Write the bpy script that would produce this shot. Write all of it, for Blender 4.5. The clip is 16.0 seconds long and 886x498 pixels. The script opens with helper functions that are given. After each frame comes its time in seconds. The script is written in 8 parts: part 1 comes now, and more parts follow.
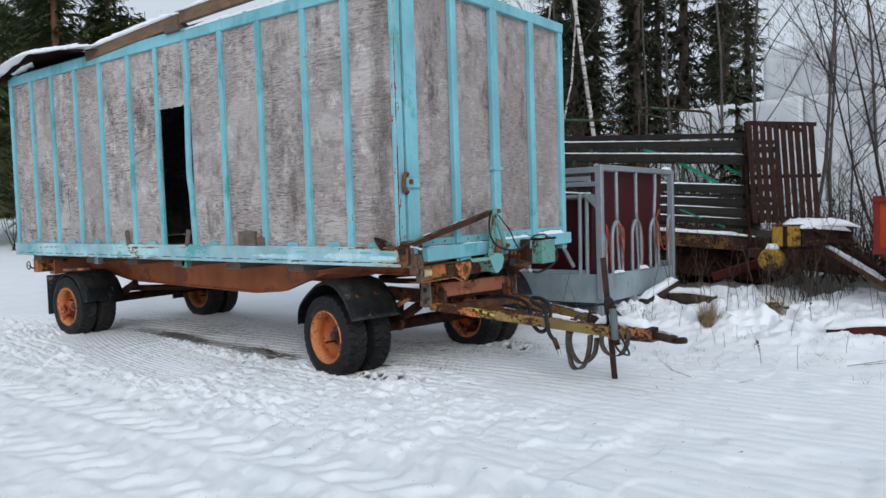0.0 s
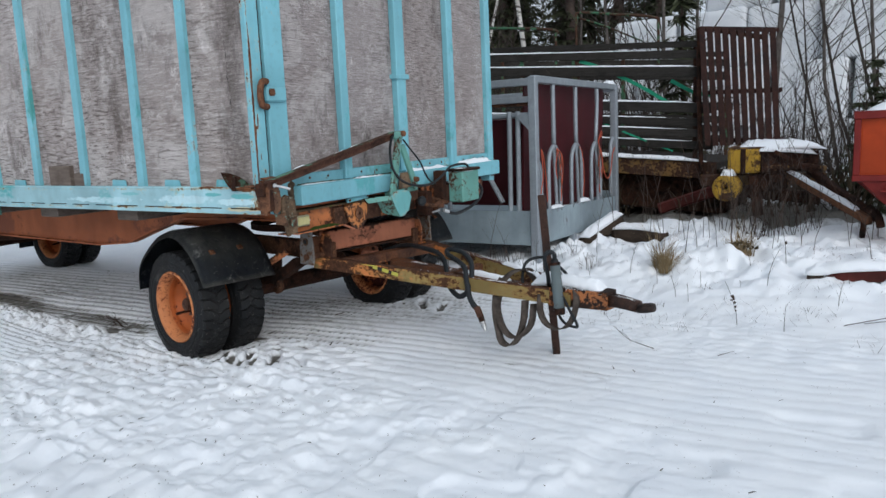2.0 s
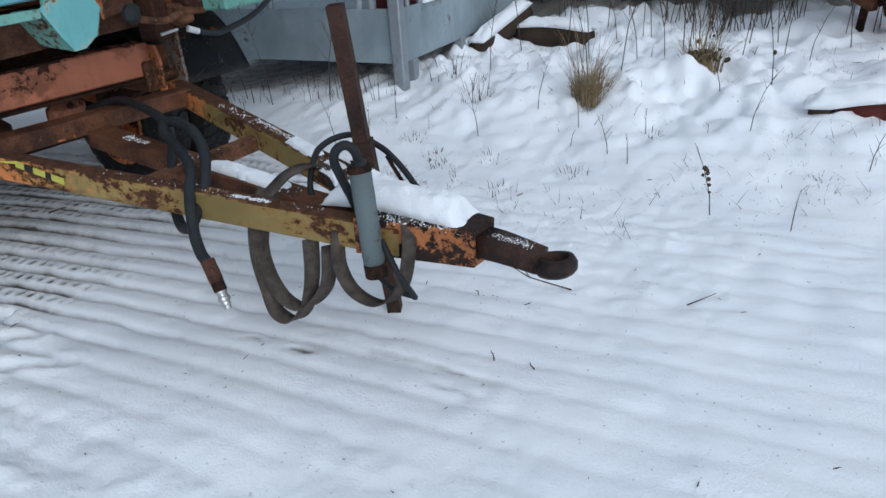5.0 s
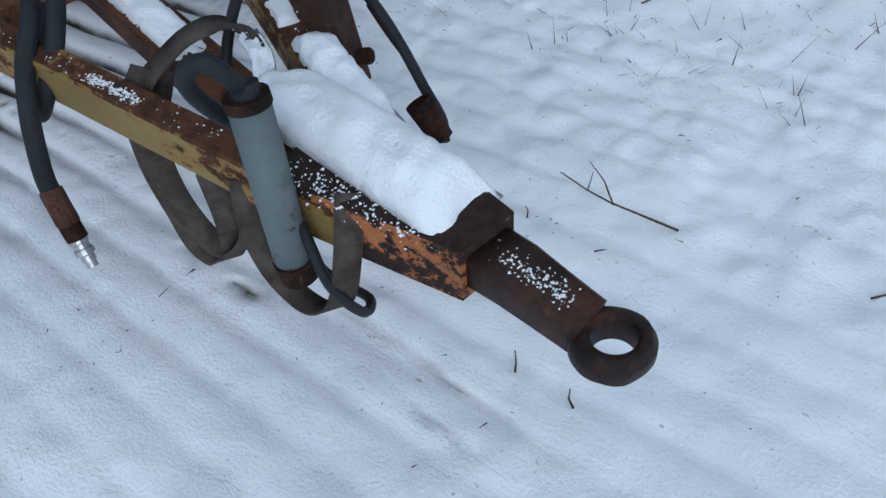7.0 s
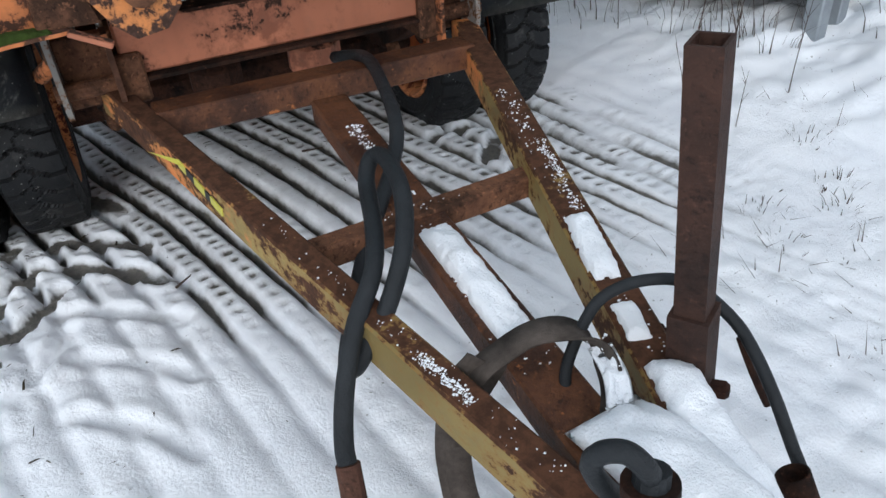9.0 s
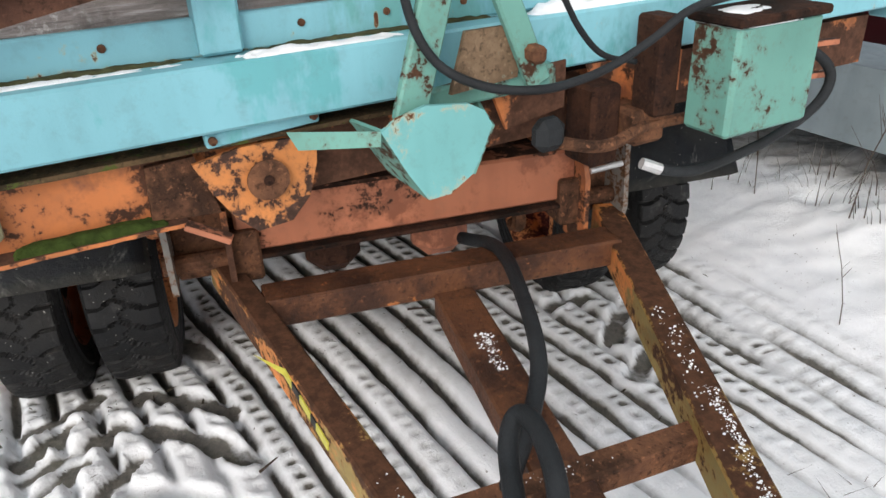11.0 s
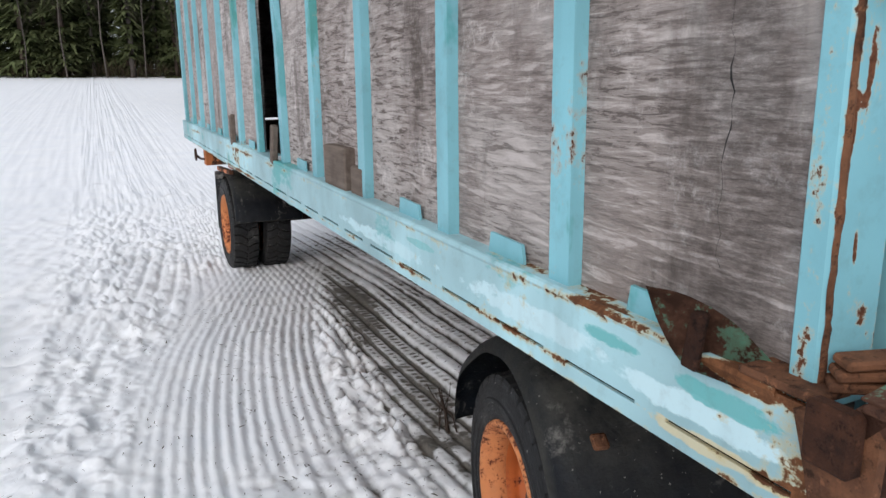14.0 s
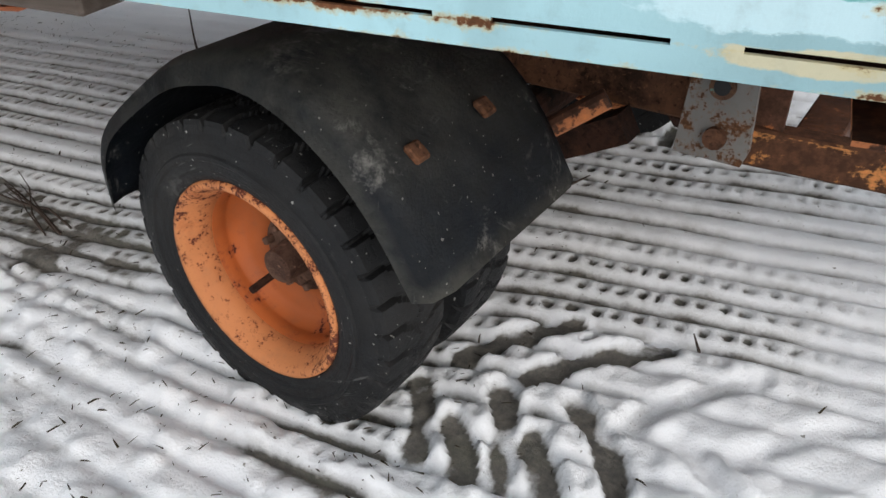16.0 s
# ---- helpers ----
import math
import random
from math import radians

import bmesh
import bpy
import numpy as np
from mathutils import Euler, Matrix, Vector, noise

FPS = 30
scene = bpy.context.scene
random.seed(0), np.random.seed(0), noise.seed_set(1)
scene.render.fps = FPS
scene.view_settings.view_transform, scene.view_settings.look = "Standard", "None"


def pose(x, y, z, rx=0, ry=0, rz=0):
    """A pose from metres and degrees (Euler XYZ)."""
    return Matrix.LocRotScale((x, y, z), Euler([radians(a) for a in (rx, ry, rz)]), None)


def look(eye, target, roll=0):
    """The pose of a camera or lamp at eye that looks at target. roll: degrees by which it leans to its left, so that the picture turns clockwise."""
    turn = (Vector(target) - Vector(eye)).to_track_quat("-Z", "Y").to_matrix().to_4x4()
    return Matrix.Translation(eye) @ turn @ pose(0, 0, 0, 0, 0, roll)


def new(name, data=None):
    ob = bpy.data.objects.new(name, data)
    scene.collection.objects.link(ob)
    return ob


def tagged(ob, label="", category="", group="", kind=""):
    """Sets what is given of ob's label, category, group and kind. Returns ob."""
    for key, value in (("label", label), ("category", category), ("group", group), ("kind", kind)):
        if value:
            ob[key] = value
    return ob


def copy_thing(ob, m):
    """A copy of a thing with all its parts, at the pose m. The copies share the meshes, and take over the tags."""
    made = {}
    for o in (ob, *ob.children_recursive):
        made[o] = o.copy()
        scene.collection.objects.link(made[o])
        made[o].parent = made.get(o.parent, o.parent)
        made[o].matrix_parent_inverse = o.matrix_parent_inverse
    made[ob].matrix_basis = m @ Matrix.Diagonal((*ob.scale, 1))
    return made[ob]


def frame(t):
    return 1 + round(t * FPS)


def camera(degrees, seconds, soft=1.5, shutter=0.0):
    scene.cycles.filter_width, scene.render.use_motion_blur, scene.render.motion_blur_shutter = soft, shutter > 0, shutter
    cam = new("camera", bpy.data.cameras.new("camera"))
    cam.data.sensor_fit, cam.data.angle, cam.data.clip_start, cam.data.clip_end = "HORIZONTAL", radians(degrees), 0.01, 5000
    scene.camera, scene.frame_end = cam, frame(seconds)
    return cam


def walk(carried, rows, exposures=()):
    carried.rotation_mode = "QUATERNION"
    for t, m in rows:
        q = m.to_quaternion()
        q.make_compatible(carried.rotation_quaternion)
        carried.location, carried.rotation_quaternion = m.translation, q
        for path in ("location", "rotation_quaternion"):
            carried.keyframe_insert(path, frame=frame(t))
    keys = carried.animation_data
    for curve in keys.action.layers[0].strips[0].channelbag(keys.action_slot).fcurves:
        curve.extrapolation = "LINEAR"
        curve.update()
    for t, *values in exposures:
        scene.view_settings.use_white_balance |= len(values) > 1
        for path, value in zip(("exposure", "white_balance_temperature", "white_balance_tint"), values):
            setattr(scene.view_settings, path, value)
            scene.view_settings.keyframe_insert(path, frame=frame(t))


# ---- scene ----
cam = camera(61.9, 16.0)
PATH = [
    (0, (3.375, -3.941, 1.251), (2.178, -2.342, 1.151), -1.8),
    (0.5, (3.242, -3.645, 1.224), (2.083, -2.023, 1.070), -1.9),
    (1, (3.086, -3.285, 1.253), (1.969, -1.639, 1.044), -2.3),
    (1.5, (2.877, -2.968, 1.246), (1.798, -1.304, 0.988), -2.6),
    (2, (2.725, -2.631, 1.220), (1.686, -0.948, 0.918), -2.5),
    (2.5, (2.586, -2.280, 1.209), (1.583, -0.588, 0.848), -2.4),
    (3, (2.447, -1.956, 1.209), (1.524, -0.238, 0.767), -2.8),
    (3.5, (2.408, -1.576, 1.171), (1.550, 0.148, 0.631), -3.0),
    (4, (2.350, -1.237, 1.141), (1.521, 0.470, 0.509), -3.1),
    (4.5, (2.229, -0.906, 1.155), (1.417, 0.766, 0.416), -3.2),
    (5, (2.146, -0.575, 1.113), (1.344, 1.038, 0.245), -3.9),
    (5.2, (2.118, -0.465, 1.122), (1.319, 1.119, 0.198), -4.1),
    (7.3, (1.856, 0.429, 1.052), (0.932, 1.336, -0.468), -7.1),
    (7.5, (1.828, 0.433, 1.058), (0.806, 1.321, -0.413), -7.4),
    (8, (1.712, 0.434, 1.111), (0.496, 1.309, -0.214), -6.4),
    (8.5, (1.592, 0.403, 1.130), (0.292, 1.304, -0.095), -4.7),
    (9, (1.537, 0.380, 1.146), (0.180, 1.308, 0.007), -4.2),
    (9.2, (1.522, 0.368, 1.160), (0.143, 1.312, 0.061), -3.9),
    (11.3, (1.193, 0.469, 1.247), (-0.428, 1.240, 0.365), -1.9),
    (11.5, (1.180, 0.409, 1.251), (-0.467, 1.135, 0.381), -2.1),
    (12, (1.147, 0.172, 1.263), (-0.545, 0.868, 0.456), -2.5),
    (12.5, (1.104, -0.058, 1.292), (-0.654, 0.648, 0.651), -1.7),
    (13, (0.900, -0.199, 1.293), (-0.924, 0.445, 0.787), -1.7),
    (13.5, (0.711, -0.392, 1.302), (-1.122, 0.270, 0.853), -1.0),
    (14, (0.508, -0.611, 1.322), (-1.267, 0.200, 0.881), -0.6),
    (14.5, (0.235, -0.657, 1.256), (-1.328, 0.425, 0.633), -1.4),
    (15, (0.037, -0.748, 1.211), (-1.104, 0.625, 0.309), -2.8),
    (15.5, (-0.064, -0.762, 1.179), (-0.878, 0.728, 0.122), -2.3),
    (16, (-0.134, -0.645, 1.118), (-0.845, 0.847, -0.009), -1.7),
]
walk(cam, [(t, look(eye, target, roll)) for t, eye, target, roll in PATH],
     [(0, -0.15, 6100, 10), (3, -0.10, 6080, 10), (4, -0.11, 5880, 9), (5, -0.13, 5750, 9), (7.5, -0.28, 5400, 7), (8.0, -0.05, 5700, 9), (9, 0.27, 6050, 10), (11.3, 0.62, 6850, 13), (12.5, 0.42, 6750, 11), (13.3, 0.17, 6450, 12), (14, 0.08, 6500, 14), (14.5, 0.03, 6500, 15), (15, 0.12, 6600, 14), (16, 0.22, 6650, 12)])
SKY = 0.9

# ---- world, sun ----
world = bpy.data.worlds.new("overcast_sky")
scene.world = world
world.use_nodes = True
wn, wl = world.node_tree.nodes, world.node_tree.links
sky = wn.new("ShaderNodeTexSky")
sky.sky_type, sky.sun_disc = "NISHITA", False
sky.sun_elevation, sky.sun_rotation = radians(26), radians(132)
sky.dust_density, sky.air_density, sky.ozone_density = 6.0, 1.0, 1.0
hs = wn.new("ShaderNodeHueSaturation")
hs.inputs["Saturation"].default_value = 0.25
hs.inputs["Value"].default_value = 0.12
cloud = wn.new("ShaderNodeMixRGB")
cloud.inputs[0].default_value = 0.82
cloud.inputs[2].default_value = (0.86, 0.93, 1.0, 1)
wl.new(sky.outputs[0], hs.inputs["Color"])
wl.new(hs.outputs[0], cloud.inputs[1])
wl.new(cloud.outputs[0], wn["Background"].inputs[0])
wn["Background"].inputs[1].default_value = SKY
sun = new("sun", bpy.data.lights.new("sun", "SUN"))
sun.data.energy, sun.data.angle, sun.data.color = 1.1, radians(35), (1.0, 0.96, 0.9)
sun.matrix_world = look((6, -5.5, 4), (0, 0, 0))


# ---- material helpers ----
class Mat:
    """A small builder round one Principled material."""

    def __init__(self, name, rough=0.7, metal=0.0):
        self.m = bpy.data.materials.new(name)
        self.m.use_nodes = True
        self.t = self.m.node_tree
        self.b = self.t.nodes["Principled BSDF"]
        self.b.inputs["Roughness"].default_value = rough
        self.b.inputs["Metallic"].default_value = metal
        self.b.inputs["Specular IOR Level"].default_value = 0.15 if rough > 0.8 else 0.25
        self.co = self.t.nodes.new("ShaderNodeTexCoord").outputs["Object"]

    def link(self, a, b):
        self.t.links.new(a, b)

    def scaled(self, s):
        n = self.t.nodes.new("ShaderNodeMapping")
        n.inputs["Scale"].default_value = s
        self.link(self.co, n.inputs["Vector"])
        return n.outputs[0]

    def noise(self, scale, detail=4, rough=0.6, stretch=None, dist=0.0):
        n = self.t.nodes.new("ShaderNodeTexNoise")
        n.inputs["Scale"].default_value, n.inputs["Detail"].default_value = scale, detail
        n.inputs["Roughness"].default_value, n.inputs["Distortion"].default_value = rough, dist
        self.link(self.scaled(stretch) if stretch else self.co, n.inputs["Vector"])
        return n.outputs[0]

    def ramp(self, fac, *stops):
        n = self.t.nodes.new("ShaderNodeValToRGB")
        e = n.color_ramp.elements
        while len(e) < len(stops):
            e.new(0.5)
        for el, (p, c) in zip(e, stops):
            el.position = p
            el.color = (c, c, c, 1) if isinstance(c, (int, float)) else (*c, 1)
        self.link(fac, n.inputs[0])
        return n.outputs[0]

    def mix(self, fac, a, b, kind="MIX"):
        n = self.t.nodes.new("ShaderNodeMixRGB")
        n.blend_type = kind
        for i, v in ((0, fac), (1, a), (2, b)):
            if isinstance(v, (int, float)):
                n.inputs[i].default_value = v if i == 0 else (v, v, v, 1)
            elif isinstance(v, tuple):
                n.inputs[i].default_value = (*v, 1)
            else:
                self.link(v, n.inputs[i])
        return n.outputs[0]

    def math(self, op, a, b=0.0):
        n = self.t.nodes.new("ShaderNodeMath")
        n.operation = op
        for i, v in ((0, a), (1, b)):
            if isinstance(v, (int, float)):
                n.inputs[i].default_value = v
            else:
                self.link(v, n.inputs[i])
        return n.outputs[0]

    def rand(self):
        return self.t.nodes.new("ShaderNodeObjectInfo").outputs["Random"]

    def attr(self, name):
        n = self.t.nodes.new("ShaderNodeAttribute")
        n.attribute_name = name
        return n.outputs["Fac"]

    def color(self, c):
        if isinstance(c, tuple):
            self.b.inputs["Base Color"].default_value = (*c, 1)
        else:
            self.link(c, self.b.inputs["Base Color"])
        return self

    def rough(self, f):
        self.link(f, self.b.inputs["Roughness"])
        return self

    def bump(self, h, strength=0.4, dist=0.01):
        n = self.t.nodes.new("ShaderNodeBump")
        n.inputs["Strength"].default_value, n.inputs["Distance"].default_value = strength, dist
        self.link(h, n.inputs["Height"])
        self.link(n.outputs[0], self.b.inputs["Normal"])
        return self


def paint(name, base, under, share=0.56, scale=9.0, tone=0.12, rough=0.45, second=None, streak=(1, 1, 1), zones=(), primer=None, top_wear=0.0, along=None, patches=(), side=0):
    """Old paint: chipped through to primer and rust, grime, faint streaks.
    zones: (axis, centre, half width, gain) where it wears more; along: (colour, axis, from, to) another coat;
    patches: (x, z, half width, half height, colour or added wear) worn or recoated places."""
    k = Mat(name, rough)
    big = k.noise(1.7, 3)
    fine = k.noise(scale, 9, 0.70, streak)
    chips = k.noise(scale * 4.5, 6, 0.68)
    grit = k.noise(120, 4, 0.7)
    run = k.noise(14, 3, 0.5, (1, 1, 0.12))
    sep = k.t.nodes.new("ShaderNodeSeparateXYZ")
    k.link(k.co, sep.inputs[0])
    lo, hi = tuple(c * (1 - tone * 1.6) for c in base), tuple(min(1, c * (1 + tone)) for c in base)
    col = k.mix(k.ramp(big, (0.35, 0.0), (0.65, 1.0)), lo, hi)
    if along:
        other, ax, a, b = along
        t = k.math("MULTIPLY", k.math("SUBTRACT", sep.outputs[ax], a), 1.0 / (b - a))
        t = k.math("ADD", t, k.math("MULTIPLY", k.math("SUBTRACT", k.noise(5, 5, 0.7), 0.5), 1.6))
        col = k.mix(k.ramp(t, (0.42, 1.0), (0.55, 0.0)), col, other)
    places = []
    if patches:
        ragged = k.math("MULTIPLY", k.math("SUBTRACT", k.noise(26, 8, 0.7, (0.5, 1, 1)), 0.5), 4.5)
    for cx, cz, hx, hz, what in patches:
        dx = k.math("MULTIPLY", k.math("SUBTRACT", sep.outputs[side], cx), 1.0 / hx)
        dz = k.math("MULTIPLY", k.math("SUBTRACT", sep.outputs[2], cz), 1.0 / hz)
        d = k.math("ADD", k.math("ADD", k.math("MULTIPLY", dx, dx), k.math("MULTIPLY", dz, dz)), ragged)
        places.append((d, what))
    for d, what in places:
        if isinstance(what, tuple):
            col = k.mix(k.ramp(k.math("MULTIPLY", d, 0.5), (0.38, 0.9), (0.56, 0.0)), col, what)
    if second:
        col = k.mix(k.ramp(k.noise(3.1, 6, 0.68, streak), (0.55, 0.0), (0.60, 1.0)), col, second)
    col = k.mix(k.ramp(run, (0.5, 0.0), (0.75, 0.32)), col, tuple(c * 0.55 for c in base))
    col = k.mix(k.ramp(k.noise(26, 5, 0.7), (0.52, 0.0), (0.75, 0.22)), col, (0.10, 0.09, 0.07))
    wear = k.mix(0.30, k.mix(0.35, fine, chips), big)
    for ax, mid, half, gain in zones:
        d = k.math("ABSOLUTE", k.math("SUBTRACT", sep.outputs[ax], mid))
        wear = k.math("ADD", wear, k.math("MULTIPLY", k.ramp(k.math("MULTIPLY", d, 1.0 / half), (0.0, 1.0), (1.0, 0.0)), gain))
    for d, what in places:
        if not isinstance(what, tuple):
            wear = k.math("ADD", wear, k.math("MULTIPLY", k.ramp(k.math("MULTIPLY", d, 0.5), (0.1, 1.0), (0.7, 0.0)), what))
    if top_wear:
        geo = k.t.nodes.new("ShaderNodeNewGeometry")
        sn = k.t.nodes.new("ShaderNodeSeparateXYZ")
        k.link(geo.outputs["Normal"], sn.inputs[0])
        wear = k.math("ADD", wear, k.math("MULTIPLY", k.ramp(sn.outputs[2], (0.55, 0.0), (0.85, 1.0)), top_wear))
    rust = k.mix(grit, tuple(c * 0.40 for c in under), tuple(min(1, c * 1.5) for c in under))
    rust = k.mix(k.ramp(chips, (0.45, 0.0), (0.6, 0.7)), rust, tuple(c * 0.35 for c in under))
    worn = k.ramp(wear, (share, 0.0), (share + 0.018, 1.0))
    halo = k.ramp(wear, (share - 0.035, 0.0), (share + 0.01, 0.8))
    col = k.mix(halo, col, primer or tuple(0.5 * a + 0.6 * b for a, b in zip(base, under)))
    col = k.mix(worn, col, rust)
    k.color(col)
    k.rough(k.ramp(worn, (0, rough), (1, 0.92)))
    k.bump(k.mix(0.3, k.mix(worn, 0.6, 0.3), grit), 0.45, 0.004)
    return k.m


def rusted(name, a=(0.10, 0.045, 0.025), b=(0.23, 0.095, 0.04), dark=(0.03, 0.018, 0.014), rough=0.88, fleck=None, share=0.60):
    """Scaly rust in three tones with pits, and flecks of old paint where given."""
    k = Mat(name, rough)
    mid, fine = k.noise(16, 9, 0.74), k.noise(75, 6, 0.75)
    col = k.mix(k.ramp(mid, (0.38, 0.0), (0.64, 1.0)), a, b)
    col = k.mix(k.ramp(k.noise(5, 8, 0.72), (0.47, 0.0), (0.60, 0.85)), col, dark)
    col = k.mix(k.ramp(fine, (0.36, 0.7), (0.46, 0.0)), col, tuple(c * 0.45 for c in dark))
    col = k.mix(k.ramp(k.noise(90, 4), (0.60, 0.0), (0.70, 0.5)), col, tuple(min(1, c * 1.7) for c in b))
    if fleck:
        m = k.ramp(k.mix(0.4, k.noise(9, 9, 0.75), k.noise(38, 6, 0.7)), (share, 0.0), (share + 0.02, 0.9))
        col = k.mix(m, col, fleck)
    k.color(col)
    return k.bump(k.mix(0.5, mid, fine), 0.75, 0.009).m


def plain(name, base, rough=0.6, metal=0.0, tone=0.2, scale=12.0, bump=0.2, grit=70.0):
    k = Mat(name, rough, metal)
    col = k.mix(k.ramp(k.noise(scale, 6, 0.65), (0.3, 0.0), (0.7, 1.0)), tuple(c * (1 - tone) for c in base), tuple(min(1, c * (1 + tone)) for c in base))
    k.color(k.mix(k.ramp(k.noise(scale * 0.2, 3), (0.4, 0.0), (0.8, 0.5)), col, tuple(c * (1 - 1.6 * tone) for c in base)))
    return k.bump(k.noise(grit, 5, 0.7), bump, 0.003).m


RUST = (0.13, 0.052, 0.026)
CYAN, PRIMER = (0.205, 0.475, 0.545), (0.40, 0.36, 0.30)
M_CYAN = paint("cyan_paint", CYAN, RUST, 0.615, 9.0, 0.10, 0.42, (0.12, 0.38, 0.41), (1, 1, 0.55), primer=PRIMER)
M_CYAN_WORN = paint("cyan_paint_flaking", CYAN, (0.15, 0.06, 0.03), 0.60, 11.0, 0.12, 0.5, (0.09, 0.33, 0.32), (1, 1, 0.35), primer=PRIMER)
M_SNOUT = paint("cyan_snout_paint", (0.17, 0.44, 0.44), (0.16, 0.07, 0.03), 0.59, 13.0, 0.12, 0.5, None, (1, 1, 0.6), ((2, 0.752, 0.045, 0.10), (1, 0.925, 0.03, 0.05), (2, 0.905, 0.012, 0.07)), (0.46, 0.40, 0.26))
M_FLANGE = paint("cyan_flange_paint", CYAN, (0.15, 0.06, 0.03), 0.59, 14.0, 0.12, 0.5, (0.14, 0.38, 0.38), (1, 1, 0.4), ((2, 1.001, 0.010, 0.09),), (0.36, 0.34, 0.20), side=1,
                 patches=tuple((0.386 + 0.148 * k, 1.018 + 0.004, 0.005, 0.016, 0.09) for k in range(7)))
M_RAIL = paint("cyan_rail_paint", (0.36, 0.585, 0.635), (0.17, 0.07, 0.03), 0.595, 9.0, 0.20, 0.45, (0.10, 0.38, 0.39), (0.5, 1, 1), ((2, 0.902, 0.013, 0.10), (2, 1.002, 0.018, 0.075), (0, 0.0, 0.20, 0.045), (0, 0.062, 0.075, 0.11), (2, 0.876, 0.01, 0.06)), (0.50, 0.42, 0.22), patches=((-0.50, 0.945, 0.22, 0.022, (0.52, 0.72, 0.77)), (-0.12, 0.935, 0.14, 0.018, (0.52, 0.72, 0.77)), (-1.2, 0.94, 0.3, 0.018, (0.48, 0.69, 0.74)), (-0.28, 0.973, 0.062, 0.011, (0.12, 0.41, 0.42)), (-0.06, 0.965, 0.075, 0.014, (0.12, 0.41, 0.42)), (-0.07, 0.899, 0.11, 0.011, (0.55, 0.50, 0.33)), (-0.27, 1.010, 0.13, 0.006, 0.07), (-0.07, 0.998, 0.06, 0.016, 0.12), (-0.95, 0.975, 0.07, 0.008, (0.20, 0.48, 0.50)), (-0.065, 0.945, 0.012, 0.007, 0.07)))
M_CORNER = paint("cyan_corner_paint", CYAN, (0.15, 0.058, 0.028), 0.575, 20.0, 0.12, 0.48, (0.11, 0.36, 0.36), (1, 1, 0.45), ((1, 0.034, 0.009, 0.105), (1, 0.110, 0.010, 0.09), (0, 0.006, 0.016, 0.055)), (0.46, 0.42, 0.30), side=1,
                 patches=((0.055, 1.33, 0.005, 0.035, 0.10), (0.045, 1.302, 0.012, 0.010, 0.10), (0.036, 1.27, 0.006, 0.035, 0.10), (0.061, 1.165, 0.003, 0.03, 0.10), (0.080, 1.085, 0.012, 0.014, 0.08), (0.034, 1.19, 0.006, 0.03, 0.09), (0.038, 1.62, 0.006, 0.10, 0.08), (0.036, 1.45, 0.006, 0.06, 0.08)))
M_GREEN = paint("sea_green_paint_rusting", (0.14, 0.335, 0.285), (0.095, 0.046, 0.026), 0.528, 11.0, 0.15, 0.55)
M_ORANGE = paint("orange_paint_rusting", (0.60, 0.20, 0.068), (0.10, 0.046, 0.028), 0.485, 5.0, 0.20, 0.6, (0.26, 0.10, 0.052), top_wear=0.10)
M_CHASSIS = paint("chassis_orange_paint", (0.46, 0.14, 0.055), (0.06, 0.028, 0.018), 0.59, 6.0, 0.18, 0.6, (0.26, 0.085, 0.045), top_wear=0.08)
M_SALMON = paint("faded_orange_paint", (0.42, 0.155, 0.085), (0.06, 0.030, 0.020), 0.565, 6.0, 0.18, 0.6, (0.22, 0.08, 0.045), top_wear=0.08)
M_RIM = paint("rim_orange_paint", (0.49, 0.13, 0.036), (0.095, 0.022, 0.018), 0.535, 12.0, 0.15, 0.5, (0.46, 0.115, 0.035))
M_RIM_EDGE = paint("rim_edge_faded_orange", (0.62, 0.235, 0.09), (0.16, 0.045, 0.025), 0.535, 38.0, 0.12, 0.65, (0.52, 0.17, 0.06))
M_TOW = paint("ochre_paint_rusting", (0.27, 0.195, 0.068), (0.085, 0.036, 0.018), 0.515, 9.0, 0.22, 0.65, (0.17, 0.12, 0.045), (0.5, 0.5, 1.4), primer=(0.22, 0.11, 0.03), top_wear=0.075, along=((0.60, 0.21, 0.065), 0, -0.1, 0.75))
M_RUST = rusted("rust_brown", (0.115, 0.054, 0.032), (0.21, 0.095, 0.050), (0.024, 0.014, 0.010))
M_HUB = rusted("hub_brown_rust", (0.10, 0.055, 0.038), (0.20, 0.12, 0.085), (0.045, 0.022, 0.016))
M_BAR = rusted("bar_brown_rust", (0.070, 0.034, 0.024), (0.115, 0.055, 0.036), (0.030, 0.017, 0.013))
M_WET_RUST = rusted("reddish_wet_rust", (0.080, 0.033, 0.018), (0.15, 0.060, 0.027), (0.032, 0.014, 0.009), 0.6, (0.42, 0.15, 0.05), 0.60)
M_RUST_FLECK = rusted("rust_with_green_flecks", (0.10, 0.055, 0.036), (0.18, 0.095, 0.055), (0.03, 0.02, 0.015), 0.9, (0.14, 0.27, 0.22), 0.555)
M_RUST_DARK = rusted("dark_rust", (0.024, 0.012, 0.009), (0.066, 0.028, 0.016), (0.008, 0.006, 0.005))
M_RUST_SCALE = rusted("scaly_rust_plate", (0.13, 0.085, 0.052), (0.22, 0.15, 0.095), (0.05, 0.035, 0.025), 0.92, (0.20, 0.24, 0.19), 0.575)
M_GALV = plain("galvanised_steel", (0.29, 0.32, 0.345), 0.5, 0.35, 0.14, 20, 0.15)
M_GALV_SHEET = paint("weathered_galvanised_sheet", (0.27, 0.33, 0.36), (0.10, 0.045, 0.03), 0.60, 5.0, 0.16, 0.55)
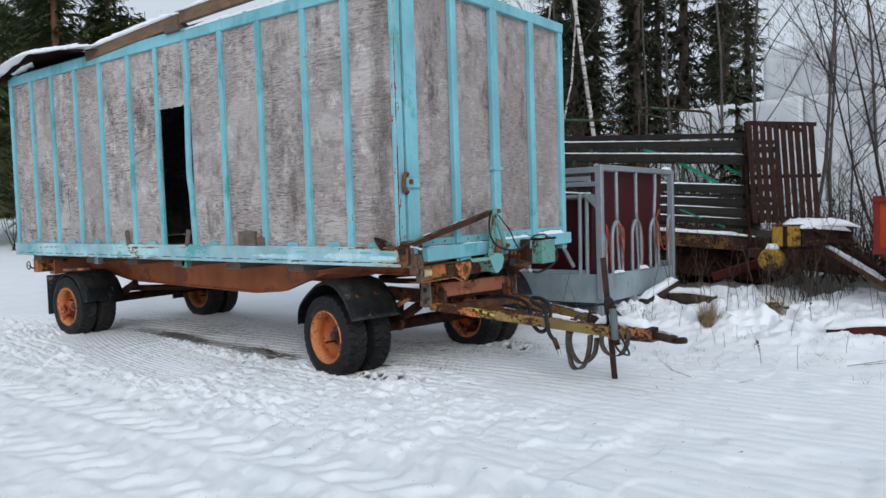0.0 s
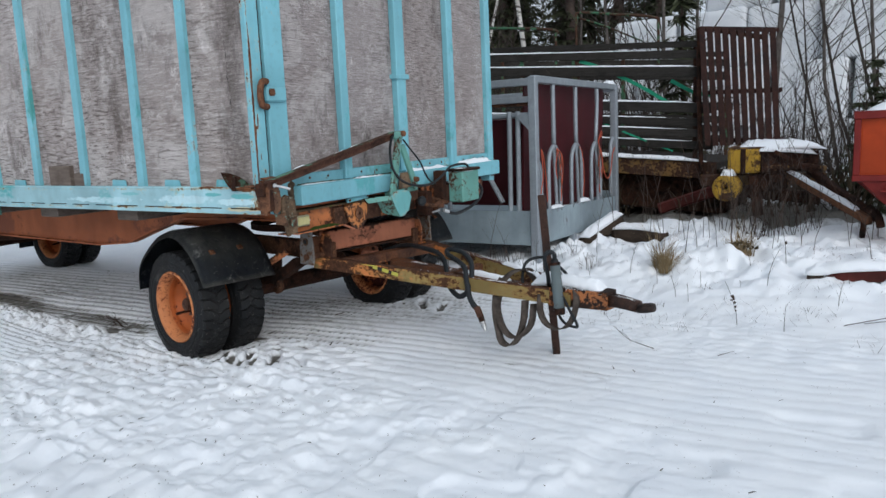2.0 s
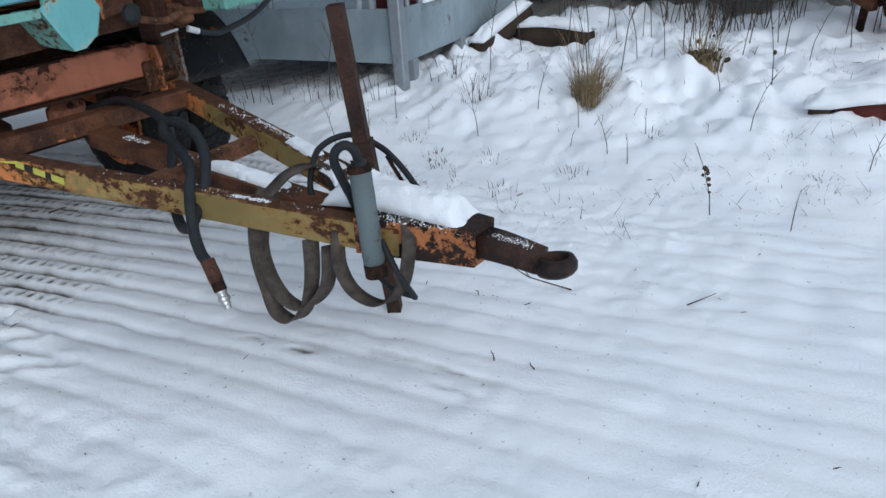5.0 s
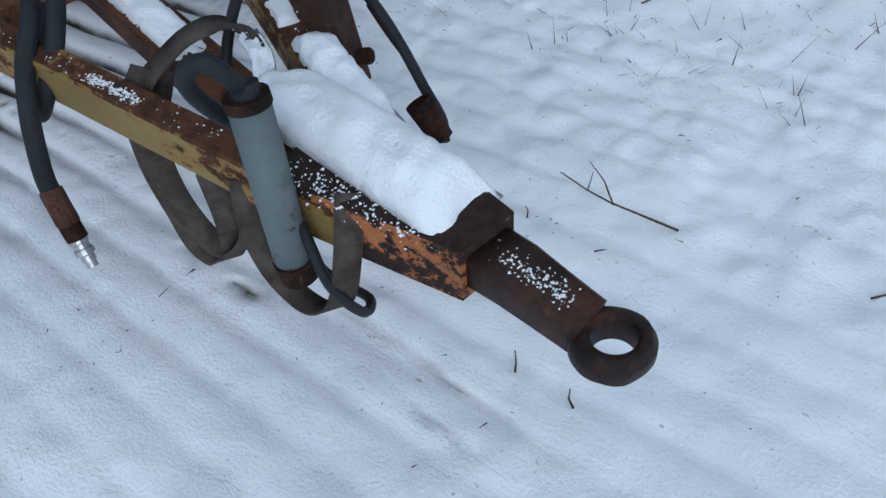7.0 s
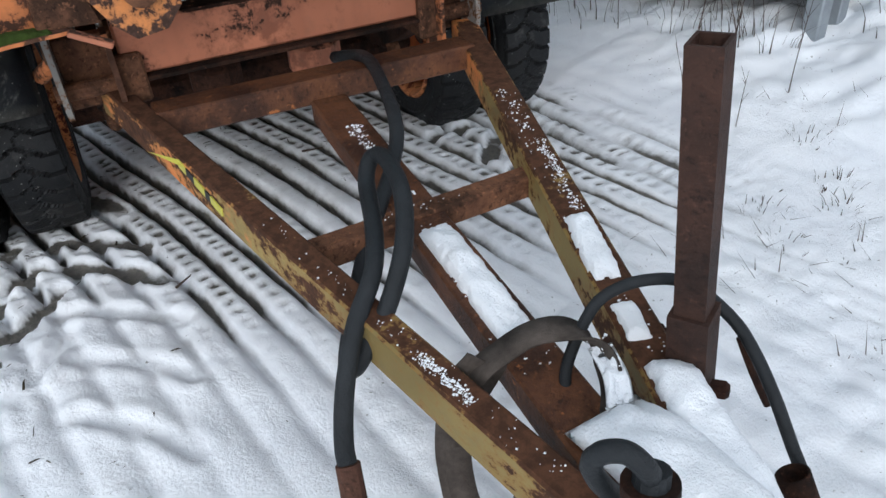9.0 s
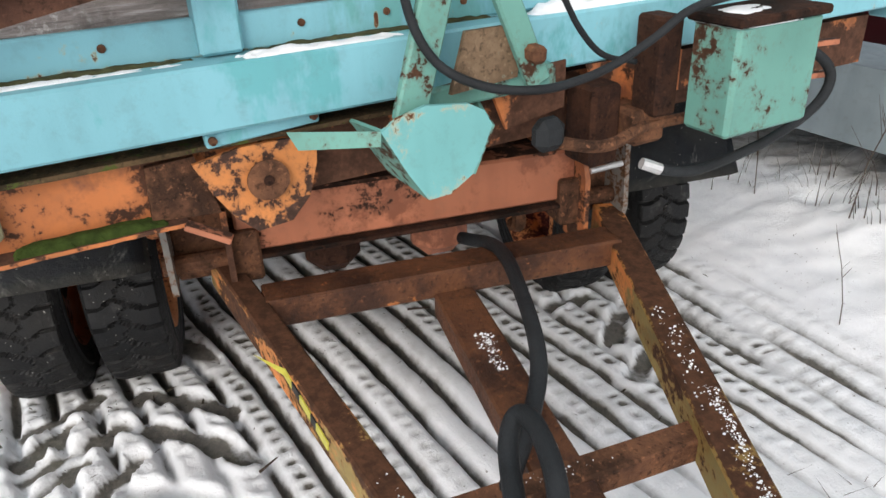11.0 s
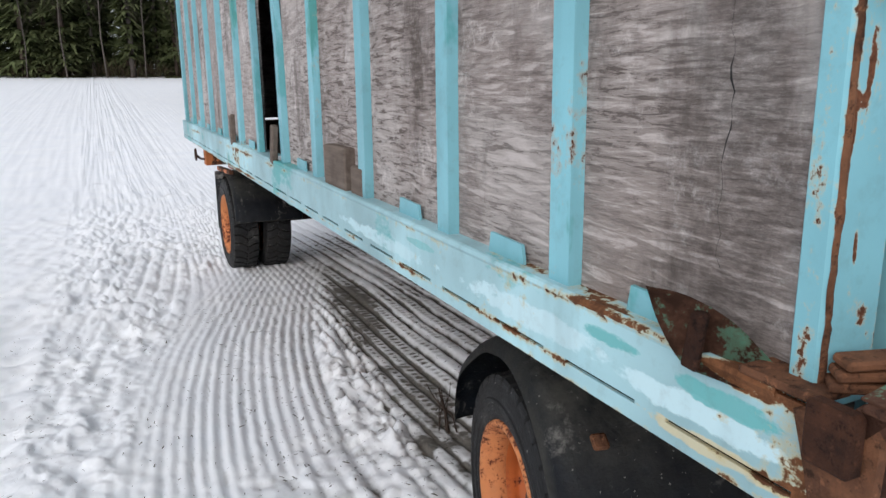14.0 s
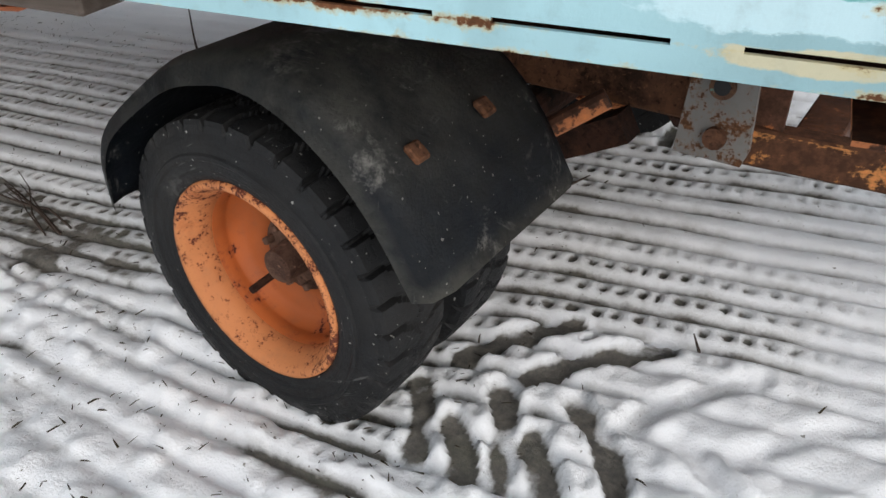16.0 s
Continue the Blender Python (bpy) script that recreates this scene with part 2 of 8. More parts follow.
M_MAROON = plain("maroon_faced_plywood", (0.058, 0.009, 0.012), 0.42, 0.0, 0.22, 3.0, 0.08)


def dusty(name, base, dust, rough, amount, grit=150.0, scuff=0.0, settled=0.0):
    """Black rubber or plastic with dried mud, pale scuffs and specks."""
    k = Mat(name, rough)
    col = k.mix(k.ramp(k.noise(20, 6, 0.65), (0.3, 0.0), (0.7, 1.0)), tuple(c * 0.7 for c in base), tuple(c * 1.35 for c in base))
    film = k.math("MULTIPLY", k.ramp(k.noise(4.5, 7, 0.7), (0.40, 0.0), (0.68, 1.0)), k.ramp(k.noise(45, 5, 0.7), (0.3, 0.35), (0.65, 1.0)))
    col = k.mix(k.math("MULTIPLY", film, amount), col, dust)
    if settled:
        geo = k.t.nodes.new("ShaderNodeNewGeometry")
        sn = k.t.nodes.new("ShaderNodeSeparateXYZ")
        k.link(geo.outputs["Normal"], sn.inputs[0])
        lies = k.math("MULTIPLY", k.ramp(sn.outputs[2], (0.45, 0.0), (0.95, 1.0)), k.ramp(k.noise(9, 7, 0.72), (0.34, 0.15), (0.62, 1.0)))
        col = k.mix(k.math("MULTIPLY", lies, settled), col, dust)
    if scuff:
        blot = k.math("MULTIPLY", k.ramp(k.noise(7, 8, 0.72, (1, 1, 1.0), 0.5), (0.57, 0.0), (0.64, 1.0)), k.ramp(k.noise(60, 4, 0.7), (0.35, 0.0), (0.6, 1.0)))
        col = k.mix(k.math("MULTIPLY", blot, scuff), col, (0.30, 0.29, 0.27))
        col = k.mix(k.ramp(k.noise(110, 1, 0.4), (0.75, 0.0), (0.765, 0.7)), col, (0.40, 0.39, 0.36))
        col = k.mix(k.ramp(k.noise(6, 6, 0.6, (14, 1.2, 1.2)), (0.66, 0.0), (0.70, 0.25)), col, (0.25, 0.25, 0.24))
    k.color(col)
    k.rough(k.ramp(film, (0.0, rough), (1.0, 0.92)))
    return k.bump(k.noise(grit, 5, 0.72), 0.7, 0.004).m


M_RUBBER = dusty("tyre_rubber", (0.0085, 0.009, 0.010), (0.080, 0.074, 0.066), 0.5, 0.26, 120.0, 0.16)
M_FENDER = dusty("black_plastic", (0.012, 0.016, 0.022), (0.17, 0.165, 0.145), 0.36, 0.14, 90.0, 0.9, 0.9)
M_HOSE = dusty("hose_rubber", (0.012, 0.014, 0.016), (0.085, 0.090, 0.094), 0.48, 0.24)
M_STRAP = plain("brown_webbing_strap", (0.085, 0.070, 0.060), 0.95, 0.0, 0.5, 26, 0.9, 330)
M_STEEL = plain("bare_steel", (0.42, 0.42, 0.42), 0.35, 0.8, 0.2, 40, 0.15)
M_BOLT = plain("zinc_bolt", (0.62, 0.62, 0.62), 0.4, 0.5, 0.1, 40, 0.1)
M_CYL = paint("grey_pipe_paint", (0.125, 0.155, 0.160), (0.07, 0.038, 0.025), 0.565, 22, 0.16, 0.6, (0.075, 0.088, 0.085))
M_LAMP = plain("yellowed_lamp_lens", (0.50, 0.45, 0.22), 0.35, 0.0, 0.12, 60, 0.5, 260)
M_RED = plain("red_oxide_paint", (0.16, 0.014, 0.011), 0.5, 0.0, 0.2, 6, 0.15)
M_HOPPER = plain("orange_red_paint", (0.34, 0.040, 0.005), 0.5, 0.0, 0.18, 5, 0.12)
M_YELLOW = paint("yellow_machine_paint", (0.46, 0.27, 0.025), (0.08, 0.04, 0.02), 0.525, 7, 0.14, 0.5)
M_OCHRE = paint("ochre_machine_paint", (0.20, 0.11, 0.03), (0.055, 0.026, 0.016), 0.458, 8, 0.18, 0.6)
M_GREENPIPE = paint("green_pipe_paint", (0.05, 0.15, 0.08), (0.07, 0.035, 0.022), 0.475, 10, 0.15, 0.6)
M_GREENSTRAP = plain("green_strap", (0.025, 0.26, 0.15), 0.7, 0.0, 0.15, 12, 0.2)
M_TWINE = plain("orange_twine", (0.42, 0.09, 0.05), 0.9, 0.0, 0.3, 60, 0.4)
M_HINGE = paint("grey_hinge_paint", (0.21, 0.20, 0.185), (0.14, 0.065, 0.03), 0.50, 30, 0.15, 0.8)
M_POST = rusted("brown_post_rust", (0.034, 0.017, 0.012), (0.058, 0.027, 0.018), (0.018, 0.010, 0.008), 0.7)
M_EYE = rusted("dark_worn_eye", (0.012, 0.007, 0.005), (0.055, 0.022, 0.012), (0.005, 0.003, 0.003), 0.45)
M_TOW_NOSE = paint("orange_nose_paint", (0.42, 0.15, 0.05), (0.030, 0.018, 0.014), 0.475, 12, 0.2, 0.7, top_wear=0.12)
M_ORANGE_PEEL = paint("bright_orange_peeling", (0.64, 0.24, 0.075), (0.085, 0.045, 0.032), 0.497, 10, 0.15, 0.6)
M_GREEN_RUST = paint("green_remains_on_rust", (0.11, 0.25, 0.17), (0.09, 0.042, 0.026), 0.462, 9, 0.2, 0.7)
M_LAMP_BODY = plain("lamp_housing", (0.30, 0.27, 0.17), 0.5)
M_MOSS = plain("moss", (0.032, 0.050, 0.010), 0.95, 0.0, 0.4, 60, 0.8)
M_GRIME = plain("wet_dirt_and_moss", (0.060, 0.062, 0.030), 0.95, 0.0, 0.5, 40, 0.8)
M_MOSSY = rusted("mossy_rust", (0.075, 0.050, 0.028), (0.14, 0.088, 0.045), (0.030, 0.022, 0.013), 0.9, (0.075, 0.095, 0.022), 0.555)
M_BLACK = plain("black_marking", (0.02, 0.02, 0.02), 0.6)
M_STICK = plain("yellow_warning_tape", (0.50, 0.46, 0.08), 0.45, 0.0, 0.2, 60, 0.3)


def plywood(name, shade, stain=None, fine=False):
    """Grey weathered plywood: rippled lying grain, dark checks, pale lichen scuffs and damp stains."""
    k = Mat(name, 0.93)
    flat = k.co
    rnd = k.rand()
    shift = k.t.nodes.new("ShaderNodeVectorMath")
    shift.operation = "ADD"
    k.link(k.co, shift.inputs[0])
    comb = k.t.nodes.new("ShaderNodeCombineXYZ")
    for i in range(3):
        k.link(k.math("MULTIPLY", rnd, 37.0 + 11 * i), comb.inputs[i])
    k.link(comb.outputs[0], shift.inputs[1])
    k.co = shift.outputs[0]
    hair = k.noise(34, 8, 0.78, (1.0, 1.0, 13))
    ripple = k.noise(13.0, 8, 0.7, (1.0, 1.0, 11.0), 0.3) if fine else k.noise(8.0, 8, 0.72, (1.4, 1.4, 11.0), 0.5)
    patch = k.noise(2.3, 7, 0.66, None, 0.5)
    big = k.noise(0.9, 4)
    where = k.noise(1.2, 4, 0.6)
    col = k.mix(k.ramp(hair, (0.30, 0.0), (0.72, 1.0)), (0.22, 0.203, 0.195), (0.58, 0.557, 0.545))
    col = k.mix(k.ramp(big, (0.35, 0.0), (0.7, 0.7)), col, (0.31, 0.272, 0.25))
    col = k.mix(k.ramp(patch, (0.52, 0.0), (0.57, 0.75)), col, (0.50, 0.485, 0.47))
    col = k.mix(k.ramp(k.noise(3.4, 8, 0.72, (1, 1, 1.5)), (0.36, 0.6), (0.44, 0.0)), col, (0.19, 0.165, 0.155))
    tear = k.math("MULTIPLY", k.ramp(ripple, (0.525, 0.0), (0.575, 0.55 if fine else 0.85)), k.ramp(where, (0.40, 0.12), (0.60, 1.0)))
    col = k.mix(tear, col, (0.085, 0.072, 0.066))
    col = k.mix(k.ramp(ripple, (0.38, 0.5), (0.46, 0.0)), col, (0.58, 0.565, 0.56))
    lichen = k.math("MULTIPLY", k.ramp(k.noise(5.0, 9, 0.74), (0.49 if fine else 0.55, 0.0), (0.63, 1.0)), k.ramp(k.noise(70, 6, 0.75), (0.50 if fine else 0.42, 0.0), (0.60 if fine else 0.56, 1.0)))
    col = k.mix(k.math("MULTIPLY", lichen, 0.85), col, (0.70, 0.69, 0.68))
    damp = k.math("MULTIPLY", k.ramp(k.noise(2.6, 7, 0.7, (1.8, 1.8, 0.8)), (0.52, 0.0), (0.66, 1.0)), k.ramp(k.noise(40, 5, 0.7), (0.36, 0.2), (0.56, 1.0)))
    if stain:
        sep = k.t.nodes.new("ShaderNodeSeparateXYZ")
        k.link(flat, sep.inputs[0])
        d = k.math("ABSOLUTE", k.math("SUBTRACT", sep.outputs[0], stain[0]))
        band = k.ramp(k.math("MULTIPLY", d, 1.0 / stain[1]), (0.0, 1.0), (1.0, 0.0))
        seep = k.ramp(k.math("ADD", k.math("MULTIPLY", band, 0.42), k.noise(4.5, 8, 0.72, (1.6, 1.6, 0.7))), (0.64, 0.0), (0.84, 0.75))
        col = k.mix(k.math("MULTIPLY", seep, k.ramp(k.noise(30, 8, 0.8, (1, 1, 3)), (0.36, 0.25), (0.58, 1.0))), col, (0.075, 0.066, 0.062))
    col = k.mix(k.math("MULTIPLY", damp, 0.85), col, (0.085, 0.073, 0.066))
    col = k.mix(k.math("MULTIPLY", rnd, 0.25), col, (0.20, 0.17, 0.155))
    k.color(k.mix(1.0, col, shade, "MULTIPLY"))
    return k.bump(k.mix(0.5, hair, k.ramp(ripple, (0.45, 1.0), (0.62, 0.0))), 0.85, 0.007).m


M_PLY = plywood("weathered_grey_plywood", (1.17, 1.11, 1.095))
M_PLY_STAINED = plywood("stained_grey_plywood", (1.20, 1.14, 1.12), (-0.12, 0.17))
M_PLY_FRONT = plywood("brown_grey_plywood", (1.0, 0.94, 0.935), fine=True)


def boards(name, a, b, rough=0.85):
    k = Mat(name, rough)
    grain = k.noise(6, 7, 0.7, (1, 9, 9))
    col = k.mix(k.ramp(grain, (0.3, 0.0), (0.7, 1.0)), a, b)
    col = k.mix(k.ramp(k.noise(5, 4), (0.5, 0.0), (0.72, 0.6)), col, tuple(c * 0.4 for c in a))
    k.color(k.mix(k.math("MULTIPLY", k.rand(), 0.45), col, tuple(c * 0.5 for c in a)))
    return k.bump(grain, 0.5, 0.006).m


M_BOARD = boards("grey_weathered_boards", (0.020, 0.018, 0.016), (0.058, 0.053, 0.047))
M_TIMBER = boards("brown_sawn_timber", (0.16, 0.10, 0.065), (0.28, 0.19, 0.13))
M_BLOCK = boards("old_brown_block", (0.11, 0.085, 0.07), (0.20, 0.16, 0.135))


def snow(name, soil=False):
    k = Mat(name, 0.62)
    col = k.mix(k.ramp(k.noise(2.3, 5), (0.35, 0.0), (0.7, 1.0)), (0.87, 0.895, 0.93), (0.93, 0.945, 0.96))
    col = k.mix(k.ramp(k.noise(55, 3, 0.6), (0.70, 0.0), (0.78, 0.25)), col, (0.50, 0.49, 0.46))
    if soil:
        bare = k.attr("bare")
        grit = k.noise(38, 6, 0.75)
        slush = k.noise(9, 5, 0.7)
        edge = k.math("ADD", bare, k.math("MULTIPLY", k.math("SUBTRACT", slush, 0.5), 0.9))
        grassy = k.mix(k.ramp(grit, (0.35, 0.0), (0.7, 1.0)), (0.032, 0.027, 0.019), (0.16, 0.14, 0.108))
        grassy = k.mix(k.ramp(k.noise(6, 4), (0.52, 0.0), (0.65, 0.35)), grassy, (0.075, 0.080, 0.035))
        # greyed snow: slush round soil, and the painted shade under the trailer
        wet = k.mix(0.5, col, (0.40, 0.40, 0.39))
        col = k.mix(k.ramp(edge, (0.24, 0.0), (0.50, 0.85)), col, wet)
        col = k.mix(k.ramp(edge, (0.52, 0.0), (0.78, 0.9)), col, grassy)
        bits = k.math("MULTIPLY", k.ramp(k.noise(75, 2, 0.5), (0.70, 0.0), (0.735, 1.0)), k.ramp(k.noise(2.6, 4), (0.45, 0.05), (0.62, 1.0)))
        col = k.mix(k.math("MULTIPLY", bits, 0.75), col, (0.12, 0.10, 0.07))
    k.color(col)
    k.b.inputs["Subsurface Weight"].default_value = 0.0
    return k.bump(k.mix(0.45, k.noise(34, 8, 0.72), k.noise(150, 4, 0.7)), 0.7, 0.014).m


M_SNOW = snow("snow")
M_GROUND = snow("snow_on_ground", True)

M_GRATE = rusted("grate_rust", (0.026, 0.012, 0.010), (0.054, 0.022, 0.016), (0.02, 0.011, 0.010), 0.8)
M_LOG = boards("dark_wet_log", (0.035, 0.026, 0.020), (0.085, 0.06, 0.042))
M_STRAW = plain("dry_straw", (0.27, 0.20, 0.11), 0.9, 0.0, 0.35, 30, 0.1)
M_STALK = plain("brown_stalk", (0.075, 0.055, 0.045), 0.9, 0.0, 0.3, 20, 0.1)
M_RED_OLD = plain("old_red_brown_paint", (0.085, 0.018, 0.014), 0.8, 0.0, 0.4, 9, 0.3)
M_TWIG = plain("grey_brown_twig", (0.055, 0.044, 0.038), 0.9, 0.0, 0.3, 8, 0.1)
M_LITTER = plain("dark_litter", (0.050, 0.040, 0.026), 0.95, 0.0, 0.4, 20, 0.1)
M_BARK = plain("spruce_bark", (0.085, 0.062, 0.052), 0.95, 0.0, 0.35, 8, 0.6, 30)
M_PINEBARK = plain("pine_bark", (0.16, 0.085, 0.05), 0.95, 0.0, 0.35, 6, 0.6, 25)
M_GREYBARK = plain("grey_bark", (0.115, 0.10, 0.09), 0.9, 0.0, 0.3, 9, 0.4, 30)


def birch_bark():
    k = Mat("birch_bark", 0.8)
    col = k.mix(k.ramp(k.noise(5, 5, 0.6, (1, 1, 5)), (0.52, 0.0), (0.58, 1.0)), (0.62, 0.60, 0.56), (0.06, 0.05, 0.045))
    return k.color(k.mix(k.ramp(k.noise(1.4, 3), (0.5, 0.0), (0.7, 0.6)), col, (0.30, 0.27, 0.24))).m


M_BIRCH = birch_bark()
M_BRUSH = plain("brown_brush", (0.040, 0.030, 0.018), 0.95, 0.0, 0.4, 3, 0.1)


def needles(name, a, b):
    k = Mat(name, 0.7)
    col = k.mix(k.ramp(k.noise(1.6, 4), (0.35, 0.0), (0.7, 1.0)), a, b)
    return k.color(k.mix(k.math("MULTIPLY", k.rand(), 0.35), col, (0.045, 0.040, 0.022))).m


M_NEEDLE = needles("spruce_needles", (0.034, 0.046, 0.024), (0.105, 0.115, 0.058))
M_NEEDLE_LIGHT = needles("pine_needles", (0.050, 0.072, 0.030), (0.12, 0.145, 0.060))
# spruce colour lightened to make up for shade inside the far crowns
M_NEEDLE_FAR = needles("far_needles_lightened", (0.09, 0.12, 0.050), (0.21, 0.24, 0.105))


def bale_wrap():
    k = Mat("white_bale_wrap", 0.45)
    col = k.mix(k.ramp(k.noise(2.5, 5), (0.4, 0.0), (0.7, 1.0)), (0.74, 0.76, 0.79), (0.86, 0.87, 0.88))
    k.color(k.mix(k.ramp(k.noise(7, 4, 0.6, (1, 1, 0.15)), (0.55, 0.0), (0.75, 0.4)), col, (0.42, 0.43, 0.42)))
    return k.bump(k.noise(9, 4, 0.6, (1, 1, 4)), 0.4, 0.03).m


M_BALE = bale_wrap()


# ---- geometry helpers ----
BASE = {}


def finish(bm, name, mat, smooth=False):
    me = bpy.data.meshes.new(name)
    bmesh.ops.recalc_face_normals(bm, faces=bm.faces)
    bm.to_mesh(me)
    bm.free()
    me.materials.append(mat)
    if smooth:
        me.polygons.foreach_set("use_smooth", [True] * len(me.polygons))
    return me


def thing(name, at, label, category, group="", kind=""):
    """An Empty at the base of a thing."""
    ob = new(name)
    ob.matrix_basis = Matrix.Translation(at)
    BASE[ob] = ob.matrix_basis.copy()
    return tagged(ob, label, category, group, kind)


def part(name, bm, mat, parent, label="", smooth=False):
    ob = new(name, finish(bm, name, mat, smooth))
    if parent:
        ob.parent = parent
        ob.matrix_parent_inverse = BASE.get(parent, Matrix()).inverted()
    return tagged(ob, label)


def whole(name, bm, mat, label, category, group="", kind="", smooth=False):
    return tagged(new(name, finish(bm, name, mat, smooth)), label, category, group, kind)


def box(lo, hi, bev=0.003, bm=None, turn=None):
    b = bmesh.new()
    bmesh.ops.create_cube(b, size=1)
    for v in b.verts:
        v.co = [(p + q) / 2 + c * (q - p) for p, q, c in zip(lo, hi, v.co)]
    if bev:
        bmesh.ops.bevel(b, geom=b.edges[:], offset=bev, segments=1, affect="EDGES")
    if turn:
        b.transform(turn)
    return join(bm, b)


def join(bm, b):
    if bm is None:
        return b
    me = bpy.data.meshes.new("tmp")
    b.to_mesh(me)
    b.free()
    bm.from_mesh(me)
    bpy.data.meshes.remove(me)
    return bm


def frame_of(p, q, up=(0, 0, 1)):
    z = (Vector(q) - Vector(p)).normalized()
    u = Vector(up)
    if abs(z.dot(u)) > 0.98:
        u = Vector((1, 0, 0))
    x = u.cross(z).normalized()
    return x, z.cross(x), z


def bar(p, q, w, h, bev=0.003, up=(0, 0, 1), bm=None):
    """A straight bar from p to q, w wide across and h high along up."""
    x, y, z = frame_of(p, q, up)
    b = bmesh.new()
    bmesh.ops.create_cube(b, size=1)
    ln = (Vector(q) - Vector(p)).length
    mid = (Vector(p) + Vector(q)) / 2
    for v in b.verts:
        v.co = Vector((v.co.x * w, v.co.y * h, v.co.z * ln))
    if bev:
        bmesh.ops.bevel(b, geom=b.edges[:], offset=bev, segments=1, affect="EDGES")
    for v in b.verts:
        v.co = mid + x * v.co.x + y * v.co.y + z * v.co.z
    return join(bm, b)


def sweep(pts, prof, bm=None, up=(0, 0, 1), cap=True, taper=None):
    """A closed profile (across, up) carried along a line of points."""
    b = bm or bmesh.new()
    pts = [Vector(p) for p in pts]
    rings, last = [], None
    for i, p in enumerate(pts):
        d = (pts[min(i + 1, len(pts) - 1)] - pts[max(i - 1, 0)]).normalized()
        if last is None:
            x, y, _ = frame_of((0, 0, 0), d, up)
        else:
            x = (last - d * last.dot(d)).normalized()
            y = d.cross(x)
        last = x
        k = taper[i] if taper else 1.0
        rings.append([b.verts.new(p + x * (a * k) + y * (c * k)) for a, c in prof])
    n = len(prof)
    for r, s in zip(rings, rings[1:]):
        for j in range(n):
            b.faces.new((r[j], r[(j + 1) % n], s[(j + 1) % n], s[j]))
    if cap:
        b.faces.new(rings[0])
        b.faces.new(rings[-1][::-1])
    return b


def ring(r, n=10):
    return [(r * math.cos(2 * math.pi * i / n), r * math.sin(2 * math.pi * i / n)) for i in range(n)]


def smooth_line(pts, steps=6):
    """A Catmull-Rom line through the points."""
    p = [Vector(q) for q in pts]
    p = [2 * p[0] - p[1]] + p + [2 * p[-1] - p[-2]]
    out = []
    for i in range(1, len(p) - 2):
        a, b, c, d = p[i - 1:i + 3]
        for s in range(steps):
            t = s / steps
            out.append(0.5 * (2 * b + (c - a) * t + (2 * a - 5 * b + 4 * c - d) * t * t + (3 * b - a - 3 * c + d) * t ** 3))
    return out + [p[-2]]


def tube(pts, r, n=10, steps=6, bm=None, taper=None):
    return sweep(smooth_line(pts, steps) if steps > 1 else pts, ring(r, n), bm, taper=taper)


def slab(poly, thick, bm=None):
    """A flat plate: a polygon in space, given thickness along its normal."""
    b = bmesh.new()
    vs = [b.verts.new(p) for p in poly]
    f = b.faces.new(vs)
    f.normal_update()
    n = f.normal.copy()
    res = bmesh.ops.extrude_face_region(b, geom=[f])
    for v in res["geom"]:
        if isinstance(v, bmesh.types.BMVert):
            v.co += n * thick
    return join(bm, b)


def crusted(b, amp, size, cuts=4):
    """Breaks a plate's flat faces up into a lumpy, scaly surface."""
    bmesh.ops.triangulate(b, faces=b.faces[:])
    for c in (cuts, 2):
        bmesh.ops.subdivide_edges(b, edges=b.edges[:], cuts=c, use_grid_fill=True)
    for v in b.verts:
        v.co += amp * (noise.noise_vector(v.co / size) + 0.6 * noise.noise_vector(v.co * 2.6 / size))
    return b


def revolve(prof, n=48, bm=None):
    """A closed profile (radius, y) turned round the y axis."""
    b = bm or bmesh.new()
    rings = []
    for i in range(n):
        a = 2 * math.pi * i / n
        rings.append([b.verts.new((r * math.cos(a), y, r * math.sin(a))) for r, y in prof])
    m = len(prof)
    for i in range(n):
        r, s = rings[i], rings[(i + 1) % n]
        for j in range(m):
            b.faces.new((r[j], r[(j + 1) % m], s[(j + 1) % m], s[j]))
    return b


def channel_profile(w, h, t):
    """A C section w deep, h high, open to +across."""
    return [(0, -h / 2), (w, -h / 2), (w, -h / 2 + t), (t, -h / 2 + t), (t, h / 2 - t), (w, h / 2 - t), (w, h / 2), (0, h / 2)]


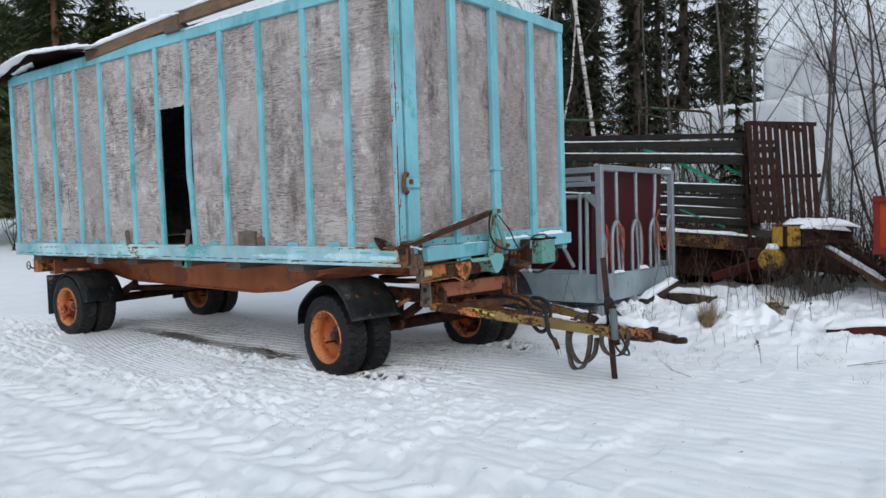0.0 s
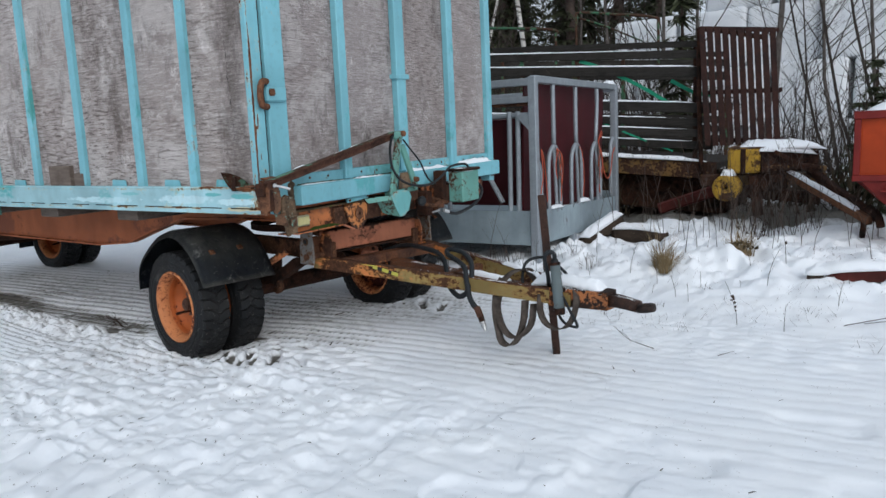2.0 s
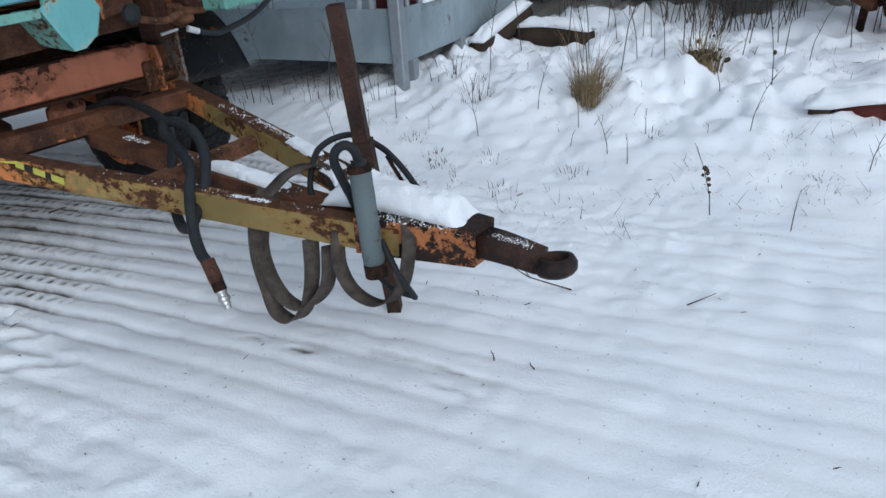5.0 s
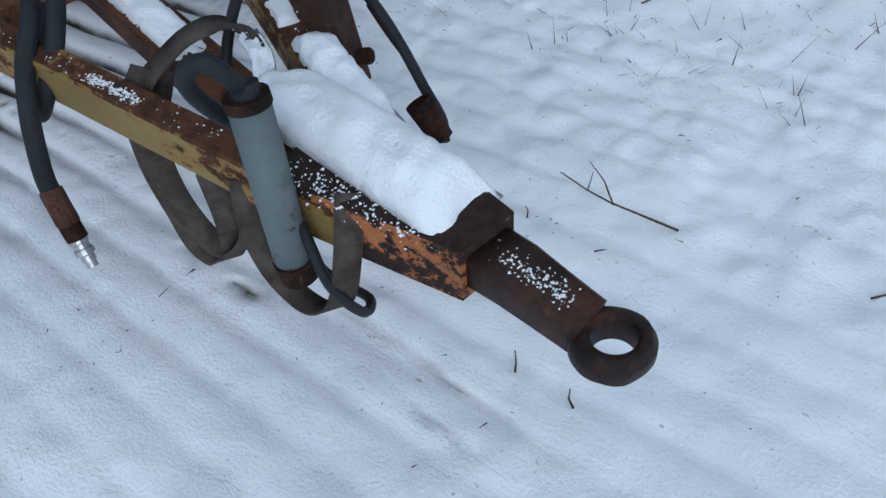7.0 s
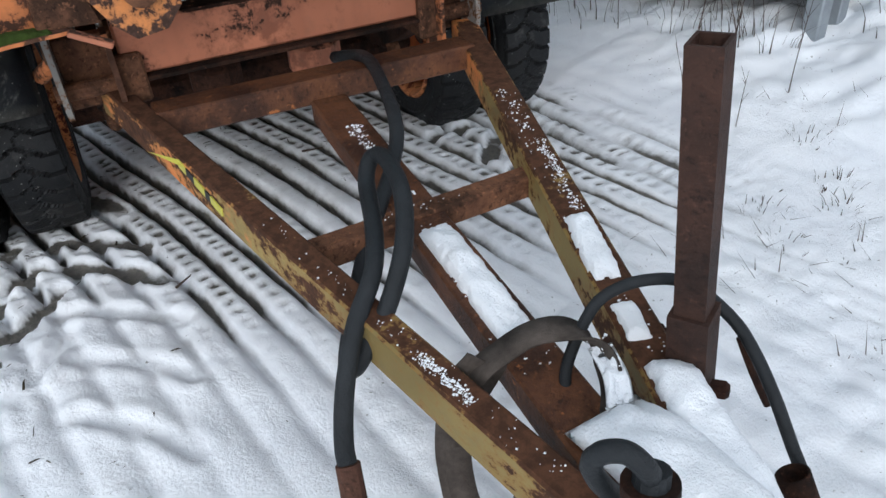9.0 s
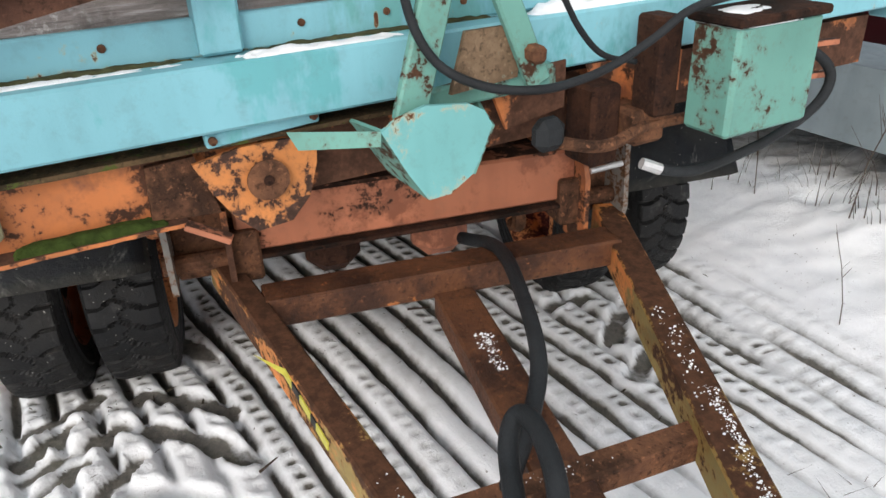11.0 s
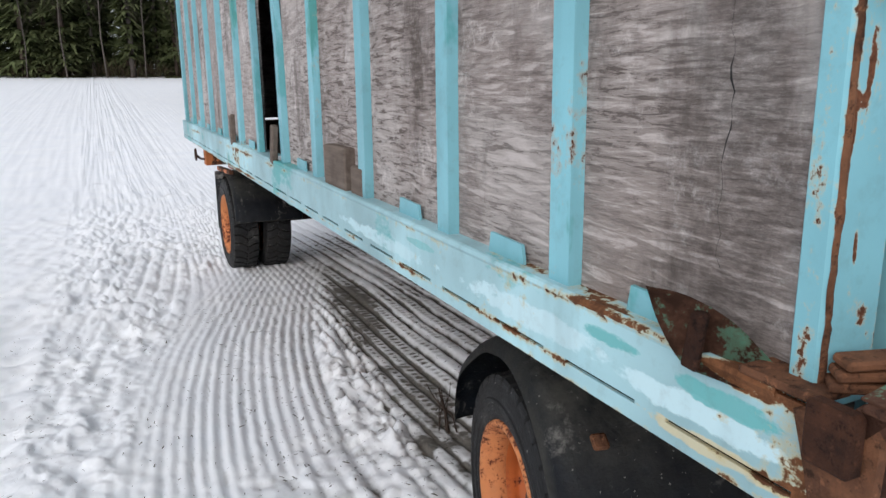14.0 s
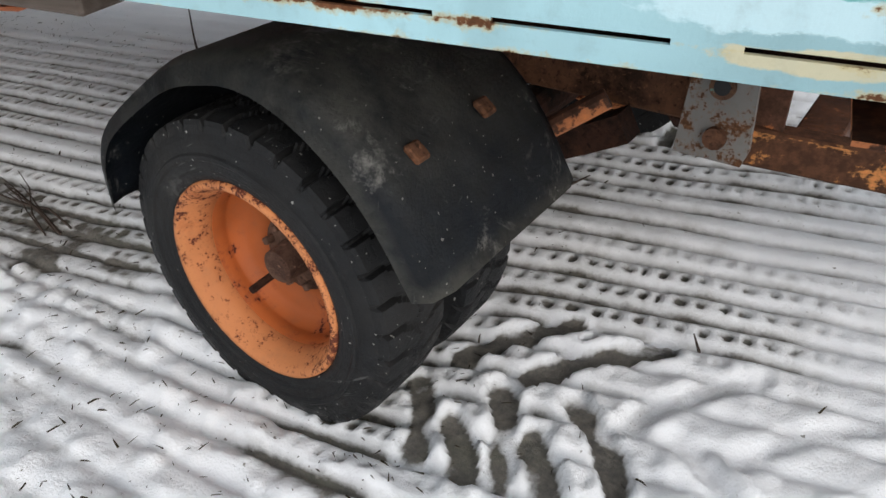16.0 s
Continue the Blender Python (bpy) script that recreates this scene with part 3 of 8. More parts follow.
def mound(pts, width, high, bm=None, seed=0, step=0.02, ragged=1.0, cover=0.32):
    """Snow lying along a line: a lumpy crust with a ragged, broken edge."""
    b = bm or bmesh.new()
    line = smooth_line(pts, max(2, int((Vector(pts[-1]) - Vector(pts[0])).length / step / max(1, len(pts) - 1))))
    m = 15
    rows = []
    for i, p in enumerate(line):
        d = (line[min(i + 1, len(line) - 1)] - line[max(i - 1, 0)])
        x = Vector((d.y, -d.x, 0)).normalized()
        e = min(1.0, 5.0 * min(i, len(line) - 1 - i) / len(line))
        row = []
        for j in range(m):
            s = j / (m - 1) * 2 - 1
            q = p + x * (s * width / 2)
            lump = noise.noise(Vector((q.x * 11 + seed, q.y * 11, seed))) * 0.5 + noise.noise(Vector((q.x * 31, q.y * 31 + seed, 1.0))) * 0.4
            grain = noise.noise(Vector((q.x * 62, q.y * 62, seed))) * 0.6 + noise.noise(Vector((q.x * 115, q.y * 115, seed))) * 0.4
            if high > 0.024:
                grain *= 0.35
            out = abs(s) * (1 + 0.35 * lump + 0.45 * grain) + (0.05 if abs(s) > 0.75 else 0)
            ends = min(1.0, max(0.0, 1.3 * e - 0.15 + 0.5 * lump + 0.5 * grain)) if e < 1 else 1.0
            body = max(0.0, 1 - out ** 3) ** 0.6 * ends ** 0.6
            if high < 0.005:
                body = max(0.0, body * (cover + 2.4 * lump + 1.5 * grain) - 0.25)
            hh = high * body * (1 + 0.6 * lump) + ragged * 0.003 * grain * min(1.0, 4 * body) - (0.006 if body < 0.06 else 0.0)
            edge = j in (0, m - 1) or i in (0, len(line) - 1)
            row.append(b.verts.new(q + Vector((0, 0, -0.006 if edge else max(-0.006, hh)))))
        rows.append(row)
    for r, s in zip(rows, rows[1:]):
        for j in range(m - 1):
            b.faces.new((r[j], r[j + 1], s[j + 1], s[j]))
        b.faces.new((r[0], s[0], s[-1], r[-1]))
    b.faces.new(rows[0])
    b.faces.new(rows[-1][::-1])
    return b


def crumbs(name, spots, label):
    """Loose icy crumbs of snow: (line of points, half width, count, largest radius)."""
    r = random.Random(len(label) * 7 + len(spots))
    co, fa = [], []
    for pts, half, count, big in spots:
        line = smooth_line(pts, 8)
        for _ in range(count):
            t = r.uniform(0, len(line) - 1.01)
            i = int(t)
            p, d = line[i].lerp(line[i + 1], t - i), (line[i + 1] - line[i]).normalized()
            side = Vector((d.y, -d.x, 0)).normalized()
            p = p + side * max(-1, min(1, r.gauss(0, 0.45))) * half
            rad = big * (0.25 + 0.75 * r.random() ** 2)
            turn = Euler((r.uniform(0, 6), r.uniform(0, 6), r.uniform(0, 6))).to_matrix()
            base = len(co)
            for v in ((1, 0, 0), (-1, 0, 0), (0, 1, 0), (0, -1, 0), (0, 0, 1), (0, 0, -1)):
                q = turn @ (Vector(v) * r.uniform(0.55, 1.2))
                co.append(tuple(p + Vector((q.x, q.y, q.z * 0.7)) * rad + Vector((0, 0, rad * 0.35))))
            fa += [(base + a, base + b, base + c) for a, b, c in ((0, 2, 4), (2, 1, 4), (1, 3, 4), (3, 0, 4), (2, 0, 5), (1, 2, 5), (3, 1, 5), (0, 3, 5))]
    me = bpy.data.meshes.new(name)
    me.from_pydata(co, [], fa)
    me.materials.append(M_SNOW)
    return tagged(new(name, me), label, "snow", kind="stuff")


# ---- ground ----
TABLE = np.random.RandomState(7).rand(256, 256)


def vnoise(x, y):
    """Smooth noise from 0 to 1 on arrays."""
    xi, yi = np.floor(x).astype(int), np.floor(y).astype(int)
    fx, fy = x - xi, y - yi
    fx, fy = fx * fx * (3 - 2 * fx), fy * fy * (3 - 2 * fy)
    a, b = TABLE[xi % 256, yi % 256], TABLE[(xi + 1) % 256, yi % 256]
    c, d = TABLE[xi % 256, (yi + 1) % 256], TABLE[(xi + 1) % 256, (yi + 1) % 256]
    return a + (b - a) * fx + (c - a) * fy + (a - b - c + d) * fx * fy


def fbm(x, y, octaves=3):
    s, k, tot = 0.0, 1.0, 0.0
    for i in range(octaves):
        s, tot = s + k * vnoise(x * 2 ** i + 13.7 * i, y * 2 ** i - 5.1 * i), tot + k
        k *= 0.5
    return s / tot


def step01(a, b, v):
    t = np.clip((v - a) / (b - a), 0, 1)
    return t * t * (3 - 2 * t)


# prints of a tractor tyre's lugs: from, to (x, y)
LUGS = [((-.63, .48), (-.43, .674)), ((-.50, .43), (-.22, .672)), ((-.513, .415), (-.44, .19)), ((-.356, .436), (-.231, .264)),
        ((-.25, .41), (-.02, .645)), ((-.037, .395), (.20, .599)), ((-.683, .374), (-.61, .20)), ((-.15, .403), (-.045, .31)),
        ((.16, .36), (.42, .52)), ((-.571, .288), (-.50, .177)), ((-.411, .305), (-.342, .191)), ((-.865, .622), (-.69, .69)), ((.018, 1.679), (-.074, 1.911)), ((-.153, 1.754), (-.304, 1.946)), ((-.42, 1.718), (-.398, 1.838))]


def ground_height(x, y):
    """Height of the snow, and how far showing soil and the trailer's shade darken it."""
    slope = 0.055 - 0.20 * step01(0.7, -0.2, y) * step01(0.3, -1.6, x) - 0.10 * step01(0.3, -1.2, y) * step01(-0.5, 1.2, x)
    warp = 0.22 * (vnoise(x * 0.45 + 9, y * 0.45) - 0.5)
    line = (y - slope * x + warp) / 0.108
    wob = 0.10 * (vnoise(x * 3.1, y * 3.1) - 0.5) + 0.05 * (vnoise(x * 17, y * 17) - 0.5)
    c = 0.5 + 0.5 * np.cos(2 * np.pi * (line + wob))
    cut = c ** 7
    soft = c ** 2
    mid = (1 - c) ** 5
    pits = mid * step01(0.45, 0.75, 0.5 + 0.5 * np.cos(2 * np.pi * (x + 0.05 * y + 0.03 * vnoise(x * 5, y * 9) + 0.022 * vnoise(x * 23, y * 23)) / 0.049)) * (0.35 + 0.9 * vnoise(x * 21 + 5, y * 21))
    edge_y = 0.42 * step01(-0.7, -1.3, x)
    under = step01(-0.10, 0.3, y - edge_y + 0.12 * (vnoise(x * 2.3, y * 2.3) - 0.5)) * step01(2.5 - 0.6 * step01(-0.3, -1.3, x), 2.1 - 0.6 * step01(-0.3, -1.3, x), y) * step01(-6.3, -5.5, x) * step01(0.40, -0.35, x - 0.25 * (y - 0.5))
    near = step01(-1.0, -0.25, y + 0.25 * (vnoise(x * 0.9, y * 0.9) - 0.5)) * step01(2.4, 1.9, y) * step01(2.1, 0.6, x) * step01(-8.5, -5.6, x)
    side = step01(-4.5, -2.0, y) * step01(3.0, 2.2, y) * step01(5.0, 2.4, x)
    fade = 0.12 + 1.0 * step01(0.30, 0.70, vnoise(x * 1.1 + 2, y * 1.9)) * (1 - 0.72 * step01(-0.1, 0.7, x)) * (1 - 0.8 * step01(1.2, 1.7, y) * step01(-0.2, 0.4, x))
    calm = step01(-0.50, -0.15, x) * step01(0.80, 0.55, y)
    under = under * (1 - 0.8 * calm)
    near = near * (1 - 0.55 * calm)
    z = -(0.0044 * side + 0.0085 * near * fade) * soft - (0.014 * near * fade + 0.024 * under) * cut - 0.0022 * under * soft
    # pits between the cuts, left by a track's cleats
    track = step01(0.30, 0.52, vnoise(x * 0.9, y * 3.3 + 3) + 0.14)
    z -= 0.017 * under * pits * track
    # crusted surface and small hollows everywhere
    crust = fbm(x * 11, y * 11, 3) - 0.5
    z += (0.012 + 0.016 * step01(0.2, 1.2, x) * step01(0.9, 1.7, y) + 0.022 * step01(-0.1, -0.9, y) * step01(1.5, 0.3, x)) * crust * (1 - 0.6 * under)
    z += 0.006 * (vnoise(x * 29, y * 29) - 0.5) * (1 - 0.7 * under) * (0.4 + 0.6 * step01(0.3, 0.6, vnoise(x * 1.9, y * 1.9 + 8)))
    # trodden, lumpy snow beside the trailer and before the wheel
    rough = step01(-1.5, -0.5, y) * step01(0.50, 0.05, y - 0.6 * edge_y) * step01(1.6, 0.2, x)
    rough = rough * (1 - 0.55 * step01(-0.3, 0.4, x))
    patch = step01(0.36, 0.56, vnoise(x * 1.3 + 5, y * 2.4))
    lump = fbm(x * 11, y * 11, 3) - 0.5
    clod = step01(0.56, 0.70, vnoise(x * 14 + 4, y * 14)) * (0.5 + vnoise(x * 37, y * 37))
    z += rough * (0.45 + 0.55 * patch) * (0.046 * lump + 0.034 * (fbm(x * 26 + 3, y * 26, 3) - 0.5) + 0.024 * clod) + 0.022 * (fbm(x * 2.2, y * 2.2, 4) - 0.5)
    band = np.exp(-((y - 0.22 + 0.30 * (x + 0.2)) / 0.17) ** 2) * step01(-0.5, -0.1, x) * step01(2.2, 1.4, x)
    ball = step01(0.42, 0.62, vnoise(x * 10.5 + 1, y * 10.5)) - 0.4
    z += 0.015 * band * ball
    trod = step01(0.60, 0.74, vnoise(x * 4.2 + 3, y * 3.4)) * step01(-2.2, -1.0, y - 0.35 * x) * step01(0.6, -0.5, y - 0.35 * x) * step01(-1, 0.5, x)
    z -= 0.022 * trod
    # the comb of a tracked vehicle swinging out from the rear wheel, and the rut along its edge
    swing = y - 0.065 * np.minimum(x + 1.4, 0) ** 2
    ruts = np.exp(-((swing - 0.10 + 0.05 * np.maximum(0, x + 1.6)) / 0.026) ** 2) * step01(-3.2, -2.6, x)
    z -= 0.022 * ruts * step01(0.9, -0.6, x)
    comb = step01(-0.90, -0.62, swing) * step01(0.16, 0.09, swing) * step01(-5.4, -4.7, x) * step01(-1.75, -2.4, x + 0.5 * (swing - 0.1))
    teeth = 0.5 + 0.5 * np.cos(2 * np.pi * (swing + 0.010 * (vnoise(x * 2.1, y * 2.1) - 0.5) + 0.006 * (vnoise(x * 15, y * 15) - 0.5)) / 0.051)
    bite = comb * (0.30 + 0.70 * step01(-0.66, -0.34, swing)) * (0.6 + 0.6 * vnoise(x * 1.7, y * 5))
    z = z * (1 - 0.8 * comb) - 0.017 * bite * teeth ** 1.5 + 0.004 * comb * (vnoise(x * 33, y * 33) - 0.5)
    # two lugged wheel tracks passing in front
    for mid_y, deep in ((-1.30, 1.0), (-1.95, 0.8)):
        off = y - mid_y + 0.10 * (vnoise(x * 0.5, y * 0 + mid_y) - 0.5)
        belt = step01(0.30, 0.20, np.abs(off)) * step01(-6.5, -3.5, x) * step01(3.4, 1.8, x)
        lug = step01(0.30, 0.75, 0.5 + 0.5 * np.cos(2 * np.pi * (x + 0.7 * np.abs(off) + 0.10 * np.sign(off) + 0.03 * vnoise(x * 9, y * 9)) / 0.21))
        z += deep * belt * (0.020 * lug * (0.5 + vnoise(x * 7, y * 7)) - 0.016) + deep * 0.010 * np.exp(-((np.abs(off) - 0.30) / 0.05) ** 2) * step01(-6.5, -3.5, x) * step01(3.4, 1.8, x)
    # a pressed wheel track running in under the side, with ladder prints at its edge
    mid_y = 0.50 - 0.13 * (x + 2.05)
    pressed = np.exp(-((y - mid_y) / 0.14) ** 4) * step01(-5.4, -4.4, x) * step01(-1.2, -1.9, x)
    z = z * (1 - 0.75 * pressed) - 0.012 * pressed
    rung = step01(0.55, 0.8, 0.5 + 0.5 * np.cos(2 * np.pi * x / 0.085)) * np.exp(-((y - mid_y + 0.16) / 0.05) ** 2) * step01(-5.4, -4.4, x) * step01(-1.2, -1.9, x)
    z -= 0.016 * rung
    # the unused, overgrown bank behind
    bank = step01(2.1, 3.5, y + 0.25 * (vnoise(x * 0.8, y * 0.8) - 0.5)) * step01(-1.6, 0.4, x)
    z += bank * (0.10 + 0.13 * (fbm(x * 1.3, y * 1.3, 3)) + 0.19 * (fbm(x * 5, y * 5, 3) - 0.5) + 0.06 * (vnoise(x * 14, y * 14) - 0.5))
    z += 0.02 * step01(-3, -6, y) * (fbm(x, y, 2) - 0.5)
    # the snow pressed down under the front wheel
    du, dv = 0.983 * (x + 0.9235) - 0.182 * (y - 0.431), 0.182 * (x + 0.9235) + 0.983 * (y - 0.431)
    z -= 0.036 * np.exp(-(du / 0.27) ** 4) * np.exp(-(dv / 0.34) ** 4)
    # the field rises gently towards its far edge
    z += 0.041 * np.maximum(0, np.hypot(x + 2, y) - 9) * step01(-6, -14, x)
    # under the trailer the base terms paint its shade; cuts and pits show soil
    bare = under * (0.22 - 0.10 * step01(-0.8, -1.8, x) + 0.10 * np.exp(-((y - 1.2) / 0.42) ** 2) * step01(-0.5, -1.1, x) + 0.98 * cut * (0.4 + 0.9 * vnoise(x * 6, y * 6)) + 0.82 * pits * track + 0.55 * (fbm(x * 1.9 + 4, y * 2.6, 3) - 0.42)) + (0.30 * cut + 0.10 * soft) * near * vnoise(x * 1.7, y * 2.1)
    bare += 0.45 * rough * step01(0.50, 0.34, lump + 0.5) * vnoise(x * 1.2, y * 1.2) + (0.12 + 0.55 * step01(0.42, 0.70, vnoise(x * 3.7, y * 6 + 2))) * ruts * step01(0.9, -0.6, x)
    bare = bare * (1 - 0.8 * comb) + 0.52 * bite * teeth ** 3 * (0.3 + vnoise(x * 4, y * 7)) + 0.40 * pressed * (0.5 + vnoise(x * 3, y * 5)) + 0.3 * rung
    drip = np.exp(-((y - 0.775 + 0.07 * (x - 1.3)) / 0.02) ** 2) + 0.7 * np.exp(-((y - 0.865 + 0.05 * (x - 1.2)) / 0.016) ** 2)
    drip = drip * step01(0.55, 0.95, x) * step01(1.7, 1.45, x) * step01(0.42, 0.66, vnoise(x * 13, y * 24))
    z -= 0.012 * drip
    bare += 0.75 * drip
    # soil and dead grass below the machines
    bare += 0.9 * step01(5.0, 5.7, y + 0.9 * (vnoise(x * 1.7, y * 1.7) - 0.5)) * step01(8.6, 7.6, y) * step01(3.2, 2.2, x) * step01(-5, -4, x)
    bare += 0.55 * step01(3.0, 3.3, y) * step01(5.4, 5.1, y) * step01(0.2, -0.05, x) * step01(-2.4, -2.0, x)
    for (ax, ay), (bx, by) in LUGS:
        dx, dy = bx - ax, by - ay
        t = np.clip(((x - ax) * dx + (y - ay) * dy) / (dx * dx + dy * dy), 0, 1)
        bow = 0.016 * np.sin(np.pi * t)
        d = np.hypot(x - ax - t * dx + bow * dy / 0.25, y - ay - t * dy - bow * dx / 0.25)
        d = d + 0.010 * (vnoise(x * 38, y * 38) - 0.5)
        # further out the prints are shallow and drifted over
        fresh = 1.0 if ay > 1 else float(step01(0.0, -0.33, np.array(0.5 * (ax + bx))))
        inside = step01(0.036, 0.024 - 0.018 * (1 - fresh), d)
        z = z * (1 - inside) - (0.009 + 0.017 * fresh) * inside + 0.005 * step01(0.065, 0.045, d) * (1 - inside) + 0.006 * inside * (vnoise(x * 60, y * 60) - 0.5)
        bare = np.maximum(bare * (1 - 0.8 * step01(0.07, 0.04, d)), inside * fresh * (0.92 + 1.3 * (fbm(x * 13, y * 13, 2) - 0.47)))
    return z, np.clip(bare, 0, 1)


def axis(lo, hi, fine, mid_lo, mid_hi, mid, far):
    a = list(np.arange(lo, hi, fine))
    v, s = a[-1], mid
    up = []
    while v < far:
        s = mid if v < mid_hi else s * 1.14
        v += s
        up.append(v)
    v, s, down = a[0], mid, []
    while v > -far:
        s = mid if v > mid_lo else s * 1.14
        v -= s
        down.append(v)
    return np.array(down[::-1] + a + up)


def build_ground():
    xs = axis(-3.6, 2.1, 0.0105, -7.5, 4.2, 0.032, 420)
    ys = axis(-1.0, 2.0, 0.0105, -3.2, 4.6, 0.032, 420)
    gx, gy = np.meshgrid(xs, ys, indexing="ij")
    z, bare = ground_height(gx, gy)
    nx, ny = gx.shape
    co = np.stack([gx, gy, z], -1).reshape(-1, 3).astype(np.float32)
    i, j = np.meshgrid(np.arange(nx - 1), np.arange(ny - 1), indexing="ij")
    a = (i * ny + j).ravel()
    quads = np.stack([a, a + ny, a + ny + 1, a + 1], -1).astype(np.int32)
    me = bpy.data.meshes.new("ground")
    me.vertices.add(len(co))
    me.vertices.foreach_set("co", co.ravel())
    me.loops.add(quads.size)
    me.loops.foreach_set("vertex_index", quads.ravel())
    me.polygons.add(len(quads))
    me.polygons.foreach_set("loop_start", np.arange(len(quads), dtype=np.int32) * 4)
    me.update(calc_edges=True)
    me.polygons.foreach_set("use_smooth", np.ones(len(quads), dtype=bool))
    me.attributes.new("bare", "FLOAT", "POINT").data.foreach_set("value", bare.ravel().astype(np.float32))
    me.materials.append(M_GROUND)
    return tagged(new("ground", me), "snow-covered farmyard with ribbed vehicle tracks and bare soil", "ground", kind="structure")


build_ground()


def gz(x, y):
    return float(ground_height(np.array([float(x)]), np.array([float(y)]))[0][0])


# ---- the box trailer ----
LEN, WID, DECK, TOP = 5.84, 2.46, 1.003, 2.93
RAIL_END = 0.058
trailer = thing("box_trailer", (-2.9, 1.25, 0), "old cyan box trailer with grey plywood sides on orange rusting chassis", "trailer")


# the box sits a little askew on its bogie
ASKEW = Matrix(((1, 0, 0, 0), (0, 1.02, 0, 0), (-0.006, 0.011, 1, 0), (0, 0, 0, 1)))


def T(name, bm, mat, label="", smooth=False, under=None):
    bm.transform(ASKEW)
    return part(name, bm, mat, under or trailer, label, smooth)


def side_rail(y, s):
    """The deck's edge channel, with a row of long slots near its lower edge."""
    b = box((-LEN, min(y, y + s * 0.006), 0.905), (RAIL_END, max(y, y + s * 0.006), DECK), 0)
    box((-LEN, min(y, y + s * 0.006), 0.880), (RAIL_END, max(y, y + s * 0.006), 0.899), 0, b)
    box((0.03, min(y, y + s * 0.006), 0.899), (RAIL_END, max(y, y + s * 0.006), 0.905), 0, b)
    x = -0.160
    while x > -LEN:
        box((max(x - 0.06, -LEN), min(y, y + s * 0.006), 0.899), (x, max(y, y + s * 0.006), 0.905), 0, b)
        x -= 0.2255
    box((-LEN, min(y, y + s * 0.085), DECK), (0.0, max(y, y + s * 0.085), DECK + 0.006), 0.001, b)
    box((-LEN, min(y, y + s * 0.06), 0.874), (RAIL_END, max(y, y + s * 0.06), 0.880), 0, b)
    # a rounded upper edge
    sweep([(-LEN, y + s * 0.006, DECK), (0, y + s * 0.006, DECK)], ring(0.009, 8), b)
    return b


side_rail_near = T("side_rail", side_rail(0.0, 1), M_RAIL, "pale cyan deck rail with slots and rust streaks")
T("side_rail", side_rail(WID, -1), M_RAIL)
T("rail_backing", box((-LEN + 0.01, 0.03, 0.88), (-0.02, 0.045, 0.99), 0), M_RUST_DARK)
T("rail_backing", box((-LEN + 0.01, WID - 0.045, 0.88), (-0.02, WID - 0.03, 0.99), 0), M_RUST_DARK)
T("deck", box((-LEN, 0.05, 0.935), (0.0, WID - 0.05, 0.985), 0.002), M_BLOCK, "timber deck seen through the doorway")

RIBS = [-0.443, -0.878, -1.405, -1.895, -2.365, -2.848, -3.328, -3.85, -4.348, -4.848, -5.31]
BENT = {4: 0.028, 5: 0.012}
HAT = [(-0.0295, 0.0), (-0.0275, 0.023), (0.0275, 0.023), (0.0295, 0.0)]
PLY_Y = 0.045
for s, y in ((1, PLY_Y), (-1, WID - PLY_Y)):
    for i, x in enumerate(RIBS):
        bow = BENT.get(i, 0.0) if s > 0 else 0
        line = []
        for k in range(13):
            t = k / 12
            z = DECK + 0.006 + (TOP - 0.105 - DECK) * t
            line.append((x + bow * math.sin(math.pi * min(1, t * 1.25)) * -1 + random.uniform(-0.0015, 0.0015) - (0.02 * (t > 0.3) * bow / 0.028), y, z))
        T("rib", sweep(line, [(a, b * s) for a, b in HAT], up=(0, -1 if s > 0 else -1, 0)), M_CYAN if i % 3 else M_CYAN_WORN)
    T("top_rail", box((-LEN, min(y - s * 0.027, y + s * 0.02), TOP - 0.105), (-0.012, max(y - s * 0.027, y + s * 0.02), TOP), 0.006), M_CYAN)
    T("end_post", box((-LEN, min(y - s * 0.024, y + s * 0.02), DECK + 0.006), (-LEN + 0.07, max(y - s * 0.024, y + s * 0.02), TOP - 0.105), 0.004), M_CYAN)
    edges = [-0.008] + RIBS + [-LEN + 0.03]
    for i in range(len(edges) - 1):
        hi, lo = edges[i], edges[i + 1]
        z0 = DECK + 0.004
        if s > 0 and i == 5:
            # the torn bay: only the upper part of the panel is left
            n = 14
            poly = [(hi, y, TOP - 0.10), (lo, y, TOP - 0.10)]
            for k in range(n + 1):
                t = k / n
                poly.append((lo + (hi - lo) * t, y, 2.255 + 0.02 * noise.noise(Vector((k * 1.7, 3, 0))) + (0.012 if k % 2 else 0)))
            T("panel", slab(poly, 0.012), M_PLY, "torn grey plywood above the open bay")
            continue
        T("panel", box((lo, min(y, y + s * 0.014), z0), (hi, max(y, y + s * 0.014), TOP - 0.10), 0), M_PLY_STAINED if i == 0 else M_PLY)
# cracks in the foremost panel, as broken veneer edges
for x0, z0, z1 in ((-0.138, 1.10, 1.50), (-0.150, 1.46, 1.80)):
    zs = np.linspace(z0, z1, 30)
    pts = [(x0 + 0.012 * noise.noise(Vector((z * 9, x0, 0))) + 0.014 * noise.noise(Vector((z * 38, x0, 2))), PLY_Y - 0.0002, z) for z in zs]
    thin = [0.06 + 2.2 * max(0.0, noise.noise(Vector((z * 17, 7, x0)))) * math.sin(math.pi * k / 29) for k, z in enumerate(zs)]
    T("crack", sweep(pts, [(-0.004, -0.0005), (0.004, -0.0005), (0.0025, 0.0008), (-0.0025, 0.0008)], up=(0, 1, 0), taper=thin), M_BLACK)
x0 = -4.62
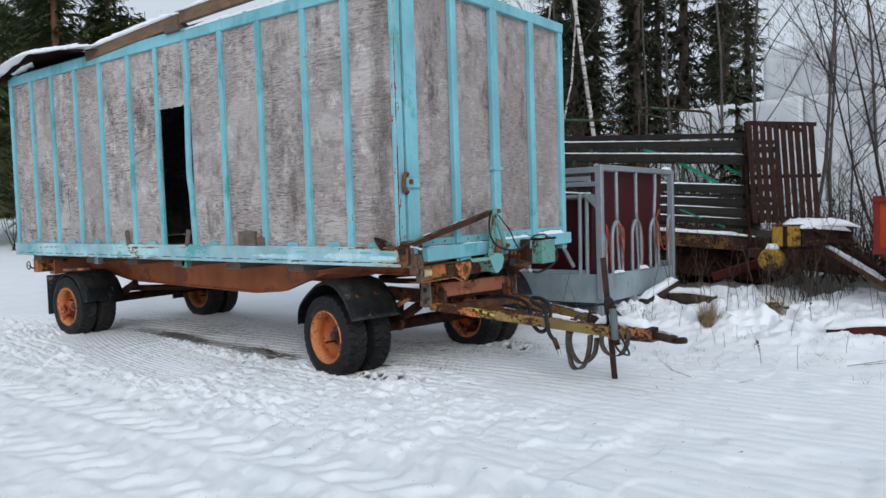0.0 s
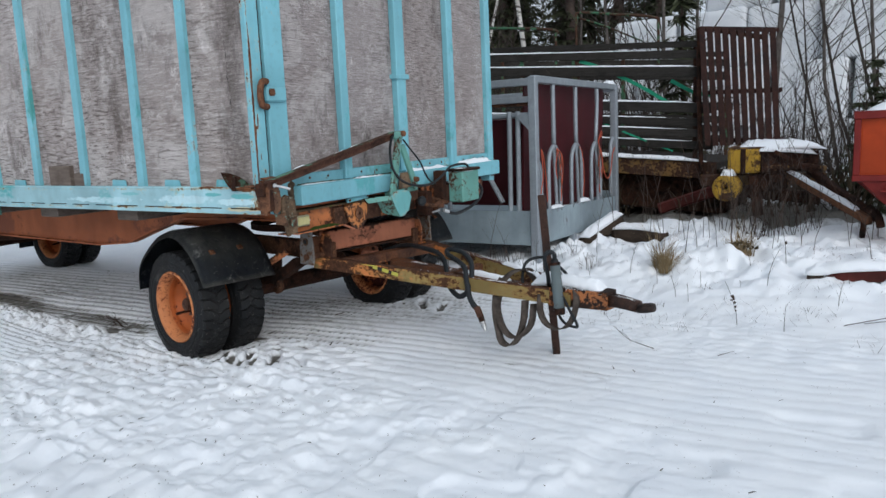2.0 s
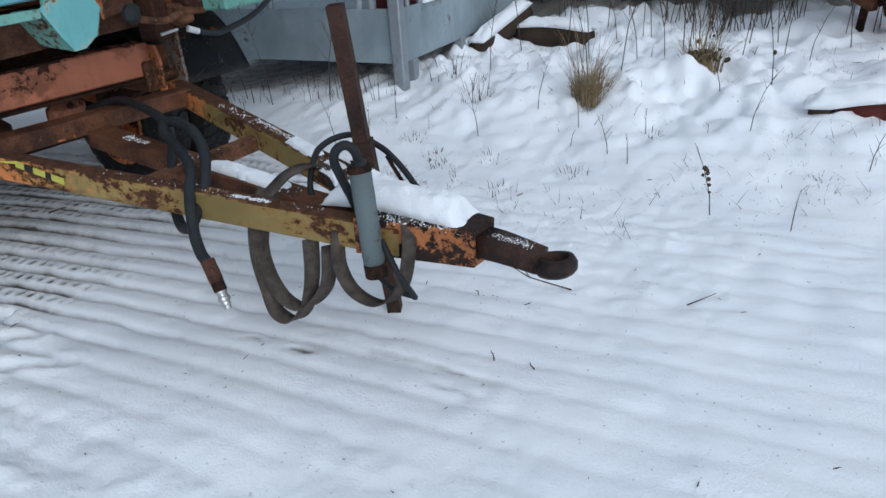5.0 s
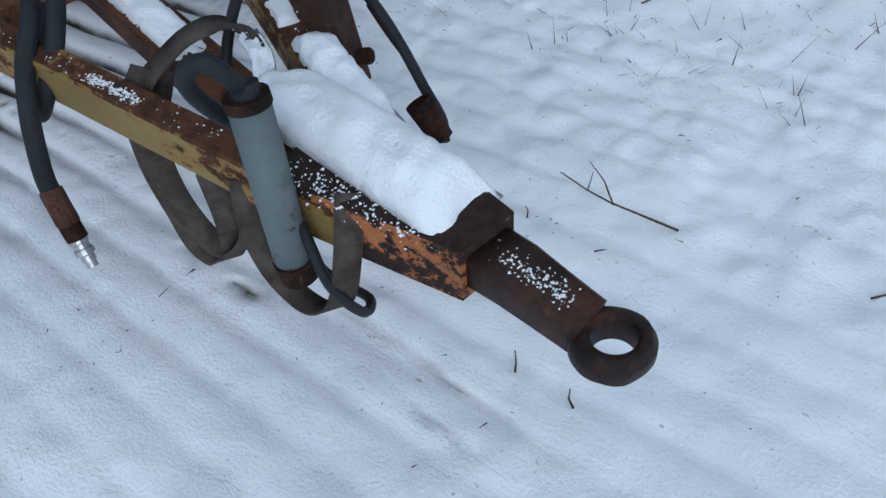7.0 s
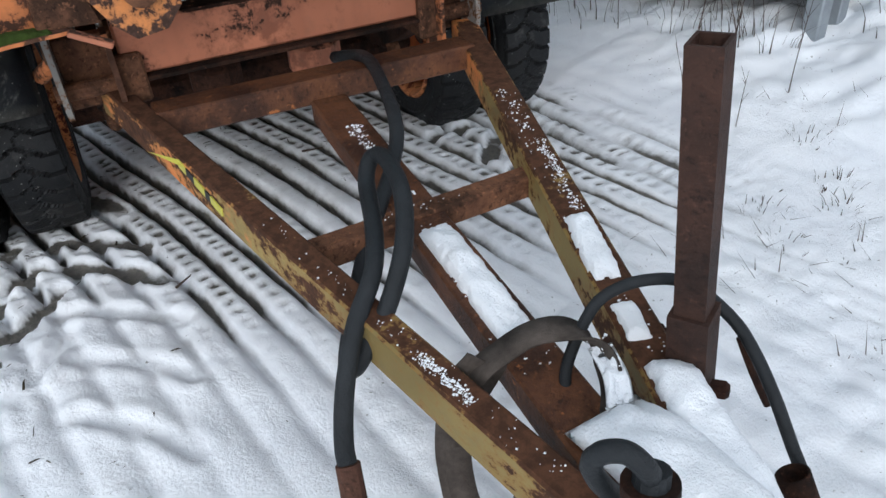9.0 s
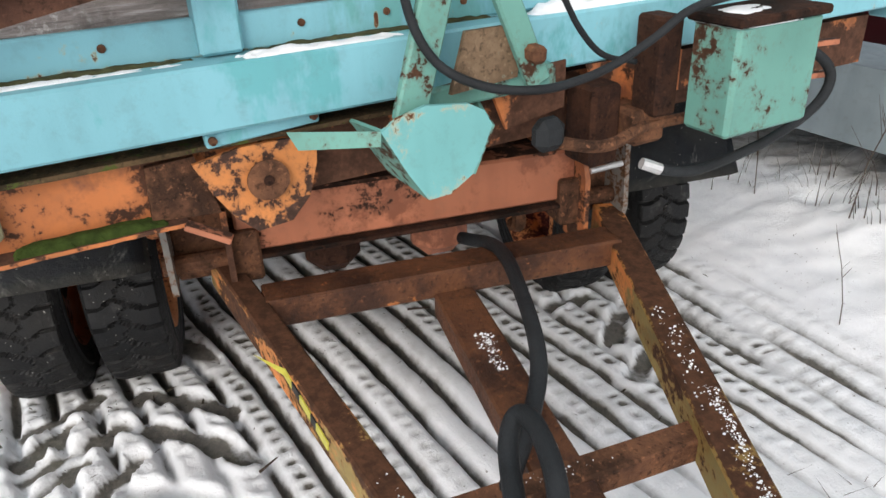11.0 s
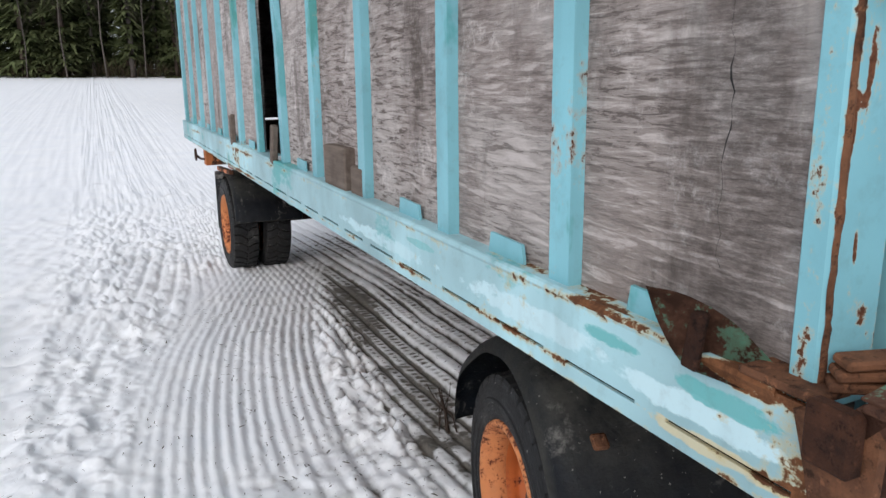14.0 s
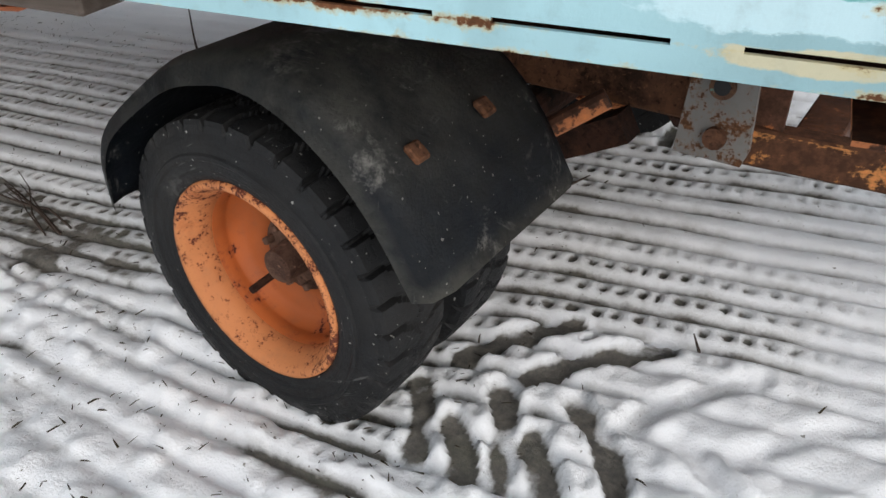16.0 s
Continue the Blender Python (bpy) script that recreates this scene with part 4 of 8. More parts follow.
T("crack", sweep([(x0 + 0.01 * math.sin(k), PLY_Y - 0.0002, 1.25 + k * 0.05) for k in range(8)], [(-0.004, -0.0005), (0.004, -0.0005), (0.003, 0.001), (-0.003, 0.001)], up=(0, 1, 0)), M_BLACK)

# tabs welded to the rail's top, stake stubs and the two blocks
for x in (-0.215, -0.62, -1.08, -1.6, -2.1, -3.05, -3.55, -4.05, -4.55, -5.0, -5.45):
    tab = slab([(x - 0.066, 0.034, DECK + 0.004), (x + 0.062, 0.034, DECK + 0.004), (x + 0.054, 0.034, DECK + 0.040), (x - 0.058, 0.034, DECK + 0.043)], 0.006)
    tab = T("tab", tab, M_CYAN, under=side_rail_near)
    for dx in (-0.03, 0.03):
        T("tab_hole", bar((x + dx, 0.0325, DECK + 0.026), (x + dx, 0.0345, DECK + 0.026), 0.008, 0.008, 0.003), M_RUST_DARK, under=tab)
for x, lean in ((-2.46, 0.03), (-3.42, -0.03)):
    T("stake_stub", bar((x, 0.006, DECK - 0.004), (x + lean, 0.010, DECK + 0.145), 0.024, 0.045, 0.004, (1, 0, 0)), M_BLOCK, "brown timber stub")
for lo, hi in (((-1.74, 0.012, 1.002), (-1.53, 0.075, 1.14)), ((-1.50, 0.02, 1.002), (-1.40, 0.08, 1.095))):
    whole("wood_block", box(lo, hi, 0.005), M_BLOCK, "worn brown wooden block on the trailer's deck rail", "block", "blocks on the rail")

# front wall: corner post, flat post, ribs, panels and flanges
T("corner_post", box((-0.010, 0.024, DECK - 0.02), (0.026, 0.108, TOP), 0.004), M_CORNER, "cyan corner post with flaking paint and rust")
b = bmesh.new()
edge = []
for k in range(90):
    z = DECK + 0.004 + 0.0075 * k
    wide = 0.012 * min(1.0, 0.45 + 0.02 * (90 - k))
    edge.append([b.verts.new((0.0258, 0.027 + 0.0025 * noise.noise(Vector((z * 31, 1, 0))), z)), b.verts.new((0.0275, 0.0275 + wide * 0.5, z)), b.verts.new((0.0258, 0.027 + wide + 0.008 * noise.noise(Vector((z * 23, 5, 0))) + 0.004 * noise.noise(Vector((z * 90, 9, 0))), z))])
for r, q in zip(edge, edge[1:]):
    for j in range(2):
        b.faces.new((r[j], r[j + 1], q[j + 1], q[j]))
T("corner_seam", b, M_RUST, "ragged rust seam along the corner")
T("gap_strip", box((-0.005, 0.108, DECK), (0.012, 0.126, TOP - 0.02), 0), M_RUST_DARK, "dark rusty gap beside the corner post")
T("flat_post", box((-0.01, 0.124, 0.86), (0.036, 0.255, TOP), 0.003), M_CYAN)
FRIBS = [(0.698, 0.066), (1.26, 0.095), (1.862, 0.075)]
for y, w in FRIBS:
    T("front_rib", box((0.012, y - w / 2, 0.997), (0.058, y + w / 2, TOP - 0.03), 0.005), M_CYAN)
T("rib_collar", box((0.010, 1.195, 1.57), (0.068, 1.33, 1.60), 0.003), M_CYAN_WORN)
T("far_post", box((-0.03, 2.385, 0.84), (0.05, WID, TOP + 0.05), 0.005), M_CYAN)
ys = [0.25, 0.698, 1.26, 1.862, 2.39]
for a, b in zip(ys, ys[1:]):
    T("front_panel", box((0.0, a, 0.99), (0.014, b, TOP - 0.03), 0), M_PLY_FRONT)
front_flange = T("front_flange", box((0.014, 0.25, 0.994), (0.036, 2.385, 1.052), 0.003), M_FLANGE)
for k in range(14):
    y = 0.386 + 0.148 * k
    T("rust_stud", tube([(0.034, y, 1.026), (0.040, y, 1.026)], 0.0062, 10, 1), M_RUST, under=front_flange)
for a, c in ((0.27, 0.66), (0.735, 1.21), (1.31, 1.8)):
    T("beam_grime", mound([(0.046, a, 0.9938), (0.044, (a + c) / 2, 0.9938), (0.046, c, 0.9938)], 0.018, 0.006, seed=a, step=0.008, ragged=1.4), M_GRIME, "line of wet dirt and moss behind the beam", under=front_flange)
T("front_beam", box((0.02, 0.245, 0.892), (0.105, 2.45, 0.994), 0.005), M_CYAN, "cyan front beam with snow along its top")
BE = [(0.050, 0.226, 0.925), (0.050, 0.212, 0.965), (0.050, 0.218, 1.002), (0.050, 0.236, 1.020), (0.050, 0.256, 1.006), (0.050, 0.272, 0.965), (0.050, 0.284, 0.93), (0.050, 0.274, 0.905), (0.050, 0.244, 0.898)]
T("beam_end", crusted(slab(BE, 0.064), 0.005, 0.022), M_RUST_SCALE, "rusted lump at the beam's end")
T("front_top_rail", box((-0.012, 0.012, TOP - 0.04), (0.06, WID, TOP + 0.05), 0.006), M_CYAN)
T("rear_wall", box((-LEN, 0.066, DECK), (-LEN + 0.02, WID - 0.066, TOP), 0), M_PLY)
T("roof", box((-LEN - 0.02, 0.06, TOP + 0.002), (0.02, WID - 0.06, TOP + 0.03), 0.003), M_BOARD)

# latch on the corner
latch = T("latch", box((0.03, 0.10, 1.425), (0.062, 0.235, 1.50), 0.008), M_CYAN, "cyan latch plate on a rusty hook")
T("latch_hook", tube([(0.045, 0.11, 1.40), (0.058, 0.06, 1.41), (0.062, 0.05, 1.47), (0.055, 0.075, 1.52), (0.04, 0.12, 1.525)], 0.016, 8), M_RUST, under=latch)
T("latch_pin", bar((0.06, 0.12, 1.47), (0.085, 0.12, 1.47), 0.035, 0.035, 0.008), M_RUST, under=latch)

# roof: boards, snow and the bent sheet at the rear corner
whole("roof_board", bar((-4.05, 0.03, TOP + 0.02), (-2.45, 0.035, TOP + 0.10), 0.05, 0.11, 0.006), M_TIMBER, "brown sawn timber lying along the roof edge", "board", "boards on the roof")
whole("roof_board", bar((-2.42, 0.03, TOP + 0.12), (0.05, 0.03, TOP + 0.17), 0.05, 0.12, 0.006), M_TIMBER, "brown sawn timber lying along the roof edge", "board", "boards on the roof")
whole("roof_block", box((-2.62, -0.02, TOP - 0.005), (-2.42, 0.10, TOP + 0.075), 0.006), M_BLOCK, "grey timber block under the roof boards", "block")
b = bmesh.new()
rows = []
for i in range(25):
    x = -5.95 + i * 0.09
    row = []
    for j in range(9):
        y = -0.16 + j * 0.16
        lift = 0.10 * math.sin(max(0.0, (x + 5.9)) * 1.4) * (1 if x < -3.9 else 0.9) - 0.05 * (x < -5.7)
        row.append(b.verts.new((x, y + 0.05 * math.sin(i * 0.35), TOP + 0.035 + lift + 0.012 * math.sin(j * 2.2) - 0.05 * (j == 0) * (0.4 + 0.6 * math.sin(i * 0.5) ** 2))))
    rows.append(row)
for r, s in zip(rows, rows[1:]):
    for j in range(8):
        b.faces.new((r[j], r[j + 1], s[j + 1], s[j]))
bmesh.ops.solidify(b, geom=b.faces[:], thickness=0.006)
whole("roof_sheet", b, M_RUST_DARK, "bent dark roofing sheet overhanging the rear corner", "sheet", smooth=True)
b = mound([(-5.98, 0.10, TOP + 0.03), (-5.6, 0.06, TOP + 0.07), (-5.1, 0.08, TOP + 0.145), (-4.6, 0.2, TOP + 0.145), (-3.9, 0.25, TOP + 0.1)], 0.55, 0.075, seed=3, step=0.05)
whole("snow_on_roof", b, M_SNOW, "snow lying on the bent roof sheet", "snow", kind="stuff", smooth=True)
b = mound([(-4.1, 0.05, TOP + 0.075), (-3.2, 0.05, TOP + 0.12), (-2.5, 0.05, TOP + 0.155)], 0.13, 0.05, seed=4, step=0.05)
mound([(-2.45, 0.05, TOP + 0.17), (-1.2, 0.05, TOP + 0.20), (0.05, 0.05, TOP + 0.23)], 0.13, 0.045, b, seed=5, step=0.05)
mound([(-2.4, 0.05, TOP), (-1.4, 0.06, TOP), (-0.1, 0.06, TOP)], 0.09, 0.03, b, seed=6, step=0.05)
mound([(-5.7, 1.0, TOP + 0.02), (-3, 1.2, TOP + 0.03), (0.0, 1.2, TOP + 0.03)], 2.0, 0.12, b, seed=8, step=0.1)
whole("snow_on_roof_boards", b, M_SNOW, "snow lying along the roof boards", "snow", kind="stuff", smooth=True)

# ---- rusty ironwork on the front corner ----
T("corner_bracket", slab([(0.032, -0.012, 1.002), (0.105, -0.012, 1.020), (0.124, -0.012, 1.0), (0.12, -0.012, 0.90), (0.10, -0.012, 0.872), (0.068, -0.012, 0.878), (0.052, -0.012, 0.94)], 0.012), M_RUST, "brown rusted plate wrapped round the rail's end")
T("bracket_fold", slab([(0.120, -0.008, 1.0), (0.120, 0.028, 0.995), (0.118, 0.034, 0.895), (0.116, -0.008, 0.885)], 0.006), M_RUST_DARK)
T("corner_bracket", slab([(0.108, 0.014, 1.0), (0.108, 0.075, 1.01), (0.110, 0.088, 0.955), (0.110, 0.082, 0.892), (0.110, 0.066, 0.880), (0.110, 0.055, 0.868), (0.110, 0.040, 0.878), (0.109, 0.022, 0.90)], 0.009), M_RUST_FLECK, "rusted plate with flecks of green paint")
T("corner_gap", box((0.03, 0.086, 0.885), (0.07, 0.128, 0.985), 0.004), M_RUST_DARK)
T("corner_cap", box((-0.05, -0.004, 1.008), (0.05, 0.05, 1.018), 0.003), M_RUST)
for k in range(3):
    T("cap_leaf", bar((0.035 + 0.006 * k, 0.028, 1.022 + 0.013 * k), (0.085 - 0.005 * k, 0.085, 1.026 + 0.013 * k), 0.034, 0.011, 0.003), M_RUST)
HP = [(0.075, 0.126, 0.865), (0.075, 0.128, 0.918), (0.075, 0.138, 0.945), (0.075, 0.158, 0.957), (0.075, 0.182, 0.950), (0.075, 0.196, 0.938), (0.075, 0.222, 0.925), (0.076, 0.226, 0.84), (0.078, 0.223, 0.757), (0.080, 0.150, 0.745), (0.078, 0.142, 0.80)]
hanging_plate = T("hanging_plate", crusted(slab(HP, 0.014), 0.0032, 0.020), M_RUST_SCALE, "scaly brown rusted plate below the corner")
T("plate_fold", slab([(0.092, 0.128, 0.868), (0.092, 0.142, 0.80), (0.05, 0.100, 0.812), (0.05, 0.096, 0.862)], 0.008), M_RUST_FLECK)
T("hanging_lug", box((0.090, 0.158, 0.792), (0.102, 0.205, 0.838), 0.006), M_RUST_FLECK, under=hanging_plate)
T("hanging_lug", bar((0.094, 0.152, 0.846), (0.094, 0.212, 0.850), 0.014, 0.012, 0.003), M_RUST_SCALE, under=hanging_plate)
# curled plate on the side rail: bent up to a point away from the corner
upper = smooth_line([(-0.152, -0.049, 1.087), (-0.118, -0.018, 1.080), (-0.078, 0.010, 1.058), (-0.046, 0.028, 1.028), (-0.024, 0.038, 1.006)], 4)
lower = smooth_line([(-0.152, -0.047, 1.085), (-0.142, -0.034, 1.040), (-0.120, -0.016, 0.996), (-0.075, -0.010, 0.992), (-0.028, 0.002, 0.990)], 4)
b = bmesh.new()
rows = []
for p, q in zip(upper, lower):
    rows.append([b.verts.new(p.lerp(q, u) + Vector((0, 0.010, -0.012)) * math.sin(math.pi * u)) for u in np.linspace(0, 1, 7)])
for r, s in zip(rows, rows[1:]):
    for j in range(6):
        b.faces.new((r[j], r[j + 1], s[j + 1], s[j]))
bmesh.ops.solidify(b, geom=b.faces[:], thickness=0.004)
T("curled_plate", b, M_GREEN_RUST, "curled rusty plate with green paint left on it", True)
T("plate_stay", bar((-0.112, -0.012, DECK - 0.012), (-0.108, -0.004, DECK + 0.060), 0.010, 0.026, 0.003, (1, 0, 0)), M_RUST_DARK)
bolt = T("bolt", tube([(0.112, 0.037, 1.018), (0.15, 0.056, 1.008), (0.188, 0.074, 0.996)], 0.0062, 10, 2), M_BOLT, "bright zinc bolt sticking out", True)
T("bolt_head", bar((0.112, 0.037, 1.018), (0.127, 0.044, 1.014), 0.020, 0.020, 0.005), M_BOLT, under=bolt)

# the slanting angle bar and the A-shaped stand
ARM0, ARM1 = Vector((0.105, -0.012, 1.006)), Vector((0.150, 0.985, 1.212))
slanting_bar = T("slanting_bar", sweep([ARM0, ARM0.lerp(ARM1, 0.33) + Vector((0.004, 0, 0)), ARM0.lerp(ARM1, 0.66) + Vector((0.005, 0, -0.002)), ARM1],
                        [(-0.004, -0.012), (0.004, -0.012), (0.004, 0.026), (-0.03, 0.026), (-0.03, 0.032), (-0.004, 0.032)]), M_BAR, "brown rusted angle bar across the front")
T("bar_socket", box((0.06, -0.034, 0.966), (0.112, -0.012, 1.03), 0.004), M_RUST_DARK, under=slanting_bar)
T("bar_top_paint", sweep([ARM0 + Vector((0, 0, 0.034)), ARM1 + Vector((0, 0, 0.034))], [(-0.028, -0.001), (0.004, -0.001), (0.004, 0.002), (-0.028, 0.002)]), M_GREEN_RUST, under=slanting_bar)
APEX = Vector((0.155, 1.065, 1.235))
T("stand_leg", bar(APEX + Vector((0, -0.005, 0)), (0.17, 0.945, 0.872), 0.056, 0.02, 0.004, (1, 0, 0)), M_GREEN, "sea-green stand leg with rust")
T("stand_leg", bar(APEX + Vector((0, 0.02, -0.07)), (0.17, 1.197, 0.895), 0.045, 0.02, 0.004, (1, 0, 0)), M_GREEN)
stand_head = T("stand_head", box((0.13, 0.99, 1.205), (0.18, 1.075, 1.25), 0.008), M_GREEN)
T("stand_pivot", bar((0.12, 1.065, 1.235), (0.20, 1.065, 1.235), 0.035, 0.035, 0.01), M_RUST, under=stand_head)
T("stand_plate", slab([(0.15, 1.03, 0.90), (0.15, 1.16, 0.91), (0.15, 1.17, 1.0), (0.15, 1.06, 1.0)], 0.01), M_RUST_SCALE)
T("stand_bolt", bar((0.15, 1.175, 0.955), (0.205, 1.18, 0.95), 0.030, 0.030, 0.008), M_RUST)

# cross beam under the front, lamp, plates and the cyan snout
T("cross_beam", sweep([(0.030, 0.20, 0.801), (0.030, 2.3, 0.801)], [(a, c) for a, c in channel_profile(0.070, 0.12, 0.007)], up=(0, 0, 1)), M_ORANGE, "orange cross beam with peeling paint and rust")
T("beam_lip", crusted(box((0.030, 0.228, 0.741), (0.074, 0.60, 0.748), 0), 0.0012, 0.03, 5), M_ORANGE)
T("beam_top", crusted(box((-0.025, 0.228, 0.856), (0.068, 1.30, 0.864), 0), 0.0012, 0.03, 6), M_MOSSY, "mossy rusted top flange of the beam")
T("beam_moss", mound([(0.052, 0.345, 0.748), (0.054, 0.46, 0.748), (0.052, 0.575, 0.748)], 0.036, 0.014, step=0.01, ragged=1.5), M_MOSS, "green moss on the beam's flange")
lamp = T("marker_lamp", box((0.030, 0.240, 0.775), (0.056, 0.347, 0.834), 0.006), M_LAMP_BODY, "yellowed rectangular marker lamp")
T("lamp_lens", box((0.054, 0.251, 0.783), (0.064, 0.336, 0.826), 0.004), M_LAMP, under=lamp)
for k in range(9):
    T("lens_rib", box((0.0635, 0.258 + 0.0082 * k, 0.787), (0.0655, 0.262 + 0.0082 * k, 0.822), 0.0008), M_LAMP, under=lamp)
for y in (0.245, 0.341):
    T("lamp_screw", tube([(0.055, y, 0.804), (0.0585, y, 0.804)], 0.0042, 10, 1), M_STEEL, under=lamp)
T("rust_plate", slab([(0.050, 0.553, 0.842), (0.050, 0.628, 0.846), (0.052, 0.655, 0.742), (0.052, 0.548, 0.752)], 0.014), M_RUST, "brown rusted plate on the cross beam")
DP = [(0.070, 0.620, 0.838), (0.070, 0.70, 0.852), (0.070, 0.80, 0.850), (0.070, 0.822, 0.835), (0.072, 0.818, 0.80), (0.073, 0.800, 0.745), (0.074, 0.765, 0.708), (0.074, 0.705, 0.703), (0.073, 0.672, 0.735), (0.072, 0.640, 0.79)]
disc_plate = T("disc_plate", slab(DP, 0.010), M_ORANGE_PEEL, "bright orange plate with peeling paint and round stain")
b = revolve([(0.001, 0.0), (0.032, 0.0), (0.035, 0.002), (0.035, 0.006), (0.001, 0.006)], 24)
b.transform(Matrix.Translation((0.0795, 0.731, 0.793)) @ Matrix.Rotation(radians(-90), 4, "Z"))
T("disc_boss", b, M_RUST, under=disc_plate)
b = revolve([(0.001, 0.0), (0.009, 0.0), (0.009, 0.005), (0.001, 0.005)], 14)
b.transform(Matrix.Translation((0.083, 0.731, 0.793)) @ Matrix.Rotation(radians(-90), 4, "Z"))
T("disc_hole", b, M_RUST_DARK, under=disc_plate)
T("under_strip", bar((0.075, 0.592, 0.745), (0.10, 0.655, 0.712), 0.026, 0.010, 0.002), M_SALMON)
SN = [(0.206, 0.882, 0.877), (0.208, 0.908, 0.894), (0.210, 0.957, 0.907), (0.212, 1.033, 0.898), (0.213, 1.062, 0.882), (0.213, 1.077, 0.855), (0.212, 1.057, 0.805), (0.212, 1.039, 0.775), (0.212, 0.997, 0.749), (0.211, 0.956, 0.747), (0.208, 0.922, 0.801)]
T("snout_plate", slab(SN, 0.008), M_SNOUT, "cyan curved plate with rusty lower edge")
T("snout_side", slab([(0.204, 0.882, 0.877), (0.207, 0.922, 0.801), (0.209, 0.956, 0.747), (0.10, 0.935, 0.765), (0.09, 0.875, 0.868)], 0.006), M_GREEN)
T("snout_side", slab([(0.211, 1.077, 0.855), (0.210, 1.039, 0.775), (0.10, 1.07, 0.785), (0.10, 1.11, 0.868)], 0.006), M_GREEN)
T("snout_wing", slab([(0.10, 0.765, 0.872), (0.205, 0.882, 0.879), (0.21, 0.878, 0.856), (0.12, 0.775, 0.845)], 0.008), M_GREEN)
T("snout_arm", bar((0.09, 1.0, 0.88), (0.13, 1.25, 0.90), 0.05, 0.04, 0.005), M_GREEN)
T("drip_strip", bar((0.068, 0.645, 0.873), (0.070, 0.828, 0.885), 0.022, 0.024, 0.003), M_CYAN_WORN)
for y in (0.655, 0.818):
    T("strip_bolt", tube([(0.078, y, 0.874 + 0.066 * (y - 0.645)), (0.086, y, 0.874 + 0.066 * (y - 0.645))], 0.007, 10, 1), M_RUST)
T("hinge_lug", box((0.07, 1.33, 0.70), (0.16, 1.40, 0.86), 0.008), M_RUST_DARK)
T("hinge_lug", box((0.07, 1.45, 0.72), (0.14, 1.50, 0.88), 0.008), M_ORANGE)
T("valve_block", box((0.10, 1.40, 0.74), (0.20, 1.48, 0.81), 0.01), M_RUST)
T("valve_cap", bar((0.19, 1.19, 0.815), (0.235, 1.19, 0.815), 0.06, 0.06, 0.016), M_HOSE)
T("air_pipe", tube([(0.20, 1.19, 0.80), (0.23, 1.30, 0.775), (0.20, 1.42, 0.78), (0.18, 1.55, 0.77)], 0.012, 8), M_RUST)
T("coupling", tube([(0.235, 1.27, 0.735), (0.25, 1.33, 0.742)], 0.0055, 8, 2), M_STEEL, "pale hose coupling")
T("coupling", tube([(0.262, 1.365, 0.738), (0.275, 1.40, 0.722)], 0.011, 8, 2), M_BOLT)
T("bracket_plate", slab([(0.11, 1.13, 0.90), (0.11, 1.30, 0.91), (0.11, 1.30, 0.82), (0.11, 1.17, 0.80)], 0.01), M_ORANGE)
T("bracket_plate", slab([(0.10, 1.36, 0.89), (0.10, 1.60, 0.885), (0.10, 1.60, 0.80), (0.10, 1.40, 0.79)], 0.01), M_ORANGE)
tool_box = T("tool_box", box((0.225, 1.49, 0.775), (0.335, 1.705, 0.978), 0.008), M_GREEN, "sea-green metal box with flaking paint, rusty lid")
T("tool_box_lid", box((0.215, 1.482, 0.975), (0.343, 1.714, 0.992), 0.004), M_RUST_DARK, under=tool_box)
T("box_bracket", box((0.150, 1.425, 0.80), (0.222, 1.478, 0.985), 0.006), M_RUST_DARK)
for z in (0.86, 0.79):
    T("step_rung", bar((0.12, 1.78, z), (0.20, 1.95, z + 0.01), 0.02, 0.012, 0.002), M_SALMON)

# hoses on the front
T("hose", tube([(0.165, 1.03, 1.225), (0.165, 0.985, 1.225), (0.165, 0.95, 1.15), (0.170, 0.955, 1.045), (0.20, 0.985, 0.968), (0.24, 1.045, 0.930), (0.27, 1.12, 0.918), (0.275, 1.19, 0.920), (0.28, 1.263, 0.936), (0.28, 1.351, 0.970), (0.28, 1.429, 1.008), (0.27, 1.556, 1.018), (0.262, 1.66, 1.012), (0.26, 1.70, 0.99)], 0.0075, 10), M_HOSE, "thin black hose hung from the stand", True)
T("hose", tube([(0.17, 1.08, 1.20), (0.185, 1.13, 1.14), (0.20, 1.206, 1.060), (0.20, 1.257, 0.985), (0.195, 1.315, 0.932), (0.185, 1.40, 0.905)], 0.0055, 8), M_HOSE, "", True)
T("hose", tube([(0.275, 1.40, 0.722), (0.28, 1.45, 0.708), (0.28, 1.519, 0.703), (0.285, 1.675, 0.728), (0.29, 1.79, 0.778), (0.285, 1.825, 0.833), (0.265, 1.79, 0.88), (0.22, 1.74, 0.90)], 0.0105, 10), M_HOSE, "", True)

# ---- chassis ----
for y in (0.75, 1.75):
    s = 1 if y < 1.25 else -1
    prof = [(-5.66, 0.80), (-5.66, 0.66), (-5.0, 0.60), (-4.6, 0.54), (-2.4, 0.50), (-2.05, 0.53), (-1.75, 0.63), (-1.45, 0.72), (-1.0, 0.735), (-0.05, 0.735), (-0.05, 0.86), (-5.66, 0.86)]
    T("chassis_beam", slab([(x, y - 0.006, z) for x, z in prof], 0.012), M_CHASSIS, "long orange chassis beam")
    low = [(x, y, z) for x, z in prof[1:10]]
    T("beam_flange", sweep(low, [(-0.045, -0.006), (0.045, -0.006), (0.045, 0.006), (-0.045, 0.006)]), M_CHASSIS)
    T("beam_flange", box((-5.66, y - 0.045, 0.855), (-0.05, y + 0.045, 0.868), 0.002), M_CHASSIS)
